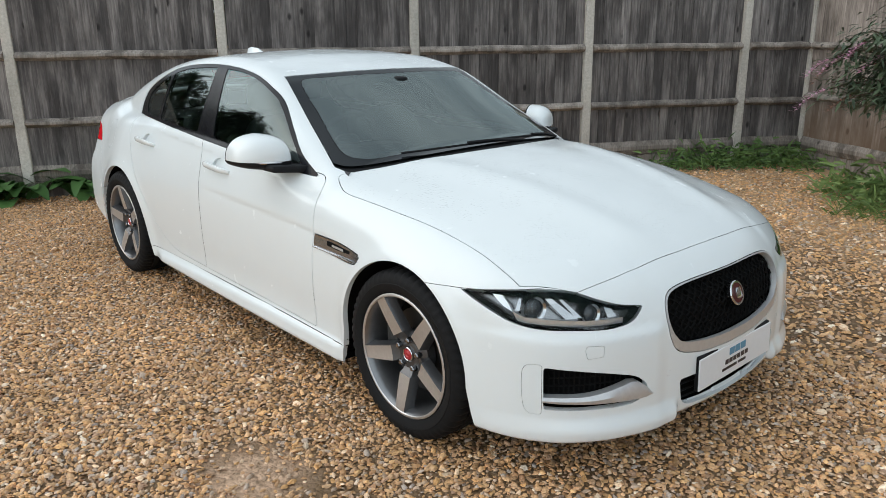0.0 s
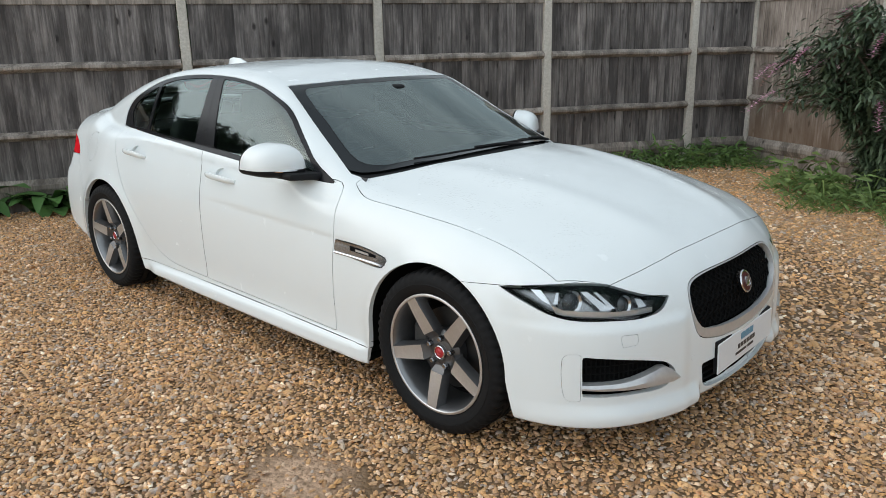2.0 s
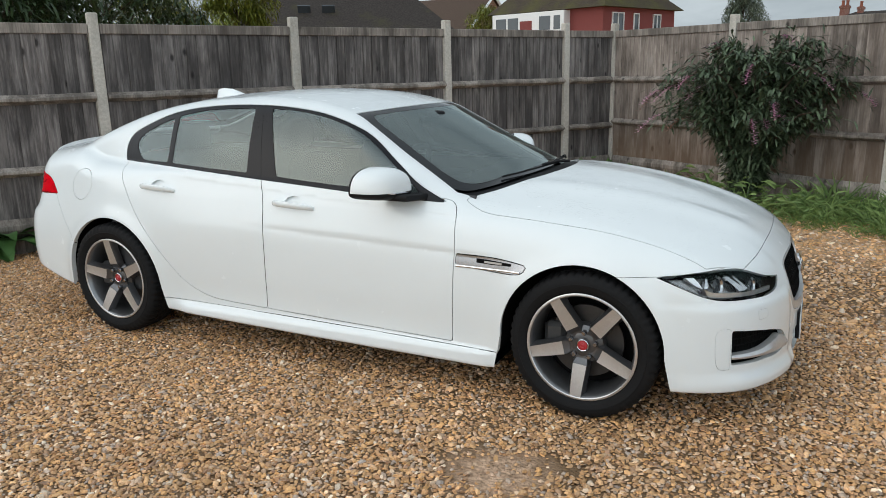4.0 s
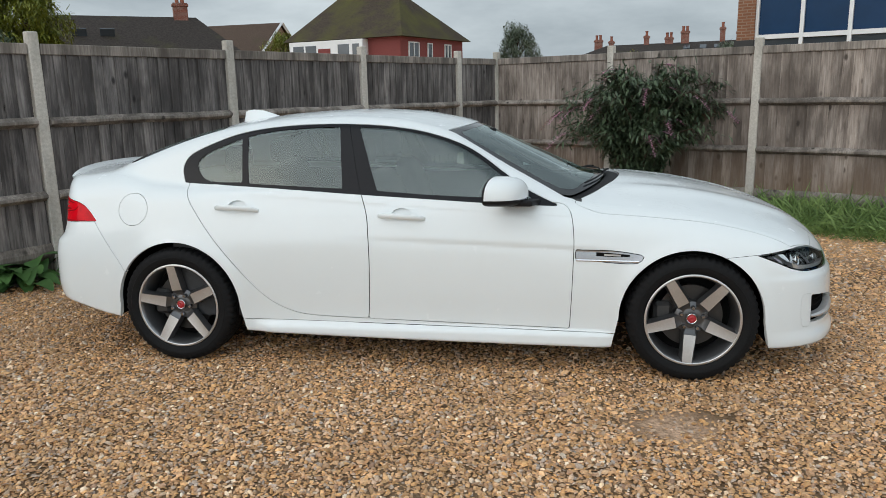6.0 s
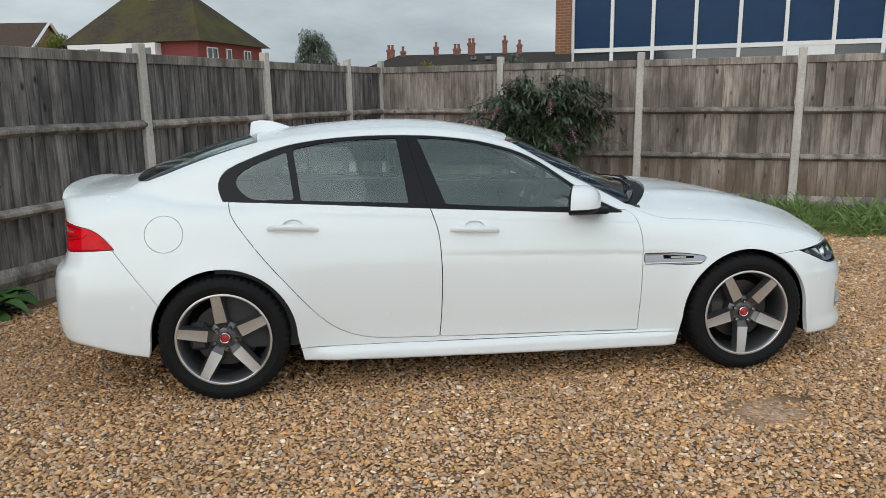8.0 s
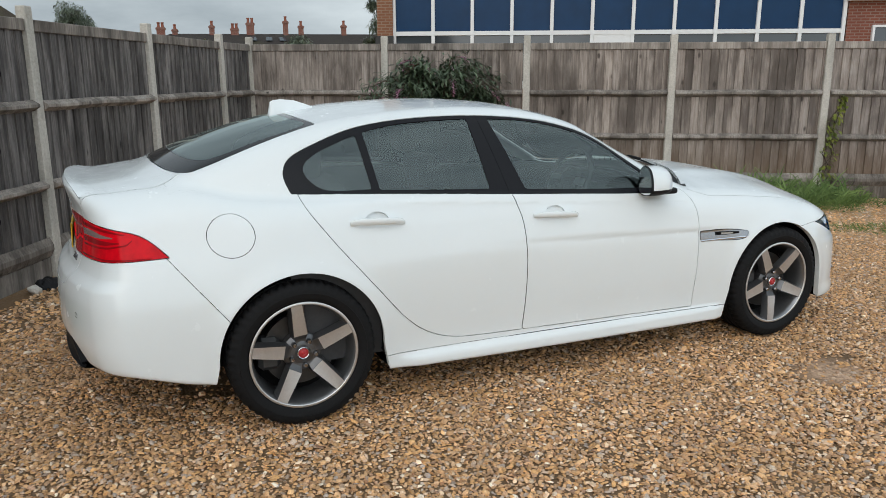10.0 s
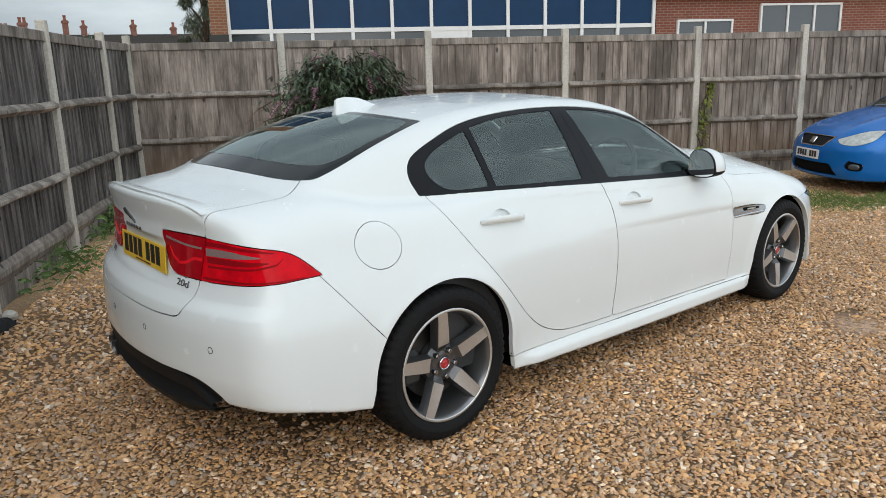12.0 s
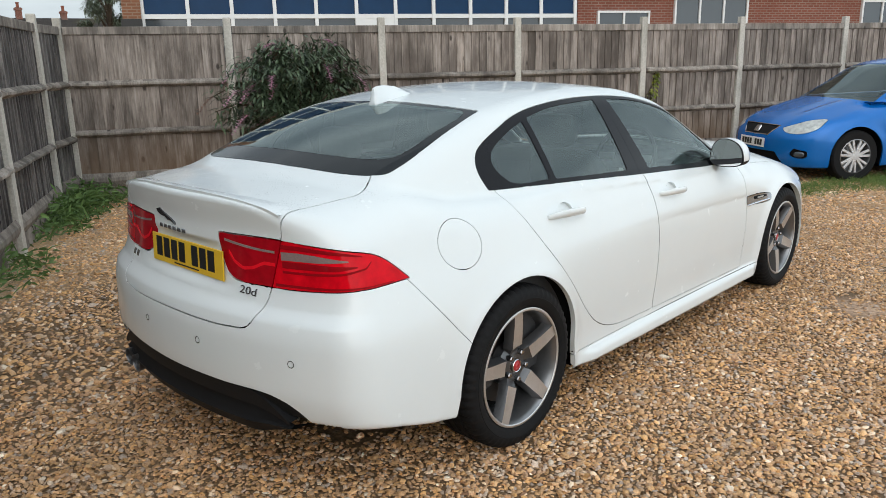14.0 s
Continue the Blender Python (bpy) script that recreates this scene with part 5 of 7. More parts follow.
def build_plates():
    # front: a white display board on a black carrier
    base = Vector((2.252, 0.0, 0.333))
    m = frame_at(base, Vector((1, 0, 0.04)).normalized(), Vector((0, 1, 0)))
    bm = bmesh.new()
    box(bm, -0.262, 0.262, -0.064, 0.066, -0.012, 0.006, 0.003)
    carrier = part("plate_carrier", bm, M_BLACK, CAR, "black plate carrier", True, m)
    front = plate("front_plate", pose(0, -0.002, 0.005), 0.534, 0.122, M_WHITE, carrier, "white display plate with blue and black marks")
    for i in range(3):
        bar(front, -0.058 + 0.042 * i, -0.022 + 0.042 * i, 0.018, 0.045, M_BLUEINK)
    for i in range(6):
        bar(front, -0.085 + 0.029 * i, -0.063 + 0.029 * i, -0.012, 0.006, M_INK)
    bar(front, -0.105, 0.0, -0.034, -0.024, M_INK)
    bar(front, 0.012, 0.068, -0.034, -0.024, M_INK)
    # rear: a yellow registration plate
    m = frame_at(Vector((-2.302, -0.012, 0.824)), Vector((-1, 0, 0.05)).normalized(), Vector((0, -1, 0)))
    rear = plate("rear_plate", m, 0.52, 0.112, M_YELLOW, CAR, "yellow registration plate with black marks")
    x = -0.225
    for i, wd in enumerate((0.05, 0.05, 0.05, 0.05, 0.0, 0.05, 0.05, 0.05)):
        if wd:
            bar(rear, x, x + wd - 0.006, -0.032, 0.045, M_INK)
            x += 0.058
        else:
            x += 0.035
    bar(rear, -0.09, 0.09, -0.046, -0.041, M_INK)
    # chrome marks on the boot lid
    p, n = rear_pt(0.115, 0.955)
    m = frame_at(p + n * 0.003, n, Vector((0, -1, 0)))
    bm = bmesh.new()
    outline = ((-0.10, 0.030), (-0.06, 0.040), (-0.02, 0.022), (0.04, 0.004), (0.09, -0.014), (0.10, -0.026), (0.06, -0.012), (0.02, -0.010), (-0.01, 0.002), (-0.05, 0.004), (-0.085, 0.014))
    vs = [bm.verts.new((0.72 * a, 0.8 * b, 0.004)) for a, b in outline]
    vb = [bm.verts.new((0.72 * a, 0.8 * b, -0.006)) for a, b in outline]
    bm.faces.new(vs)
    for i in range(len(vs)):
        j = (i + 1) % len(vs)
        bm.faces.new((vs[i], vb[i], vb[j], vs[j]))
    part("emblem", bm, plain("dark_chrome", (0.18, 0.18, 0.19), 0.2, 1.0), CAR, "dark chrome emblem", False, m)
    for i in range(6):
        p, n = rear_pt(0.17 - 0.036 * i, 0.916)
        bm = bmesh.new()
        box(bm, -0.013, 0.013, -0.008, 0.008, -0.004, 0.003, 0.002)
        part("mark", bm, M_CHROME, CAR, "", False, frame_at(p, n, Vector((0, -1, 0))))
    p, n = rear_pt(-0.40, 0.757)
    letters("20d", 0.038, M_VENT, CAR, frame_at(p + n * 0.002, n, Vector((0, -1, 0))) @ Matrix.Diagonal((1.5, 1.0, 1.0, 1.0)), 0.002)
    for i in range(2):
        bm = bmesh.new()
        box(bm, -0.014, 0.014, -0.013, 0.013, -0.003, 0.003, 0.002)
        q, nn = rear_pt(0.48 - 0.045 * i, 0.757)
        part("mark", bm, M_CHROME, CAR, "", False, frame_at(q, nn, Vector((0, -1, 0))))
    # inner lamps: the glowing outline of the running light, unlit
    for sgn, key in ((-1, "boot_R"), (1, "boot_L")):
        bm = bmesh.new()
        pts, wid, dep = [], [], []
        for t in np.linspace(0, 5, 22):
            s = float(np.interp(t, range(6), (-1.74, -1.80, -1.86, -1.92, -1.97, -2.0)))
            z = float(np.interp(t, range(6), (0.862, 0.862, 0.840, 0.832, 0.850, 0.88)))
            p, n = tail_pt(s, z, sgn)
            pts.append(p + n * 0.0022)
            wid.append(Vector((0, 0, 0.006)))
            dep.append(-n * 0.003)
        ribbon(bm, pts, wid, dep)
        part("light_guide", bm, plain("bright_red_guide", (0.88, 0.008, 0.02), 0.15, 0, 0.2), KIDS[key], "", False)
        bm = bmesh.new()
        pts, wid, dep = [], [], []
        for t in np.linspace(0, 1, 14):
            s, z = -1.74 - 0.28 * t, 0.905 + 0.017 * t * t
            p, n = tail_pt(s, z, sgn)
            pts.append(p + n * 0.0022)
            wid.append(Vector((0, 0, 0.004)))
            dep.append(-n * 0.003)
        ribbon(bm, pts, wid, dep)
        part("clear_line", bm, M_STRIP, KIDS[key], "", False)
    for sgn, key in ((-1, "tail_R"), (1, "tail_L")):
        for name, run, mat in (("clear_strip", ((-1.705, 0.895, 0.014), (-1.62, 0.897, 0.014), (-1.53, 0.896, 0.012), (-1.45, 0.893, 0.007), (-1.38, 0.890, 0.002)), M_STRIP),
                               ("shade", ((-1.70, 0.866, 0.011), (-1.6, 0.868, 0.011), (-1.5, 0.868, 0.010), (-1.42, 0.868, 0.008), (-1.34, 0.870, 0.002)), M_REDDARK),
                               ("dark_band", ((-1.705, 0.926, 0.007), (-1.6, 0.926, 0.007), (-1.5, 0.921, 0.006), (-1.4, 0.913, 0.005), (-1.32, 0.902, 0.002)), M_REDDARK),
                               ("red_bar", ((-1.70, 0.842, 0.004), (-1.55, 0.845, 0.004), (-1.40, 0.850, 0.004), (-1.30, 0.862, 0.003), (-1.28, 0.880, 0.002)), M_REDDARK),
                               ("lower_edge", ((-1.74, 0.796, 0.004), (-1.55, 0.799, 0.004), (-1.35, 0.803, 0.003), (-1.18, 0.806, 0.002)), M_REDDARK)):
            bm = bmesh.new()
            pts, wid, dep = [], [], []
            k = np.linspace(0, len(run) - 1, 20)
            for s, z, w in zip(*(np.interp(k, range(len(run)), [r[j] for r in run]) for j in range(3))):
                p, n = tail_pt(s, z, sgn)
                pts.append(p + n * 0.0022)
                wid.append(Vector((0, 0, w)))
                dep.append(-n * 0.006)
            ribbon(bm, pts, wid, dep)
            part(name, bm, mat, KIDS[key], "", False)


def superbox(bm, cx, cy, cz, ax, ay, az, e=0.5, nu=28, nv=14, shape=None):
    """A rounded block (a superellipsoid), optionally bent by shape(v)."""
    sp = lambda v, k: math.copysign(abs(v) ** k, v)
    rows = []
    for j in range(nv + 1):
        b = math.pi * (j / nv - 0.5)
        row = []
        for i in range(nu):
            a = math.tau * i / nu
            p = Vector((ax * sp(math.cos(b), e) * sp(math.cos(a), e), ay * sp(math.cos(b), e) * sp(math.sin(a), e), az * sp(math.sin(b), e)))
            if shape:
                p = shape(p)
            row.append(bm.verts.new((cx + p.x, cy + p.y, cz + p.z)))
        rows.append(row)
    for a, b in zip(rows, rows[1:]):
        for i in range(nu):
            bm.faces.new((a[i], a[(i + 1) % nu], b[(i + 1) % nu], b[i]))
    bmesh.ops.remove_doubles(bm, verts=bm.verts, dist=1e-5)


def build_mirrors():
    for sgn, key in ((-1, "fd_R"), (1, "fd_L")):
        door = KIDS[key]
        base = put("door_mirror", None, door, pose(0, 0, 0), "white door mirror on a black arm")
        base.empty_display_size = 0.05
        c = Vector((0.420, sgn * 0.930, 0.962))
        back = Vector((-1, -0.42 * sgn, 0)).normalized()

        def shell(p, sgn=sgn):
            # a dome over a shallow foot, swept back and lower outboard
            out = p.y * sgn
            return Vector((p.x - 0.42 * out, p.y * (1 - 0.9 * max(0, p.z)), (p.z if p.z > 0 else 0.40 * p.z) * (1 - 1.5 * max(0, out)) + 0.04 * out))

        def piece(name, mat, grow, cuts, label=""):
            """The shell, scaled about its middle, kept in front of or behind some planes."""
            bm = bmesh.new()
            superbox(bm, 0, 0, 0, 0.135, 0.115, 0.112, 0.66, 44, 26, shell)
            for v in bm.verts:
                v.co = c + Vector((v.co.x * grow, v.co.y * grow, v.co.z * grow + 0.012 * (1 - grow) * 5))
            for co, no in cuts:
                bmesh.ops.bisect_plane(bm, geom=bm.verts[:] + bm.edges[:] + bm.faces[:], plane_co=co, plane_no=no, clear_outer=True)
                rim = [e for e in bm.edges if e.is_boundary]
                if rim:
                    bmesh.ops.holes_fill(bm, edges=rim)
            return part(name, bm, mat, base, label)
        rear = c + back * 0.014
        piece("cap", M_PAINT, 1.0, ((c, Vector((0, 0, -1))), (rear, back)))
        piece("foot", M_BLACK, 0.985, ((c + Vector((0, 0, 0.001)), Vector((0, 0, 1))), (rear, back)))
        piece("bezel", M_BLACK, 0.985, ((rear + back * 0.010, back), (rear - back * 0.004, -back)))
        piece("mirror_glass", M_MIRROR, 0.93, ((rear + back * 0.012, back), (rear + back * 0.004, -back)))
        bm = bmesh.new()
        pts = []
        for i in range(15):
            a = math.pi * (0.12 + 0.74 * i / 14)
            out = -0.114 * math.cos(a)
            pts.append(c + Vector((0.134 * math.sin(a) ** 0.8 + 0.42 * 0.114 * math.cos(a), sgn * out, 0.04 * out - 0.004)))
        tube(bm, pts, 0.0052, 6)
        part("indicator", bm, M_CHROME, base, "thin clear indicator strip")
        bm = bmesh.new()
        box(bm, 0.455, 0.60, -0.035, 0.17, -0.018, 0.014, 0.012, None, 2)
        for v in bm.verts:
            v.co = Vector((v.co.x + 0.3 * max(0, v.co.y), sgn * (0.915 - v.co.y), v.co.z + 0.938 - 0.08 * max(0, v.co.y)))
        part("arm", bm, M_BLACK, base)


def build_handles():
    for sgn, rk, fk in ((-1, "rd_R", "fd_R"), (1, "rd_L", "fd_L")):
        for key, xc, z in ((rk, -1.046, 0.882), (fk, -0.106, 0.846)):
            bm = bmesh.new()
            rows = []
            L = 0.130
            for i in range(17):
                t = -1 + 2 * i / 16
                p, n = side_pt(xc + t * L, z - 0.006 * t, sgn)
                lift = 0.034 * (1 - abs(t) ** 5)
                hh = 0.0165 * (1 - 0.40 * abs(t) ** 4)
                c = p + n * lift
                u = Vector((0, 0, 1))
                ring = []
                for k in range(10):
                    a = math.tau * k / 10
                    ring.append(bm.verts.new(c + u * hh * math.cos(a) + n * 0.012 * math.sin(a) * (1 - 0.4 * abs(t) ** 6)))
                rows.append(ring)
            for a, b in zip(rows, rows[1:]):
                for k in range(10):
                    bm.faces.new((a[k], a[(k + 1) % 10], b[(k + 1) % 10], b[k]))
            bm.faces.new(rows[0])
            bm.faces.new(rows[-1][::-1])
            part("handle", bm, M_PAINT, KIDS[key], "white door handle")


def build_trims():
    # roof fin
    bm = bmesh.new()
    rows = []
    for x, w, h in ((-1.335, 0.026, 0.020), (-1.325, 0.030, 0.066), (-1.31, 0.031, 0.072), (-1.27, 0.034, 0.070), (-1.20, 0.036, 0.052), (-1.14, 0.030, 0.024), (-1.10, 0.016, 0.004)):
        p, n = top_pt(x, 0.0)
        rows.append([bm.verts.new((x, -w, p.z - 0.008)), bm.verts.new((x, -w * 0.5, p.z + h * 0.6)), bm.verts.new((x, -w * 0.16, p.z + h)), bm.verts.new((x, w * 0.16, p.z + h)), bm.verts.new((x, w * 0.5, p.z + h * 0.6)), bm.verts.new((x, w, p.z - 0.008))])
    for a, b in zip(rows, rows[1:]):
        for k in range(5):
            bm.faces.new((a[k], a[k + 1], b[k + 1], b[k]))
    bm.faces.new(rows[0])
    bm.faces.new(rows[-1])
    part("roof_fin", bm, M_PAINT, CAR, "white shark fin aerial")
    # wipers, lying along the foot of the screen
    for y0, y1 in ((-0.46, 0.14), (0.06, 0.58)):
        bm = bmesh.new()
        pts = []
        for i in range(9):
            y = y0 + (y1 - y0) * i / 8
            p, n = top_pt(1.085 - 0.50 * y * y - 0.075 - 0.035 * (1 - i / 8), y)
            pts.append(p + n * 0.010)
        tube(bm, pts, 0.005, 5)
        tube(bm, [pts[8] + Vector((0.03, 0.01, -0.006)), pts[6] + Vector((0.012, 0, 0.008)), pts[4] + Vector((0, 0, 0.008))], 0.007, 6)
        part("wiper", bm, M_BLACK, CAR)
    # wing vents: black slot and bright bar in each
    for sgn in (-1, 1):
        bm = bmesh.new()
        pts, wid, dep = [], [], []
        for i in range(7):
            x = 0.925 + 0.028 * i
            p, n = side_pt(x, 0.6675 - 0.004 * (i / 6), sgn)
            pts.append(p + n * 0.0035)
            wid.append(Vector((0, 0, 0.0105 - 0.0012 * max(0, i - 2))))
            dep.append(-n * 0.004)
        ribbon(bm, pts, wid, dep)
        slot = part("vent_slot", bm, M_DARK, CAR, "black slot of the wing vent", False)
        bm = bmesh.new()
        pts, wid, dep = [], [], []
        for i in range(4):
            x = 0.965 + 0.028 * i
            p, n = side_pt(x, 0.666 - 0.002 * i / 3, sgn)
            pts.append(p + n * 0.0055)
            wid.append(Vector((0, 0, 0.0045)))
            dep.append(-n * 0.004)
        ribbon(bm, pts, wid, dep)
        part("vent_bar", bm, M_SATIN, slot, "", False)
        bm = bmesh.new()
        tube(bm, [side_pt(x, 0.636 + 0.0 * x, sgn)[0] + side_pt(x, 0.636, sgn)[1] * 0.003 for x in (0.822, 0.9, 1.0, 1.08, 1.138)], 0.0055, 6)
        part("vent_lower_edge", bm, M_CHROME, CAR, "", True)
    # twin exhaust on the left of the rear
    for y in (0.45, 0.545):
        bm = bmesh.new()
        spin(bm, [(0.036, -0.16), (0.038, 0.0), (0.040, 0.004), (0.036, 0.006), (0.034, 0.0), (0.033, -0.15), (0.0, -0.15)], 32, "z")
        part("exhaust_pipe", bm, M_GREY, CAR, "", True, frame_at(Vector((-2.345 + 0.15 * (y - 0.45), y, 0.275)), Vector((-1, 0.05, -0.08)).normalized(), Vector((0, 1, 0))))
    # black lower panel of the rear bumper, tucked in under the white one
    bm = bmesh.new()
    rows = []
    for i in range(41):
        y = -0.61 + 1.22 * i / 40
        e = max(0, abs(y) - 0.44) / 0.17
        ztop, zbot = 0.425 - 0.09 * e ** 1.5, 0.245 + 0.055 * e
        p, n = rear_pt(y, 0.44)
        rows.append([bm.verts.new((p.x + dx, y, zbot + (ztop - zbot) * t)) for dx, t in ((0.10, 0.0), (0.035, 0.06), (0.012, 0.30), (0.022, 0.36), (0.030, 0.62), (0.012, 0.68), (0.008, 1.0), (0.05, 1.06))])
    for a, b in zip(rows, rows[1:]):
        for k in range(7):
            bm.faces.new((a[k], a[k + 1], b[k + 1], b[k]))
    part("rear_diffuser", bm, M_BLACK, CAR, "black plastic lower rear panel")
    # a slim spoiler lip along the edge of the boot lid
    bm = bmesh.new()
    rows = []
    for i in range(45):
        y = -0.55 + 1.10 * i / 44
        edge = -2.312 + 0.20 * y * y + 0.12 * y ** 6
        fade = min(1.0, (0.55 - abs(y)) / 0.16)
        lift = 0.0105 * fade
        row = []
        for dx, up in ((0.085, -0.0015), (0.050, 0.35 * lift), (0.012, lift), (-0.006, 0.85 * lift), (-0.004, -0.010), (0.02, -0.016)):
            p, n = top_pt(max(edge + 0.012, edge + dx), y)
            row.append(bm.verts.new((edge + dx, y, p.z + up)))
        rows.append(row)
    for a, b in zip(rows, rows[1:]):
        for k in range(5):
            bm.faces.new((a[k], a[k + 1], b[k + 1], b[k]))
    part("boot_spoiler", bm, M_PAINT, CAR, "slim white spoiler lip")
    # parking sensors, front tow cover
    for y, z in ((-0.64, 0.555), (-0.19, 0.555), (0.19, 0.555), (0.64, 0.555)):
        p, n = rear_pt(y, z)
        bm = bmesh.new()
        spin(bm, [(0.0, 0.001), (0.0095, 0.001), (0.0105, -0.001), (0.0125, -0.001), (0.013, -0.004)], 20, "z")
        sensor = part("parking_sensor", bm, M_PAINT, CAR, "", True, frame_at(p, n, Vector((0, 1, 0))))
        bm = bmesh.new()
        spin(bm, [(0.0105, 0.0004), (0.0118, 0.0016), (0.0132, 0.0004)], 20, "z")
        part("sensor_ring", bm, M_BLACK, sensor)
    for y in (-0.40, 0.40):
        p, n = front_pt(y, 0.375)
        bm = bmesh.new()
        spin(bm, [(0.0, 0.001), (0.0095, 0.001), (0.0125, -0.002)], 20, "z")
        part("parking_sensor", bm, M_PAINT, CAR, "", True, frame_at(p, n, Vector((0, 1, 0))))
    # a dark floor to the car, so that nothing shines through underneath
    bm = bmesh.new()
    box(bm, -1.75, 1.95, -0.62, 0.62, 0.22, 0.26, 0.01)
    box(bm, -0.98, 0.98, -0.86, 0.86, 0.19, 0.23, 0.01)
    part("floor_pan", bm, M_DARK, CAR)


def seat(x, y, rear=False):
    s = put("seat", None, CAR, pose(x, y, 0.33), "dark leather seat with headrest")
    s.empty_display_size = 0.1
    lean = 0.30 if not rear else 0.36
    bm = bmesh.new()
    superbox(bm, 0.10, 0, 0.12, 0.27, 0.25, 0.09, 0.45)
    part("cushion", bm, M_CLOTH, s)
    bm = bmesh.new()
    superbox(bm, 0, 0, 0.30, 0.075, 0.24, 0.31, 0.5)
    for v in bm.verts:
        v.co = Vector((v.co.x - lean * v.co.z - 0.10, v.co.y * (1.0 - 0.25 * max(0, v.co.z - 0.35)), v.co.z + 0.12))
    part("backrest", bm, M_CLOTH, s)
    bm = bmesh.new()
    superbox(bm, -0.385, 0, 0.83 if not rear else 0.79, 0.055, 0.13, 0.085, 0.55)
    part("headrest", bm, M_CLOTH, s)
    return s


def build_cabin():
    for x, y in ((-0.05, -0.37), (-0.05, 0.37)):
        seat(x, y)
    for x, y in ((-0.85, -0.36), (-0.85, 0.36)):
        seat(x, y, True)
    bm = bmesh.new()
    vs = []
    for x, z in ((0.98, 0.90), (0.70, 0.955), (0.52, 0.94), (0.44, 0.86), (0.46, 0.60)):
        vs.append((x, z))
    rows = [[bm.verts.new((x - 0.10 * (y / 0.7) ** 2, y, z - 0.02 * (y / 0.7) ** 2)) for x, z in vs] for y in np.linspace(-0.72, 0.72, 13)]
    for a, b in zip(rows, rows[1:]):
        for k in range(len(vs) - 1):
            bm.faces.new((a[k], a[k + 1], b[k + 1], b[k]))
    part("dashboard", bm, M_BLACK, CAR)
    bm = bmesh.new()
    superbox(bm, 0.52, -0.37, 0.955, 0.10, 0.19, 0.035, 0.6)
    part("instrument_hood", bm, M_BLACK, CAR)
    w = put("steering_wheel", None, CAR, pose(0.30, -0.37, 0.945, 0, -66, 0))
    w.empty_display_size = 0.1
    bm = bmesh.new()
    tube(bm, [(0.185 * math.cos(a), 0.185 * math.sin(a), 0) for a in np.linspace(0, math.tau, 40, endpoint=False)], 0.016, 8, True)
    part("rim", bm, M_CLOTH, w)
    bm = bmesh.new()
    superbox(bm, 0, 0, -0.01, 0.075, 0.075, 0.03, 0.6)
    part("boss", bm, M_BLACK, w)
    for a in (0, math.pi / 2, math.pi * 1.5):
        bm = bmesh.new()
        box(bm, 0.05, 0.18, -0.02, 0.02, -0.012, 0.008, 0.006, Matrix.Rotation(a + math.pi, 4, "Z"))
        part("spoke", bm, M_SATIN, w)
    # door cards, parcel shelf, headlining and mirror
    for sgn in (-1, 1):
        bm = bmesh.new()
        rows = []
        for x in np.linspace(-1.45, 0.85, 24):
            ring = []
            for z in (0.26, 0.5, 0.7, 0.85, 0.93 if x > -0.3 else 0.96):
                yy = float(side_width(np.array([x]), np.array([z]))[0]) - 0.075 - (0.03 if z > 0.9 else 0)
                ring.append(bm.verts.new((x, sgn * yy, z)))
            rows.append(ring)
        for a, b in zip(rows, rows[1:]):
            for k in range(4):
                bm.faces.new((a[k], a[k + 1], b[k + 1], b[k]))
        part("door_card", bm, M_CLOTH, CAR)
    bm = bmesh.new()
    box(bm, -1.86, -1.25, -0.60, 0.60, 0.97, 0.99, 0.006)
    box(bm, -1.40, -1.25, -0.70, 0.70, 0.3, 0.98, 0.01)
    part("parcel_shelf", bm, M_CLOTH, CAR)
    bm = bmesh.new()
    rows = []
    for x in np.linspace(-1.22, 0.16, 16):
        rows.append([bm.verts.new((x, y, float(ROOF(np.array([x + (0.28 if x > 0 else 0) * y * y]))[0]) - 0.10 * y * y - 0.035)) for y in np.linspace(-0.54, 0.54, 9)])
    for a, b in zip(rows, rows[1:]):
        for k in range(8):
            bm.faces.new((a[k], a[k + 1], b[k + 1], b[k]))
    part("headlining", bm, M_LINING, CAR)
    bm = bmesh.new()
    superbox(bm, 0.24, 0.0, 1.215, 0.018, 0.115, 0.032, 0.6)
    superbox(bm, 0.28, 0.0, 1.255, 0.05, 0.045, 0.022, 0.6)
    part("rear_view_mirror", bm, M_BLACK, CAR)


build_headlamps()
build_grille()
build_plates()
build_mirrors()
build_handles()
build_trims()
build_cabin()


# ---- plants ----
def leaf_shape(bm, base, along, up, length, width, droop=0.3, seg=3):
    """One leaf: a folded blade that bends down towards its tip."""
    side = along.cross(up)
    if side.length < 1e-4:
        side = Vector((1, 0, 0))
    side.normalize()
    rows = []
    p = base.copy()
    d = along.normalized()
    for i in range(seg + 1):
        t = i / seg
        w = width * 0.5 * math.sin(math.pi * min(0.97, 0.12 + 0.86 * t)) ** 0.8
        rows.append((bm.verts.new(p - side * w + up * w * 0.25), bm.verts.new(p), bm.verts.new(p + side * w + up * w * 0.25)))
        d = (d - Vector((0, 0, droop / seg))).normalized()
        p = p + d * length / seg
    for a, b in zip(rows, rows[1:]):
        bm.faces.new((a[0], a[1], b[1], b[0]))
        bm.faces.new((a[1], a[2], b[2], b[1]))


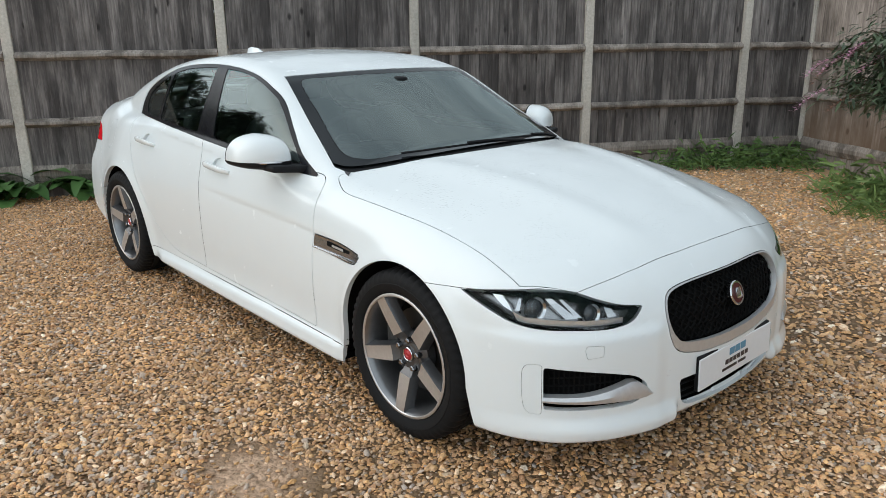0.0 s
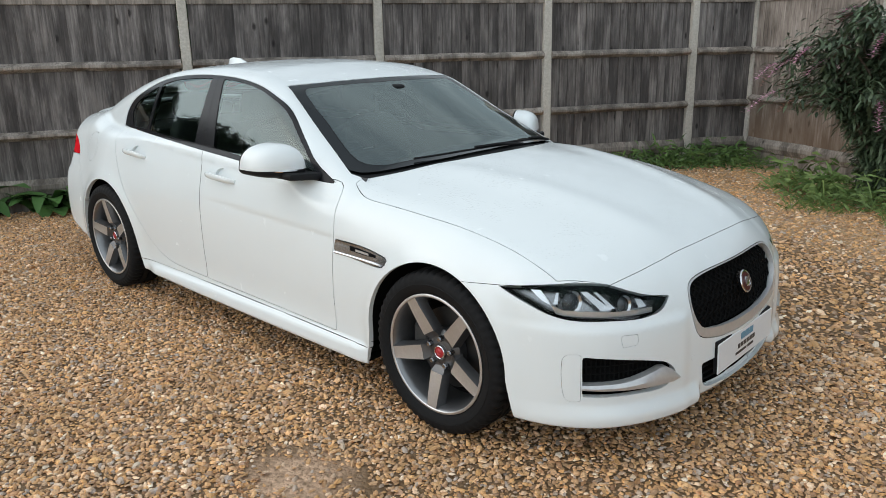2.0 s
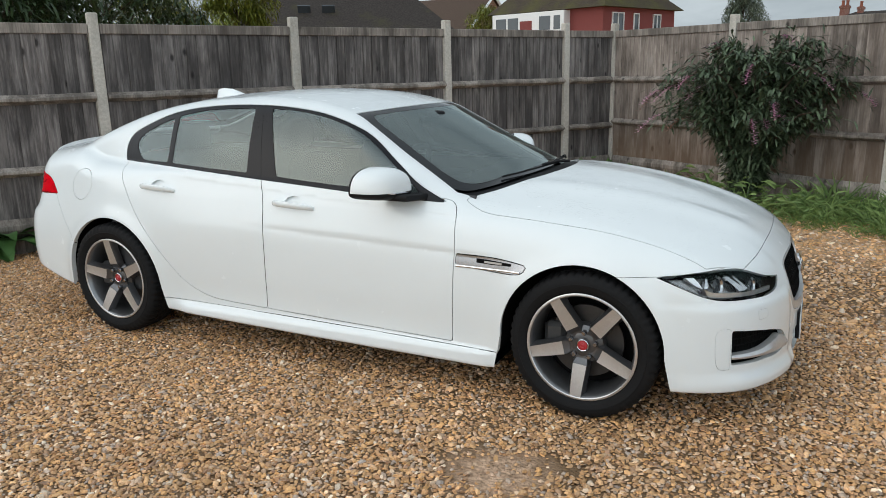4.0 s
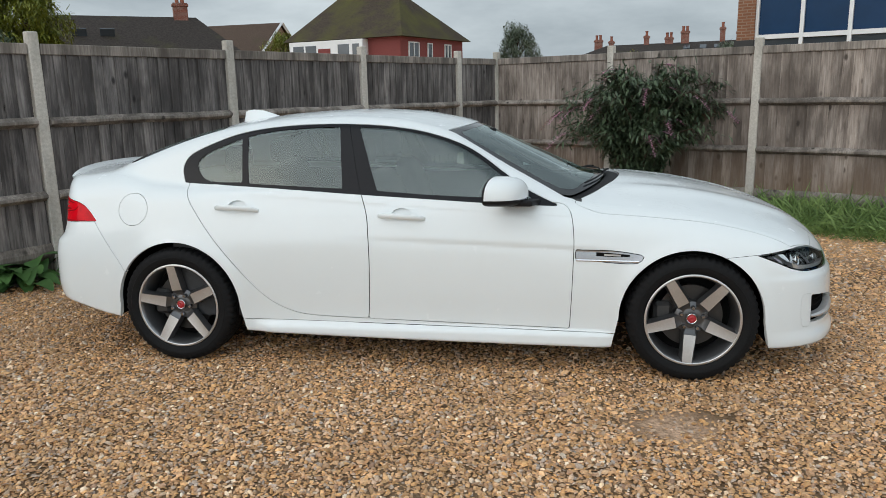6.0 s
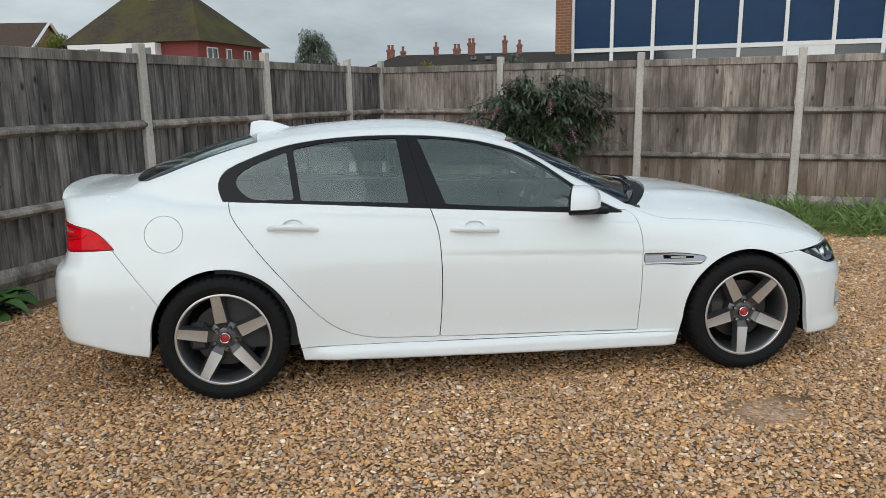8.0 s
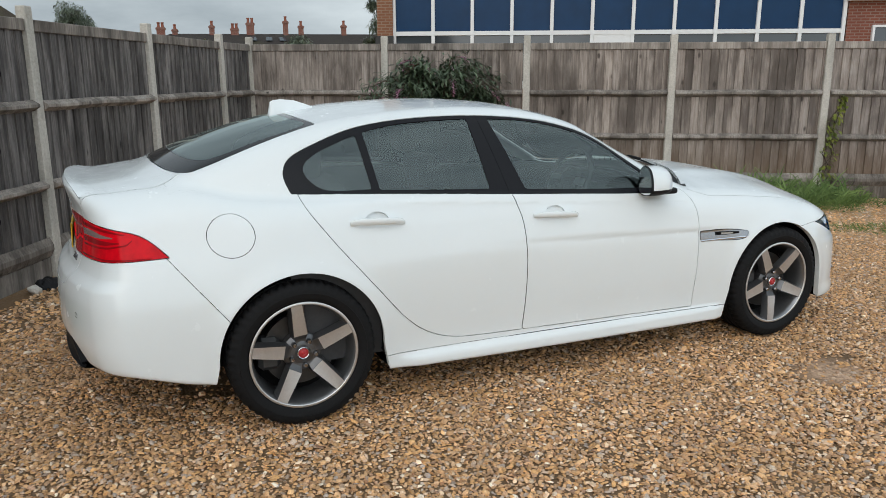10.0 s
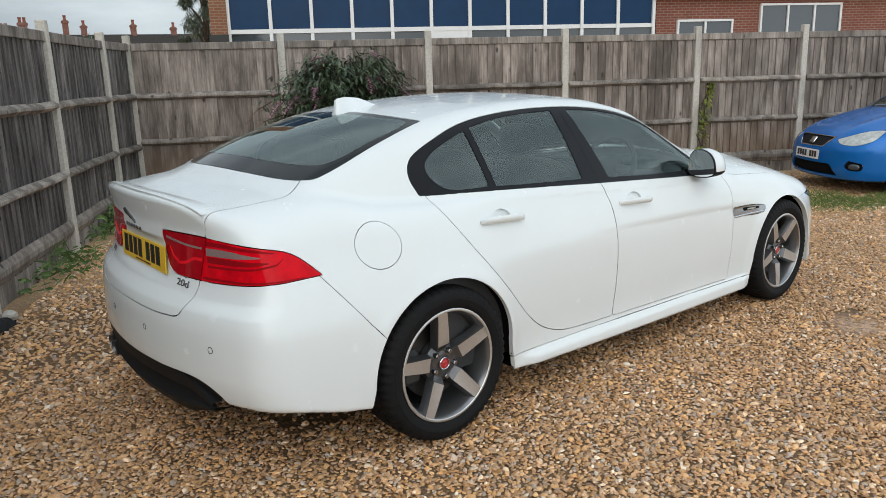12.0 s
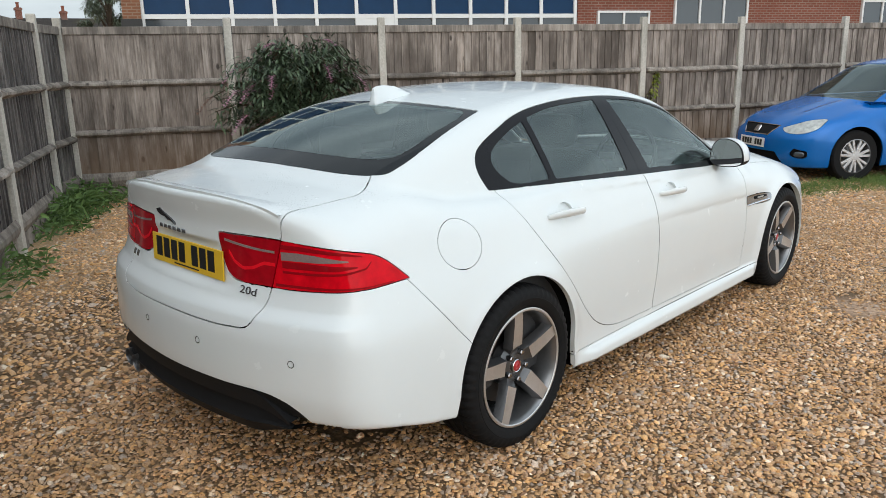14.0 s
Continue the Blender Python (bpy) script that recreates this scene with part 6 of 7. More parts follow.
def mat_leaf(name, dark, lite, trans=0.25):
    mat, nt, bsdf = shader(name, lite, 0.5, 0.0, 0.4)
    geo = nt.nodes.new("ShaderNodeNewGeometry")
    n = noise_tex(nt, coords(nt), 9.0, 4.0)
    c = ramp_node(nt, geo.outputs["Random Per Island"], ((0.0, dark), (0.6, lite), (1.0, tuple(min(1, 1.35 * v) for v in lite))))
    nt.links.new(mixed(nt, n, c, dark), bsdf.inputs["Base Color"])
    bsdf.inputs["Transmission Weight"].default_value = 0.0
    bsdf.inputs["Subsurface Weight"].default_value = 0.0
    return mat


M_BUSH = mat_leaf("bush_leaf", (0.030, 0.048, 0.026), (0.135, 0.185, 0.100))
M_HOSTA = mat_leaf("broad_leaf", (0.04, 0.10, 0.025), (0.11, 0.22, 0.06))
M_WEED = mat_leaf("weed_leaf", (0.050, 0.10, 0.025), (0.18, 0.29, 0.085))
M_TALL = mat_leaf("tall_weed_leaf", (0.085, 0.15, 0.04), (0.27, 0.37, 0.12))
M_GRASS = mat_leaf("grass_blade", (0.07, 0.12, 0.025), (0.19, 0.27, 0.07))
M_IVY = mat_leaf("climber_leaf", (0.10, 0.14, 0.02), (0.30, 0.30, 0.05))
M_TREE = mat_leaf("tree_leaf", (0.02, 0.04, 0.014), (0.055, 0.09, 0.03))
M_FARLEAF = mat_leaf("far_leaf", (0.075, 0.098, 0.070), (0.19, 0.225, 0.15))
M_HEDGE = mat_leaf("hedge_leaf", (0.07, 0.10, 0.012), (0.30, 0.30, 0.04))
M_BARK = plain("bark", (0.09, 0.065, 0.045), 0.9, grain=0.4, scale=25, relief=0.01)
M_FLOWER = mat_leaf("faded_bloom", (0.55, 0.24, 0.38), (0.90, 0.58, 0.74))
M_SPENT = mat_leaf("spent_bloom", (0.14, 0.06, 0.04), (0.32, 0.15, 0.09))


def build_buddleia():
    rng = random.Random(5)
    bush = thing("bush", pose(1.65, 4.62, 0), "dark green buddleia bush with faded pink flower spikes", "bush")
    leaves = bmesh.new()
    for k in range(96):
        a = rng.uniform(0, math.tau)
        reach = rng.uniform(0.25, 1.04)
        h = rng.uniform(0.95, 1.85) * (1.05 - 0.25 * reach)
        d = Vector((math.cos(a), math.sin(a) * 0.62, 0))
        pts = []
        for i in range(7):
            t = i / 6
            pts.append(Vector((0, 0, 0.05)) + d * reach * t ** 1.3 + Vector((rng.uniform(-.03, .03), rng.uniform(-.03, .03), h * math.sin(t * math.pi * (0.5 + 0.12 * reach)))))
        stem = bmesh.new()
        tube(stem, pts, [0.014 * (1 - 0.8 * i / 6) + 0.002 for i in range(7)], 5)
        part("stem", stem, M_BARK, bush)
        for i in range(190):
            t = rng.uniform(0.08, 1.0)
            q = t * 6
            j = min(5, int(q))
            p = pts[j].lerp(pts[j + 1], q - j) + Vector((rng.gauss(0, 0.06), rng.gauss(0, 0.05), rng.gauss(0, 0.05)))
            al = Vector((rng.uniform(-1, 1), rng.uniform(-1, 1), rng.uniform(-0.55, 0.65))) + d * 0.6
            leaf_shape(leaves, p, al.normalized(), Vector((0, 0, 1)), rng.uniform(0.065, 0.135), rng.uniform(0.018, 0.034), rng.uniform(0.3, 1.0), 2)
        if k % 2 == 0:
            tip = pts[-1]
            out = (pts[-1] - pts[-2]).normalized()
            fresh = rng.random() < 0.65
            tgt = bmesh.new()
            L = rng.uniform(0.14, 0.26)
            for i in range(34):
                t = i / 34
                r = 0.042 * (1 - 0.75 * t)
                aa = i * 2.4
                c = tip + (out - Vector((0, 0, 0.5 * t))) * L * t
                q = Vector((math.cos(aa), math.sin(aa), 0.3)) * r
                leaf_shape(tgt, c, q.normalized(), Vector((0, 0, 1)), 0.052, 0.042, 0.1, 1)
            part("flower_spike", tgt, M_FLOWER if fresh else M_SPENT, bush, "faded pink flower spike" if fresh else "brown spent flower spike", False)
    part("foliage", leaves, M_BUSH, bush, "", False)


def build_hosta(x, y, seed, size=1.0, up=1.0):
    rng = random.Random(seed)
    bm = bmesh.new()
    for k in range(int(34 * size)):
        a = rng.uniform(0, math.tau)
        d = Vector((math.cos(a), math.sin(a), rng.uniform(0.6, 1.6) * up)).normalized()
        r = rng.uniform(0, 0.16) * size
        leaf_shape(bm, Vector((math.cos(a * 3) * r, math.sin(a * 3) * r, rng.uniform(0.0, 0.12))), d, Vector((0, 0, 1)), rng.uniform(0.22, 0.40) * size, rng.uniform(0.09, 0.15) * size, rng.uniform(1.0, 1.8), 5)
    plant = thing("plant", pose(x, y, 0), "broad-leaved green plant at the foot of the fence", "plant", "plants along the fence")
    part("foliage", bm, M_HOSTA, plant)


def build_weeds(name, spots, mat, label, h0, h1, width, count, seed, cat="weeds"):
    """Tufts of blades and small leaves along a line of (x, y, radius) spots."""
    rng = random.Random(seed)
    bm = bmesh.new()
    for x, y, r in spots:
        leafy = width > 0.03
        for i in range(int(count * r * r / 0.09 * (2.0 if leafy else 1.0))):
            a, q = rng.uniform(0, math.tau), r * math.sqrt(rng.random())
            fall = 1 - 0.6 * (q / r) ** 2
            L = rng.uniform(h0, h1) * fall
            lift, lean = rng.uniform(0, 0.35) * L, 0.45
            if leafy and i % 5:
                # most of a weed is short broad leaves up its stalk
                lift, lean, L = rng.uniform(0.05, 0.95) * L, 1.1, 0.42 * L
            d = Vector((rng.gauss(0, lean), rng.gauss(0, lean), 0.8)).normalized()
            leaf_shape(bm, Vector((x + q * math.cos(a), y + q * math.sin(a), lift)), d, Vector((-d.y, d.x, 0.2)).normalized(), L, rng.uniform(0.5, 1.0) * width * (0.9 if leafy and i % 5 else 0.5 if leafy else 1.0), rng.uniform(0.4, 1.5), 2 if leafy else 3)
    return tagged(part(name, bm, mat, None, "", False), label, cat, kind="stuff")


def line_spots(a, b, n, r, seed, spread=0.1):
    rng = random.Random(seed)
    return [(a[0] + (b[0] - a[0]) * i / (n - 1) + rng.uniform(-spread, spread), a[1] + (b[1] - a[1]) * i / (n - 1) + rng.uniform(-spread, spread), r * rng.uniform(0.7, 1.3)) for i in range(n)]


def build_tree(x, y, height, spread, mat, seed, label, n_leaf=5000, leaf=0.16, trunk=0.16, low=0.3, group=""):
    rng = random.Random(seed)
    tree = thing("tree", pose(x, y, 0), label, "tree", group)
    wood, leaves = bmesh.new(), bmesh.new()
    tube(wood, [(0, 0, -0.05), (0.04, 0.02, height * 0.3), (-0.03, 0.04, height * 0.6), (0, 0, height * 0.9)], [trunk, trunk * 0.75, trunk * 0.45, 0.03], 9)
    clumps = []
    for k in range(26):
        a = k * 2.39996
        t = low + (1 - low) * (k + 0.5) / 26
        r = spread * math.sin(math.pi * (0.22 + 0.72 * (t - low) / (1 - low))) * rng.uniform(0.55, 1.0)
        e = Vector((math.cos(a) * r, math.sin(a) * r, height * t))
        s = Vector((0, 0, height * max(0.15, t - 0.18)))
        tube(wood, [s, s.lerp(e, 0.5) + Vector((0, 0, 0.12)), e], [trunk * 0.35, trunk * 0.2, 0.012], 5)
        clumps.append((e, spread * rng.uniform(0.28, 0.46)))
    for i in range(n_leaf):
        c, r = clumps[rng.randrange(len(clumps))]
        v = Vector((rng.gauss(0, 1), rng.gauss(0, 1), rng.gauss(0, 0.8)))
        v = v.normalized() * r * rng.random() ** 0.4
        d = Vector((rng.uniform(-1, 1), rng.uniform(-1, 1), rng.uniform(-0.7, 0.5))).normalized()
        leaf_shape(leaves, c + v, d, Vector((0, 0, 1)), leaf * rng.uniform(0.6, 1.3), leaf * 0.5, 0.5, 1)
    part("trunk", wood, M_BARK, tree)
    part("crown", leaves, mat, tree, "", False)
    return tree


build_buddleia()
for hx, hy, hs, hz in ((-4.22, -0.28, 1, 1.35), (-4.48, -0.85, 2, 1.35), (-4.02, 0.12, 3, 1.15), (-3.62, 0.62, 4, 1.15), (-3.36, 0.98, 5, 0.95)):
    build_hosta(hx, hy, hs, hz)
build_weeds("weeds", line_spots((-1.2, 4.85), (-0.25, 6.1), 6, 0.34, 11) + line_spots((-0.25, 5.9), (0.12, 5.75), 3, 0.22, 12), M_WEED, "green leafy weeds at the foot of the fence", 0.14, 0.34, 0.045, 60, 21)
build_weeds("weeds", line_spots((1.0, 4.75), (2.4, 4.2), 6, 0.34, 13) + [(1.2, 4.45, 0.3), (0.85, 4.85, 0.2)], M_TALL, "rough green weeds under the bush", 0.18, 0.46, 0.045, 70, 22)
build_weeds("weeds", line_spots((2.6, 4.35), (6.0, 2.35), 16, 0.42, 14, 0.16), M_TALL, "tall green weeds and grass along the fence", 0.16, 0.42, 0.022, 300, 23)
build_weeds("weeds", [(-1.84, 3.42, 0.27), (-1.98, 3.16, 0.20), (-1.72, 3.72, 0.20), (-2.20, 2.92, 0.12), (-1.32, 4.50, 0.12)], M_WEED, "low green weeds beside the dark fence", 0.12, 0.30, 0.04, 60, 24)
build_weeds("weeds", line_spots((-0.9, 5.2), (-0.2, 6.2), 5, 0.30, 19), M_WEED, "leafy weeds in the fence corner", 0.18, 0.40, 0.05, 60, 29)
build_weeds("grass", line_spots((5.0, 0.35), (8.4, -1.3), 16, 0.42, 16, 0.2) + line_spots((4.6, 1.2), (5.6, 0.6), 4, 0.25, 26), M_GRASS, "thin grass growing through the gravel", 0.04, 0.11, 0.008, 270, 25, "grass")
build_weeds("grass", line_spots((2.2, 3.9), (6.2, 1.9), 16, 0.30, 17, 0.15) + [(1.3, 4.1, 0.3)], M_GRASS, "short grass between gravel and weeds", 0.08, 0.2, 0.010, 220, 27, "grass")


def build_climber():
    rng = random.Random(9)
    p0 = CORNER + DIR_B * 7.48
    plant = thing("climbing_plant", pose(p0.x - 0.02, p0.y - 0.10, 0), "yellow-green climbing plant on a fence post", "climbing plant")
    stem, leaf = bmesh.new(), bmesh.new()
    for k in range(3):
        pts = [Vector((rng.uniform(-0.1, 0.1) + 0.02 * i, rng.uniform(-0.04, 0.02), 0.19 * i)) for i in range(8)]
        tube(stem, pts, 0.006, 5)
        for i in range(60):
            q = rng.uniform(0.3, 6.9)
            j = int(q)
            p = pts[j].lerp(pts[j + 1], q - j) + Vector((rng.gauss(0, 0.035), rng.gauss(-0.02, 0.02), 0))
            leaf_shape(leaf, p, Vector((rng.uniform(-1, 1), -0.6, rng.uniform(-0.6, 0.3))).normalized(), Vector((0, 0, 1)), rng.uniform(0.05, 0.08), rng.uniform(0.03, 0.05), 0.6, 2)
    part("stem", stem, M_BARK, plant)
    part("foliage", leaf, M_IVY, plant, "", False)


build_climber()


def build_hole():
    """A dark hole at the foot of the fence, its shade made as a crumpled black patch, with two lumps of broken
    concrete.
    """
    rng = random.Random(12)
    bm = bmesh.new()
    n = 15
    grid = []
    for i in range(n):
        for j in range(n):
            u, v = i / (n - 1) * 2 - 1, j / (n - 1) * 2 - 1
            edge = 1 + 0.25 * noise.noise((u * 1.7, v * 1.7, 4.0))
            x, y = 0.17 * u * edge, 0.11 * v * edge
            h = 0.075 * max(0, 1 - (u * u + v * v)) + 0.05 * abs(noise.noise((x * 16, y * 16, 1.0)))
            grid.append(bm.verts.new((x, y, h - 0.012)))
    for i in range(n - 1):
        for j in range(n - 1):
            if (2 * i / (n - 1) - 1) ** 2 + (2 * j / (n - 1) - 1) ** 2 < 1.15 + rng.uniform(-0.2, 0.2):
                bm.faces.new((grid[i * n + j], grid[i * n + j + 1], grid[(i + 1) * n + j + 1], grid[(i + 1) * n + j]))
    bmesh.ops.delete(bm, geom=[v for v in bm.verts if not v.link_faces], context="VERTS")
    # black patch laid on the gravel in place of the hole's dark inside
    sheet = part("dark_hole", bm, M_BLACK, None, "", False, pose(-2.60, 2.12, 0, 0, 0, 58))
    tagged(sheet, "dark hole by the fence, made as a crumpled black patch", "plastic sheet")
    for x, y, r in ((-2.50, 2.27, 0.055), (-2.68, 1.96, 0.045)):
        bm = bmesh.new()
        bmesh.ops.create_icosphere(bm, subdivisions=2, radius=r)
        for v in bm.verts:
            v.co *= 1 + 0.5 * noise.noise(v.co * 22 + Vector((x * 9, 0, 0)))
            v.co.z *= 0.75
        lump = part("concrete_lump", bm, M_POST, None, "", False, pose(x, y, 0.6 * r))
        tagged(lump, "broken lump of pale concrete on gravel", "concrete lump", "lumps by the fence")


build_hole()


# ---- buildings beyond the fences ----
def mat_brick(name, brick, mortar, scale=1.0):
    mat, nt, bsdf = shader(name, brick, 0.85, 0.0, 0.3)
    tc = nt.nodes.new("ShaderNodeTexCoord")
    b = node(nt, "ShaderNodeTexBrick", Scale=1.0, Mortar_Size=0.012, Color1=(*brick, 1), Color2=(*[0.7 * c for c in brick], 1), Mortar=(*mortar, 1), Brick_Width=0.225, Row_Height=0.075)
    mp = nt.nodes.new("ShaderNodeMapping")
    mp.inputs["Rotation"].default_value = (radians(90), 0, 0)
    nt.links.new(tc.outputs["Object"], mp.inputs["Vector"])
    nt.links.new(mp.outputs["Vector"], b.inputs["Vector"])
    n = noise_tex(nt, tc.outputs["Object"], 1.2, 5.0)
    nt.links.new(mixed(nt, n, b.outputs["Color"], tuple(0.6 * c for c in brick)), bsdf.inputs["Base Color"])
    bump(nt, bsdf, b.outputs["Fac"], 0.5, -0.006)
    return mat


def mat_roof(name, base, moss, amount):
    mat, nt, bsdf = shader(name, base, 0.9, 0.0, 0.2)
    v = coords(nt, world_space=False)
    w = node(nt, "ShaderNodeTexNoise", Scale=9.0, Detail=5.0)
    nt.links.new(v, w.inputs["Vector"])
    big = noise_tex(nt, v, 0.45, 6.0, 0.65)
    c = ramp_node(nt, w.outputs["Fac"], ((0.3, tuple(0.7 * q for q in base)), (0.7, tuple(1.3 * q for q in base))))
    k = ramp_node(nt, big, ((0.62 - 0.4 * amount, (0, 0, 0)), (0.80 - 0.3 * amount, (1, 1, 1))))
    nt.links.new(mixed(nt, k, c, moss), bsdf.inputs["Base Color"])
    bump(nt, bsdf, w.outputs["Fac"], 0.6, 0.03)
    return mat


M_BRICK = mat_brick("red_brick", (0.27, 0.085, 0.055), (0.32, 0.28, 0.24))
M_BROWNBRICK = mat_brick("brown_brick", (0.30, 0.13, 0.07), (0.34, 0.28, 0.22))
M_REDTILE = plain("hung_red_tile", (0.20, 0.045, 0.040), 0.8, grain=0.3, scale=14)
M_MOSSY = mat_roof("mossy_tiles", (0.060, 0.046, 0.034), (0.085, 0.080, 0.026), 0.5)
M_DARKROOF = mat_roof("dark_tiles", (0.045, 0.038, 0.034), (0.06, 0.055, 0.03), 0.2)
M_BROWNROOF = mat_roof("brown_tiles", (0.085, 0.058, 0.044), (0.07, 0.06, 0.035), 0.2)
M_FRAME = plain("white_frame", (0.72, 0.73, 0.73), 0.45, grain=0.05, scale=8)
M_BLUEPANEL = plain("dark_blue_panel", (0.004, 0.034, 0.095), 0.28, 0, 0.22, grain=0.2, scale=2)
M_PANE = plain("window_pane", (0.05, 0.06, 0.07), 0.06, 0.0, 0.8, grain=0.1)
M_TERRA = plain("chimney_pot", (0.26, 0.09, 0.055), 0.9, grain=0.2)


def slab(name, x0, x1, y0, y1, z0, z1, mat, parent, bev=0.0, label=""):
    bm = bmesh.new()
    box(bm, x0, x1, y0, y1, z0, z1, bev)
    return part(name, bm, mat, parent, label, False)


def window_unit(parent, x, z0, w, h, panes=2, y=-0.02):
    """A white window let into a wall whose face is y = 0; the yard lies towards -y."""
    win = put("window", None, parent, pose(x, 0, z0))
    win.empty_display_size = 0.1
    bm = bmesh.new()
    t = 0.06
    box(bm, -w / 2, w / 2, y - 0.05, 0.02, 0, t)
    box(bm, -w / 2, w / 2, y - 0.05, 0.02, h - t, h)
    for i in range(panes + 1):
        c = -w / 2 + (w - t) * i / panes
        box(bm, c, c + t, y - 0.046, 0.02, t, h - t)
    part("window_frame", bm, M_FRAME, win, "", False)
    for i in range(panes):
        c = -w / 2 + (w - t) * i / panes
        slab("pane", c + t, c + (w - t) / panes, y, y + 0.02, t, h - t, M_PANE, win)
    return win


def build_workshop():
    """The long building behind the lighter fence: dark blue panels in white framing, brick beside."""
    m = Matrix(((0.865, 0.502, 0, 5.55), (-0.502, 0.865, 0, 16.13), (0, 0, 1, 0), (0, 0, 0, 1)))
    b = thing("building", m, "brick building with dark blue panels in white frames", "building")
    slab("pier", -0.46, -0.03, -0.12, 6.0, 0, 6.4, M_BROWNBRICK, b)
    slab("pier_foot", -0.50, -0.02, -0.17, 0.3, 2.38, 2.62, plain("dark_flashing", (0.03, 0.03, 0.03), 0.7), b)
    slab("wall", 0, 11.85, 0.10, 6.0, 0, 6.2, M_BROWNBRICK, b)
    slab("parapet", -0.5, 11.9, -0.1, 6.1, 6.2, 6.5, M_FRAME, b)
    pitch = 11.85 / 11
    for i in range(11):
        slab("panel", i * pitch + 0.05, (i + 1) * pitch - 0.04, 0.03, 0.08, 2.74, 4.35, M_BLUEPANEL, b)
        slab("panel", i * pitch + 0.05, (i + 1) * pitch - 0.04, 0.03, 0.08, 4.45, 6.1, M_BLUEPANEL, b)
        if i == 5:
            slab("panel", i * pitch + 0.05, (i + 1) * pitch - 0.04, -0.02, 0.06, 2.2, 2.66, M_FRAME, b)
        else:
            slab("pane", i * pitch + 0.05, (i + 1) * pitch - 0.04, 0.04, 0.07, 1.4, 2.62, M_PANE, b)
    for i in range(12):
        slab("mullion", i * pitch - 0.045, i * pitch + 0.045, -0.04, 0.09, 1.2, 6.2, M_FRAME, b)
    for z0, z1 in ((2.63, 2.74), (4.35, 4.45), (6.1, 6.2), (1.2, 1.4)):
        slab("transom", 0.0, 11.85, -0.03, 0.085, z0, z1, M_FRAME, b)
    wing = thing("building", m @ pose(11.95, 0.0, 0), "low red brick wing with white windows", "building")
    slab("wall", 0.0, 15.0, 0.02, 7.0, 0, 3.45, M_BRICK, wing)
    slab("fascia", -0.1, 15.1, -0.25, 7.1, 3.42, 3.72, M_FRAME, wing)
    slab("flat_roof", -0.1, 15.1, -0.2, 7.1, 3.72, 3.80, M_DARKROOF, wing)
    window_unit(wing, 1.50, 1.9, 1.75, 0.92, 2)
    window_unit(wing, 4.55, 1.9, 2.65, 1.34, 3)
    window_unit(wing, 11.2, 1.9, 1.7, 1.25, 2)


def hip_roof(parent, w, d, z, rise, over, mat, ridge=0.45, name="roof"):
    bm = bmesh.new()
    x0, x1, y0, y1 = -over, w + over, -over, d + over
    b = [bm.verts.new(v) for v in ((x0, y0, z), (x1, y0, z), (x1, y1, z), (x0, y1, z))]
    i0, i1 = w * (0.5 - ridge / 2), w * (0.5 + ridge / 2)
    t = [bm.verts.new((i0, d / 2, z + rise)), bm.verts.new((i1, d / 2, z + rise))]
    bm.faces.new((b[0], b[1], t[1], t[0]))
    bm.faces.new((b[1], b[2], t[1]))
    bm.faces.new((b[2], b[3], t[0], t[1]))
    bm.faces.new((b[3], b[0], t[0]))
    bm.faces.new(b[::-1])
    return part(name, bm, mat, parent, "", False)


def chimney(parent, x, y, z0, z1, w=0.7, d=0.55, pots=2, mat=None):
    c = put("chimney", None, parent, pose(x, y, 0))
    c.empty_display_size = 0.1
    bm = bmesh.new()
    box(bm, -w / 2, w / 2, -d / 2, d / 2, z0, z1)
    box(bm, -w / 2 - 0.06, w / 2 + 0.06, -d / 2 - 0.06, d / 2 + 0.06, z1 - 0.22, z1 - 0.06)
    part("chimney_shaft", bm, mat or M_BRICK, c, "", False)
    for i in range(pots):
        bm = bmesh.new()
        spin(bm, [(0.13, z1 - 0.02), (0.11, z1 + 0.30), (0.14, z1 + 0.34), (0.14, z1 + 0.42), (0.10, z1 + 0.42), (0.0, z1 + 0.30)], 12, "z")
        part("pot", bm, M_TERRA, c, "", True, pose((i - (pots - 1) / 2) * 0.34, 0, 0))


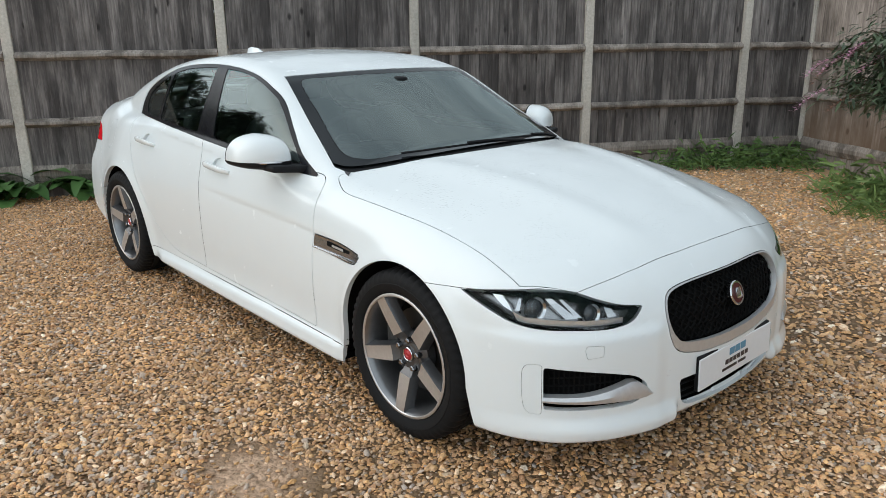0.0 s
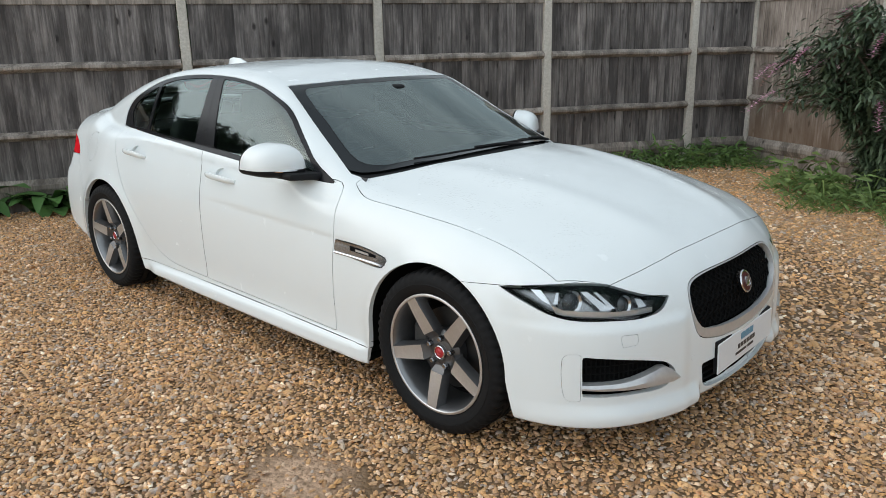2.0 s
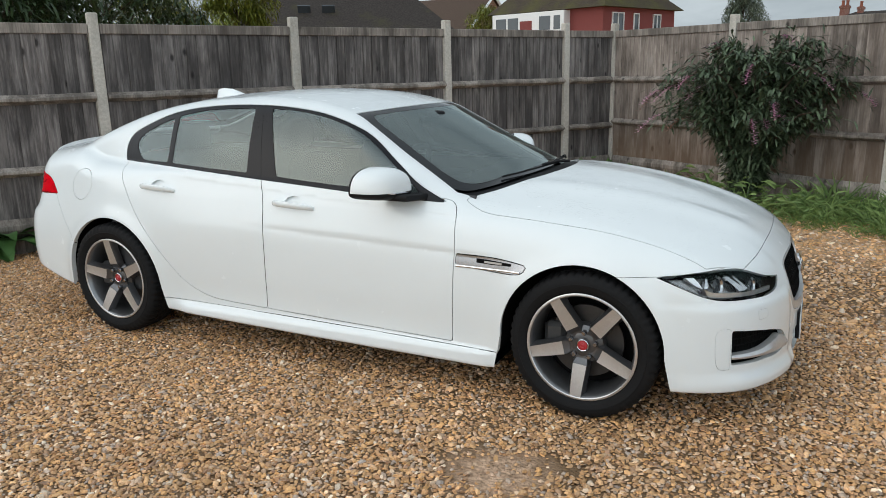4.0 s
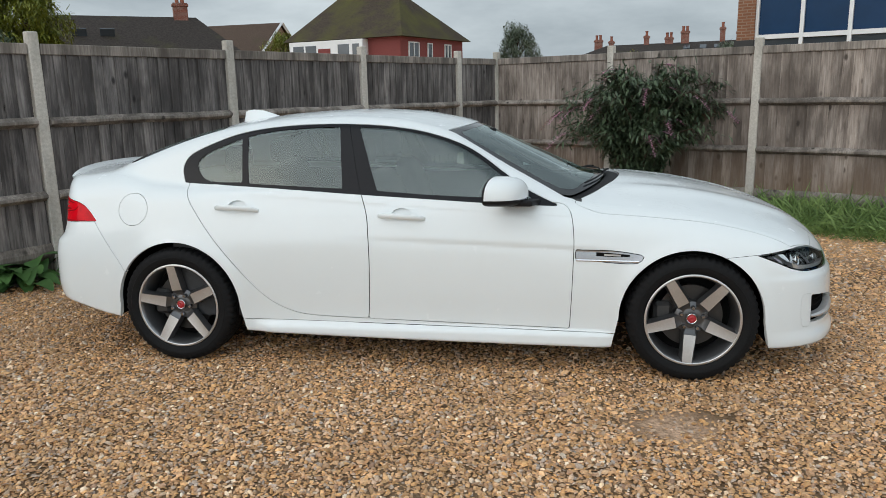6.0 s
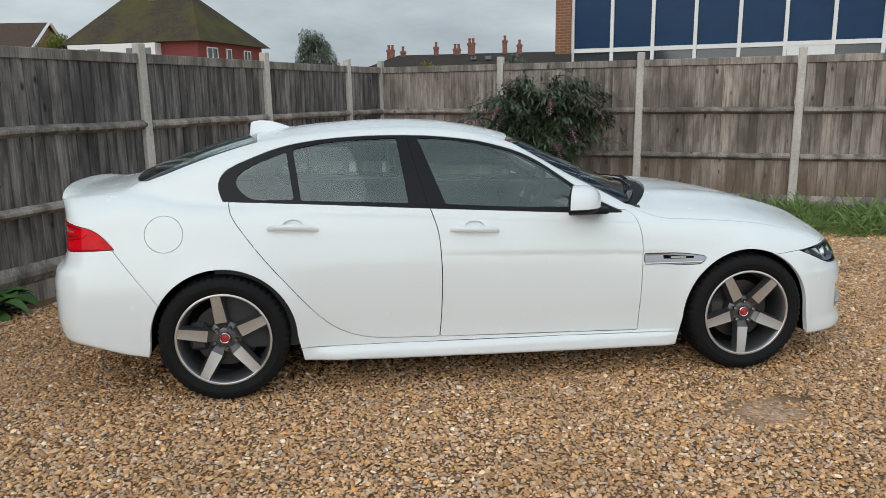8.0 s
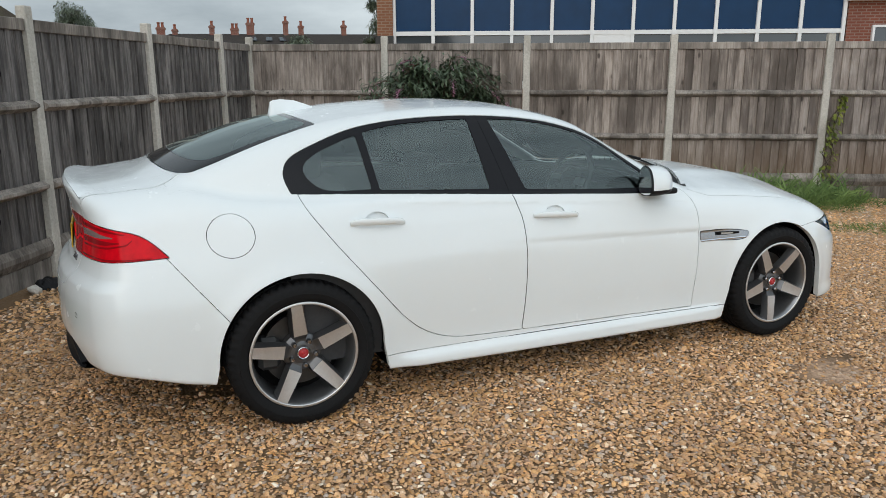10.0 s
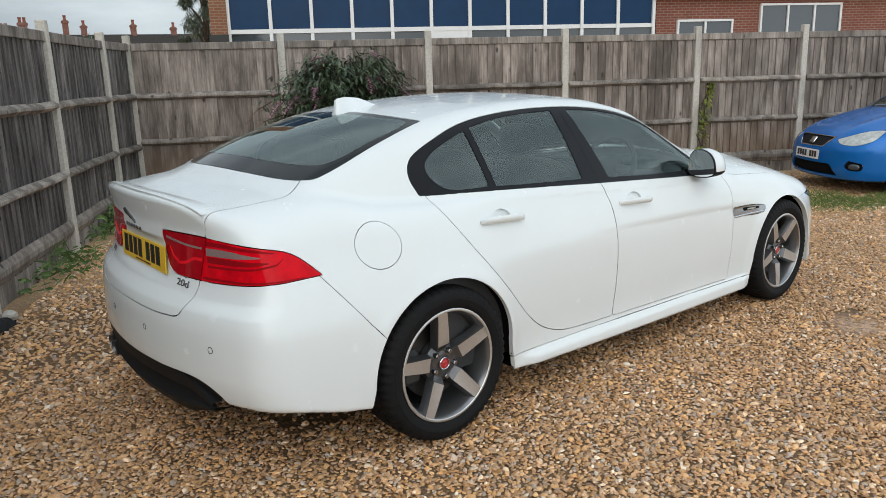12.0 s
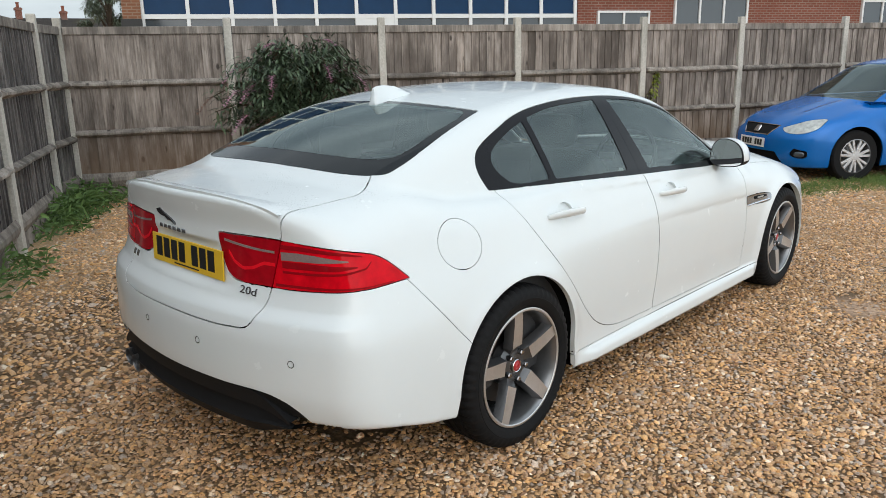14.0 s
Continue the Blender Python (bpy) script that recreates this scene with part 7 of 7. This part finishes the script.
def build_houses():
    # the tile-hung house with the mossy roof; its near corner points to the yard
    h = thing("house", pose(-8.35, 37.28, 0, 0, 0, 68.6), "house with mossy hipped roof and red hung tiles", "house")
    # local x runs along the right-hand wall, local y along the left-hand one
    W, D = 7.1, 7.8
    slab("wall", 0, W, 0, D, 0, 4.6, M_REDTILE, h)
    bm = bmesh.new()
    over, z, rise = 0.40, 4.5, 2.9
    b = [bm.verts.new(v) for v in ((-over, -over, z), (W + over, -over, z), (W + over, D + over, z), (-over, D + over, z))]
    t = [bm.verts.new((W / 2, 2.4, z + rise)), bm.verts.new((W / 2, D - 1.1, z + rise))]
    for f in ((b[0], b[1], t[0]), (b[1], b[2], t[1], t[0]), (b[2], b[3], t[1]), (b[3], b[0], t[0], t[1]), tuple(b[::-1])):
        bm.faces.new(f)
    part("roof", bm, M_MOSSY, h, "mossy brown tiled roof", False)
    chimney(h, W / 2, 4.6, 6.9, 8.7, 0.95, 0.6, 2, M_BROWNBRICK)
    for x, w in ((1.35, 1.1), (3.1, 0.55), (5.2, 0.8)):
        window_unit(h, x, 3.1, w, 1.15, 2 if w > 0.7 else 1)
    bay = put("bay_window", None, h, pose(0, 0, 0, 0, 0, -90))
    bay.empty_display_size = 0.1
    slab("bay_wall", -7.6, -2.2, -0.55, 0.0, 0, 4.45, M_FRAME, bay)
    for x in (-7.3, -6.35, -3.95, -2.9):
        slab("bay_pane", x, x + (0.8 if x < -3 else 0.45), -0.57, -0.54, 3.45, 4.2, M_PANE, bay)
    slab("bay_tiles", -5.4, -4.5, -0.575, -0.54, 0, 4.0, M_REDTILE, bay)
    # the long dark roof with its chimney
    h = thing("house", pose(-32.2, 34.1, 0, 0, 0, 33), "long house with dark tiled roof and rooflights", "house")
    slab("wall", 0, 15.5, 0, 8, 0, 3.4, M_BRICK, h)
    hip_roof(h, 15.5, 8, 3.3, 3.3, 0.4, M_DARKROOF, 0.62)
    chimney(h, 11.6, 4.0, 6.0, 7.5, 0.9, 0.6, 2)
    for x in (5.4, 7.0):
        bm = bmesh.new()
        box(bm, -0.42, 0.42, -0.03, 0.05, -0.55, 0.55, 0.01)
        part("rooflight", bm, M_PANE, h, "", False, pose(x, 2.15, 5.22, 40, 0, 0))
    # a gable-ended house farther off
    h = thing("house", pose(-31.96, 54.1, 0, 0, 0, -8), "house with brown tiled roof and white bargeboards", "house")
    slab("wall", 0, 9.0, 0, 7, 0, 4.6, M_BRICK, h)
    bm = bmesh.new()
    v = [bm.verts.new(q) for q in ((-0.3, -0.4, 4.4), (9.2, -0.4, 4.4), (9.2, 3.5, 7.2), (-0.3, 3.5, 7.2), (-0.3, 7.4, 4.4), (9.2, 7.4, 4.4))]
    bm.faces.new((v[0], v[1], v[2], v[3]))
    bm.faces.new((v[3], v[2], v[5], v[4]))
    part("roof", bm, M_BROWNROOF, h, "", False)
    bm = bmesh.new()
    v = [bm.verts.new(q) for q in ((9.0, 0, 4.4), (9.0, 7, 4.4), (9.0, 3.5, 7.0))]
    bm.faces.new(v)
    part("gable", bm, M_BROWNBRICK, h, "", False)
    for s in (-1, 1):
        bm = bmesh.new()
        tube(bm, [(9.22, 3.5 + s * 3.9, 4.35), (9.22, 3.5, 7.2)], 0.13, 4)
        part("bargeboard", bm, M_FRAME, h, "", False)
    # a terrace far off with its row of chimneys
    h = thing("house", pose(1.0, 67.0, 0, 0, 0, -10), "long terrace with dark roofs and many chimneys", "house")
    slab("wall", 0, 26, 0, 7, 0, 4.0, M_BROWNBRICK, h)
    bm = bmesh.new()
    v = [bm.verts.new(q) for q in ((-0.3, -0.4, 3.9), (26.3, -0.4, 3.9), (26.3, 3.5, 5.55), (3.0, 3.5, 5.35), (-0.3, 7.4, 3.9), (26.3, 7.4, 3.9))]
    bm.faces.new((v[0], v[1], v[2], v[3]))
    bm.faces.new((v[3], v[2], v[5], v[4]))
    bm.faces.new((v[0], v[3], v[4]))
    part("roof", bm, M_DARKROOF, h, "", False)
    for x, zt, n in ((2.2, 5.9, 2), (3.4, 5.75, 1), (6.6, 6.1, 1), (8.6, 5.9, 2), (10.0, 6.4, 2), (13.2, 6.6, 1), (14.6, 6.2, 1), (18.6, 6.3, 1), (22.0, 6.1, 1)):
        chimney(h, x, 3.4, 4.6, zt, 0.7 if n > 1 else 0.45, 0.5, n)
    for x in (10.2, 11.6, 12.8):
        bm = bmesh.new()
        box(bm, -0.28, 0.28, -0.03, 0.03, -0.4, 0.4)
        part("rooflight", bm, M_PANE, h, "", False, pose(x, 1.6, 4.9, -65, 0, 0))


build_workshop()
build_houses()
build_tree(-3.1, 57.0, 6.2, 1.75, M_FARLEAF, 31, "rounded dark green tree beyond the fence", 12000, 0.27, 0.2, 0.25)
build_tree(9.35, 26.5, 6.0, 0.95, M_FARLEAF, 37, "dark green tree beside the workshop", 8000, 0.22, 0.2, 0.2)
build_tree(-16.8, 18.2, 5.2, 1.55, M_HEDGE, 32, "yellow-green garden shrub behind the dark fence", 16000, 0.22, 0.08, 0.3)
build_tree(-18.9, 16.4, 5.6, 1.6, M_HEDGE, 33, "yellow-green garden shrub behind the dark fence", 9000, 0.20, 0.08, 0.3)
build_tree(-13.6, 9.4, 5.0, 2.2, M_TREE, 40, "dark green garden tree behind the dark fence", 12000, 0.26, 0.1, 0.25)
build_tree(-10.6, 4.9, 3.8, 1.8, M_TREE, 34, "dark green garden tree behind the dark fence", 9000, 0.24, 0.1, 0.3)
build_tree(-11.4, 2.3, 3.9, 1.8, M_TREE, 35, "dark green garden tree behind the dark fence", 9000, 0.24, 0.1, 0.3)
build_tree(-16.6, 41.0, 5.0, 1.5, M_HEDGE, 36, "autumn-tinted bush beside the tile-hung house", 5000, 0.25, 0.1, 0.3)
build_tree(6.1, 57.0, 3.9, 1.3, M_HEDGE, 38, "autumn-tinted bush before the far terrace", 5000, 0.3, 0.1, 0.2)
build_tree(12.3, 54.0, 4.3, 1.7, M_FARLEAF, 39, "grey-green tree before the far terrace", 5000, 0.3, 0.1, 0.2)
# trees behind the walk, which the car's windows mirror
for tx, ty, th, tw, tk in ((-14.2, -7.3, 6.0, 2.6, 41), (-15.5, -4.2, 6.4, 2.8, 42), (-11.8, -9.2, 4.3, 1.9, 43)):
    build_tree(tx, ty, th, tw, M_TREE, tk, "broad dark tree across the yard", 7000, 0.50, 0.2, 0.10, "trees across the yard")


# ---- loose stones on the ground, where the camera passes ----
def build_stones():
    rng = np.random.default_rng(7)

    def scatter(x0, x1, y0, y1, step):
        gx, gy = np.meshgrid(np.arange(x0, x1, step), np.arange(y0, y1, step), indexing="ij")
        gy = gy + 0.5 * step * (np.arange(gx.shape[0]) % 2)[:, None]
        gx, gy = gx.ravel(), gy.ravel()
        return gx + rng.uniform(-0.45, 0.45, len(gx)) * step, gy + rng.uniform(-0.45, 0.45, len(gy)) * step
    # a thick layer between the walk and the car and round its ends
    x, y = scatter(-5.0, 4.6, -3.6, 1.1, 0.0176)
    ring = np.hypot(x / 4.9, (y + 0.2) / 3.7)
    thick = np.clip((1.0 - ring) / 0.16, 0, 1) * np.clip((y + 3.6) / 0.5, 0, 1) * np.clip((1.1 - y) / 0.4, 0.35, 1)
    # it thins out deep under the car and over a worn spot of bare earth
    thick = thick * np.where((np.abs(x) < 1.9) & (y > -0.45), 0.30, 1.0)
    for px, py, pa, pb in ((1.25, -1.47, 0.21, 0.14), (1.44, -1.36, 0.12, 0.07)):
        thick = thick * np.clip(np.hypot((x - px) / pa, (y - py) / pb) ** 2 - rng.uniform(0, 0.9, len(x)), 0.12, 1)
    near = rng.random(len(x)) < 0.97 * thick
    x, y = x[near], y[near]
    # stones that lie on the others
    up = rng.random(len(x)) < 0.20
    n_low = len(x)
    x, y = np.concatenate([x, x[up] + rng.uniform(-0.009, 0.009, up.sum())]), np.concatenate([y, y[up] + rng.uniform(-0.009, 0.009, up.sum())])
    n_near = len(x)
    # a thinner spread over the rest of the yard, up to the fences
    fx, fy = scatter(-5.5, 7.5, -3.8, 6.2, 0.031)
    ring = np.hypot(fx / 4.9, (fy + 0.2) / 3.7)
    ok = (fy < 5.9 - 0.566 * fx) & (fy < 6.6 + 1.744 * fx) & ((ring > 0.93) | (fy > 0.75)) & (rng.random(len(fx)) < np.clip(1.5 - 0.14 * np.hypot(fx, fy), 0, 0.92))
    x, y = np.concatenate([x, fx[ok]]), np.concatenate([y, fy[ok]])
    n = len(x)
    r = rng.lognormal(math.log(0.0080), 0.24, n).clip(0.0048, 0.0155)
    r[n_near:] *= 1.45
    flat = rng.uniform(0.42, 0.78, n)
    z = np.array([ground_height(a, b) for a, b in zip(x, y)])
    ang = rng.uniform(0, math.tau, n)
    k = np.arange(5) * math.tau / 5
    low = np.stack([np.cos(k), np.sin(k), np.full(5, -0.1)], 1)
    high = np.stack([0.76 * np.cos(k + 0.4), 0.76 * np.sin(k + 0.4), np.full(5, 0.72)], 1)
    base = np.concatenate([low, high, [[0, 0, 1.0]]])
    P = np.repeat(base[None], n, 0)
    P = P * (1 + rng.uniform(-0.22, 0.22, (n, 11, 1)))
    P[:, :, 0] *= rng.uniform(1.0, 1.85, n)[:, None]
    P[:, :, 2] *= flat[:, None]
    tilt = rng.normal(0, 0.24, (n, 2))
    P[:, :, 2] += P[:, :, 0] * tilt[:, :1] + P[:, :, 1] * tilt[:, 1:]
    P *= r[:, None, None]
    c, s = np.cos(ang)[:, None], np.sin(ang)[:, None]
    X, Y = P[:, :, 0] * c - P[:, :, 1] * s + x[:, None], P[:, :, 0] * s + P[:, :, 1] * c + y[:, None]
    z = z + rng.uniform(-0.002, 0.005, n)
    z[n_low:n_near] += 0.008
    V = np.stack([X, Y, P[:, :, 2] + z[:, None]], 2).reshape(-1, 3)
    tri = []
    for i in range(5):
        j = (i + 1) % 5
        tri += [(i, j, 5 + j), (i, 5 + j, 5 + i), (5 + i, 5 + j, 10)]
    tri = np.array(tri)
    F = (tri[None] + 11 * np.arange(n)[:, None, None]).reshape(-1, 3)
    me = bpy.data.meshes.new("gravel_stones")
    me.vertices.add(len(V))
    me.vertices.foreach_set("co", V.astype(np.float32).ravel())
    me.loops.add(len(F) * 3)
    me.loops.foreach_set("vertex_index", F.astype(np.int32).ravel())
    me.polygons.add(len(F))
    me.polygons.foreach_set("loop_start", np.arange(0, len(F) * 3, 3, dtype=np.int32))
    me.polygons.foreach_set("use_smooth", np.repeat(rng.random(n) < 0.45, 15))
    me.update()
    me.validate()
    me.materials.append(M_STONE)
    tagged(put("gravel_stones", me), "loose golden and brown flint stones on the yard", "gravel", kind="stuff")


build_stones()


# ---- the blue hatchback by the lighter fence ----
B_SIDE = curve1((0.12, 0.3, 0.5, 0.7, 0.85, 0.95, 1.1), (0.80, 0.825, 0.838, 0.832, 0.805, 0.77, 0.70))
B_DECK = curve1((-2.2, -1.9, -1.5, -0.6, 0.3, 0.75, 1.0, 1.3, 1.6, 1.85, 2.0, 2.2), (0.9, 0.98, 0.97, 0.95, 0.93, 0.975, 0.955, 0.905, 0.835, 0.745, 0.66, 0.5))
B_ROOF = curve1((-2.3, -2.05, -1.85, -1.5, -0.9, -0.4, 0.0, 0.25, 0.6, 1.0, 1.4), (0.7, 0.98, 1.19, 1.38, 1.44, 1.45, 1.415, 1.355, 1.165, 0.95, 0.75))
B_FRONT = curve1((0.0, 0.15, 0.30, 0.48, 0.60, 0.70, 0.80, 1.1), (1.95, 2.02, 2.065, 2.06, 2.03, 1.97, 1.87, 1.5))
B_AXLE, B_WHEEL = 1.235, 0.305


def blue_field(x, y, z):
    q = np.abs(y)
    wide = B_SIDE(z) + 0 * x
    for xc in (-B_AXLE, B_AXLE):
        wide = wide + 0.016 * np.exp(-((np.hypot(x - xc, z - 0.31) - 0.34) / 0.06) ** 2)
    flank = q - wide
    top = z - B_DECK(x - 0.12 * ramp(x, 0.3, 0.75) * (1 - ramp(x, 1.1, 1.6))) + 0.10 * (q / 0.72) ** 2.4 * ramp(x, 0.4, 1.0) - 0.015 * bell(q, 0.45, 0.1) * ramp(x, 0.8, 1.1)
    nose = (x - B_FRONT(z) + 0.26 * q ** 2 + 0.55 * q ** 6) * 0.9
    tail = (-2.02 + 0.2 * q ** 2 - x) * 0.95
    lower = smax(smax(smax(flank, top, 0.10), nose, 0.14), tail, 0.12)
    lower = smax(lower, 0.17 - z, 0.03)
    side = (q - (0.785 - 0.42 * (z - 0.95) - 0.06 * np.clip(x - 0.1, 0, 2) ** 1.5)) * 0.92
    roof = (z - B_ROOF(x - 0.16 * ramp(x, -0.9, 0.1) + 0.25 * ramp(x, -0.2, 0.5) * q * q) + 0.10 * q * q) * 0.9
    return smin(lower, np.maximum(smax(side, roof, 0.08), 0.92 - z), 0.04)


def build_blue_car():
    blue = plain("metallic_blue", (0.002, 0.145, 0.50), 0.26, 0.25, 0.35, 0.35, grain=0.12, scale=300)
    car = thing("car", pose(7.72, -0.18, 0, 0, 0, 143), "small blue hatchback car parked by the fence", "car")
    s = Skin(*skin_mesh(0.026, blue_field, -2.15, 2.15, 1.52), blue_field)
    side = lambda pts: (lambda f: (lambda p: f(p[:, 0], p[:, 2])))(outline_field(pts))
    end = lambda pts: (lambda f: (lambda p: f(p[:, 1], p[:, 2])))(outline_field(pts))
    top = lambda pts: (lambda f: (lambda p: f(p[:, 0], np.abs(p[:, 1]))))(outline_field(pts))
    nose = lambda pts: (lambda f: (lambda p: f(p[:, 0] - np.abs(p[:, 1]), p[:, 2])))(outline_field(pts))
    flank = lambda c, n: (np.abs(c[:, 1]) > 0.45) & (np.abs(n[:, 1]) > 0.15)
    front = lambda c, n: (c[:, 0] > 1.2) & (n[:, 0] > 0.02)
    for xc in (-B_AXLE, B_AXLE):
        s.cut("void", lambda p, xc=xc: np.where(p[:, 2] > 0.31, np.hypot(p[:, 0] - xc, p[:, 2] - 0.31), np.abs(p[:, 0] - xc)) - 0.345, lambda c, n: (np.abs(c[:, 1]) > 0.5) & (c[:, 2] < 0.75))
    s.cut("underside", lambda p: np.full(len(p), -1.0), lambda c, n: (n[:, 2] < -0.75) & (c[:, 2] < 0.3))
    s.cut("headlamp", nose(((0.84, 0.745, 1), (0.98, 0.742), (1.15, 0.722), (1.34, 0.680), (1.55, 0.630, 1), (1.46, 0.585), (1.27, 0.572), (1.09, 0.596), (0.94, 0.650))), front)
    s.cut("grille", end(((-0.36, 0.66, 1), (0.36, 0.66, 1), (0.24, 0.535, 1), (-0.24, 0.535, 1))), front)
    s.cut("intake", end(((-0.40, 0.345, 1), (0.40, 0.345, 1), (0.50, 0.215, 1), (-0.50, 0.215, 1))), front)
    s.cut("fog_recess", nose(((1.08, 0.37, 1), (1.30, 0.40, 1), (1.36, 0.33), (1.22, 0.29), (1.08, 0.31))), front)
    screen = [(0.39, -0.3, 1)] + [(0.39 - 0.25 * q * q, q) for q in (0.0, 0.25, 0.45)] + [(0.31, 0.56, 1), (0.66, 0.64), (0.99, 0.70, 1)] + [(1.15 - 0.35 * q * q, q) for q in (0.6, 0.4, 0.2, 0.0, -0.3)]
    s.cut("windscreen", top(screen), lambda c, n: (c[:, 2] > 0.9) & (n[:, 2] > 0.2))
    s.cut("side_glass", side(((-1.5, 1.03, 1), (-1.35, 1.22), (-1.0, 1.33), (-0.4, 1.37), (0.1, 1.34), (0.44, 1.21), (0.86, 0.96, 1), (0.2, 0.965), (-0.6, 0.985))), flank)
    s.cut("door", side(((-0.32, 1.0, 1), (0.82, 0.965, 1), (0.84, 0.85), (0.82, 0.40), (0.76, 0.26, 1), (-0.30, 0.26, 1))), flank)
    put("body", s.panel("body", blue, lip=0.02), car)
    put("underside", s.panel("underside", M_DARK, lip=0), car)
    put("windscreen", s.panel("windscreen", M_GLASS, sink=0.003, lip=0), car)
    put("grille", s.panel("grille", M_BLACK, sink=0.012), car, None, "black trapezoid grille")
    put("lower_intake", s.panel("intake", M_DARK, sink=0.02), car)
    fp = lambda y, z: onto_field(blue_field, lambda t: (t, y, z), 2.3, 1.2)
    for pick in (right_of, left_of):
        put("door", s.panel("door", blue, pick), car)
        put("side_window", s.panel("side_glass", M_PANE, pick, sink=0.004, lip=0), car)
        lamp = put("headlamp", s.panel("headlamp", plain("pale_lamp", (0.62, 0.63, 0.60), 0.12, 0.3, 0.6, 0.5, grain=0.5, scale=18), pick), car, None, "pale clear headlamp")
        fog = put("fog_recess", s.panel("fog_recess", M_DARK, pick, sink=0.012), car)
    for sgn in (-1, 1):
        p, n = onto_field(blue_field, lambda t: (1.2 + t, sgn * t, 0.335), 1.2, 0.1)
        bm = bmesh.new()
        superbox(bm, 0, 0, 0, 0.06, 0.035, 0.02, 0.8)
        part("fog_lamp", bm, M_PANE, car, "", True, frame_at(p + n * 0.004, n, Vector((0, 1, 0))))
    # chrome grille edge, badge, plate
    bm = bmesh.new()
    tube(bm, [fp(y, z)[0] for y, z in ((-0.35, 0.655), (-0.17, 0.657), (0, 0.658), (0.17, 0.657), (0.35, 0.655), (0.30, 0.60), (0.24, 0.54), (0, 0.537), (-0.24, 0.54), (-0.30, 0.60))], 0.008, 6, True)
    part("grille_edge", bm, M_CHROME, car)
    p, n = fp(0, 0.60)
    bm = bmesh.new()
    box(bm, -0.05, 0.05, -0.045, 0.045, -0.01, 0.012, 0.012, None, 2)
    part("badge", bm, M_CHROME, car, "", True, frame_at(p, n, Vector((0, 1, 0))))
    p, n = fp(0, 0.44)
    pl = plate("number_plate", frame_at(p + n * 0.012, n, Vector((0, 1, 0))), 0.52, 0.112, M_WHITE, car, "white number plate with dark marks")
    x = -0.22
    for i in range(8):
        if i != 4:
            bar(pl, x, x + 0.044, -0.036, 0.036, M_INK)
        x += 0.055
    # wheels with many thin spokes
    bm = bmesh.new()
    spin(bm, [(0.20, 0.08), (0.24, 0.09), (0.285, 0.09), (0.305, 0.07), (0.305, -0.07), (0.285, -0.09), (0.24, -0.092), (0.20, -0.085)], 56)
    tyre = part("tyre", bm, M_RUBBER, car)
    bm = bmesh.new()
    spin(bm, [(0.205, -0.088), (0.196, -0.092), (0.185, -0.07), (0.18, 0.05), (0.0, 0.05)], 48)
    rim = part("rim", bm, M_BARREL, car)
    bm = bmesh.new()
    silver = plain("silver_wheel", (0.66, 0.66, 0.67), 0.35, 0.6)
    box(bm, 0.03, 0.198, -0.088, -0.06, -0.015, 0.015, 0.004)
    spoke = part("spoke", bm, silver, car)
    bm = bmesh.new()
    spin(bm, [(0.0, -0.092), (0.045, -0.090), (0.055, -0.06)], 20)
    hub = part("hub", bm, silver, car)
    meshes = (tyre.data, rim.data, hub.data)
    spoke_mesh = spoke.data
    for o in (tyre, rim, hub, spoke):
        bpy.data.objects.remove(o)
    for x in (-B_AXLE, B_AXLE):
        for sgn in (-1, 1):
            w = put("wheel", None, car, pose(x, sgn * 0.735, B_WHEEL, 0, 0, 180 if sgn > 0 else 0))
            w.empty_display_size = 0.1
            for nm, me in zip(("tyre", "rim", "hub"), meshes):
                put(nm, me, w)
            for i in range(14):
                put("spoke", spoke_mesh, w, pose(0, 0, 0, 0, 360 * i / 14 + (6 if i % 2 else 0), 0))
            vs, fs = [], []
            for i in range(17):
                a = math.pi * (i / 16 * 1.2 - 0.1)
                for q in (0.45, 0.81):
                    vs.append((x + 0.36 * math.cos(a), sgn * q, 0.31 + 0.36 * math.sin(a)))
            for i in range(16):
                fs.append((2 * i, 2 * i + 1, 2 * i + 3, 2 * i + 2))
            put("wheel_housing", mesh_from("wheel_housing", vs, fs, M_DARK, True), car)
    bm = bmesh.new()
    superbox(bm, 0.58, 0.90, 0.99, 0.07, 0.10, 0.06, 0.7, 20, 10)
    part("door_mirror", bm, blue, car)
    bm = bmesh.new()
    box(bm, -1.4, 0.7, -0.65, 0.65, 0.3, 0.9, 0.05)
    part("cabin_floor", bm, M_CLOTH, car)
    for y in (-0.35, 0.35):
        bm = bmesh.new()
        superbox(bm, -0.35, y, 0.95, 0.09, 0.22, 0.32, 0.5)
        part("seat", bm, M_CLOTH, car)
    return car


def onto_field(field, fixed, lo, hi):
    for _ in range(3):
        t = np.linspace(lo, hi, 48)
        x, y, z = (np.broadcast_to(np.asarray(c, float), t.shape) for c in fixed(t))
        k = max(1, int(np.argmax(field(x, y, z) < 0)))
        lo, hi = t[k - 1], t[k]
    p = np.array(fixed((lo + hi) / 2), float)
    n = body_normal(p[None], field)[0]
    return Vector(p), Vector(n).normalized()


build_blue_car()
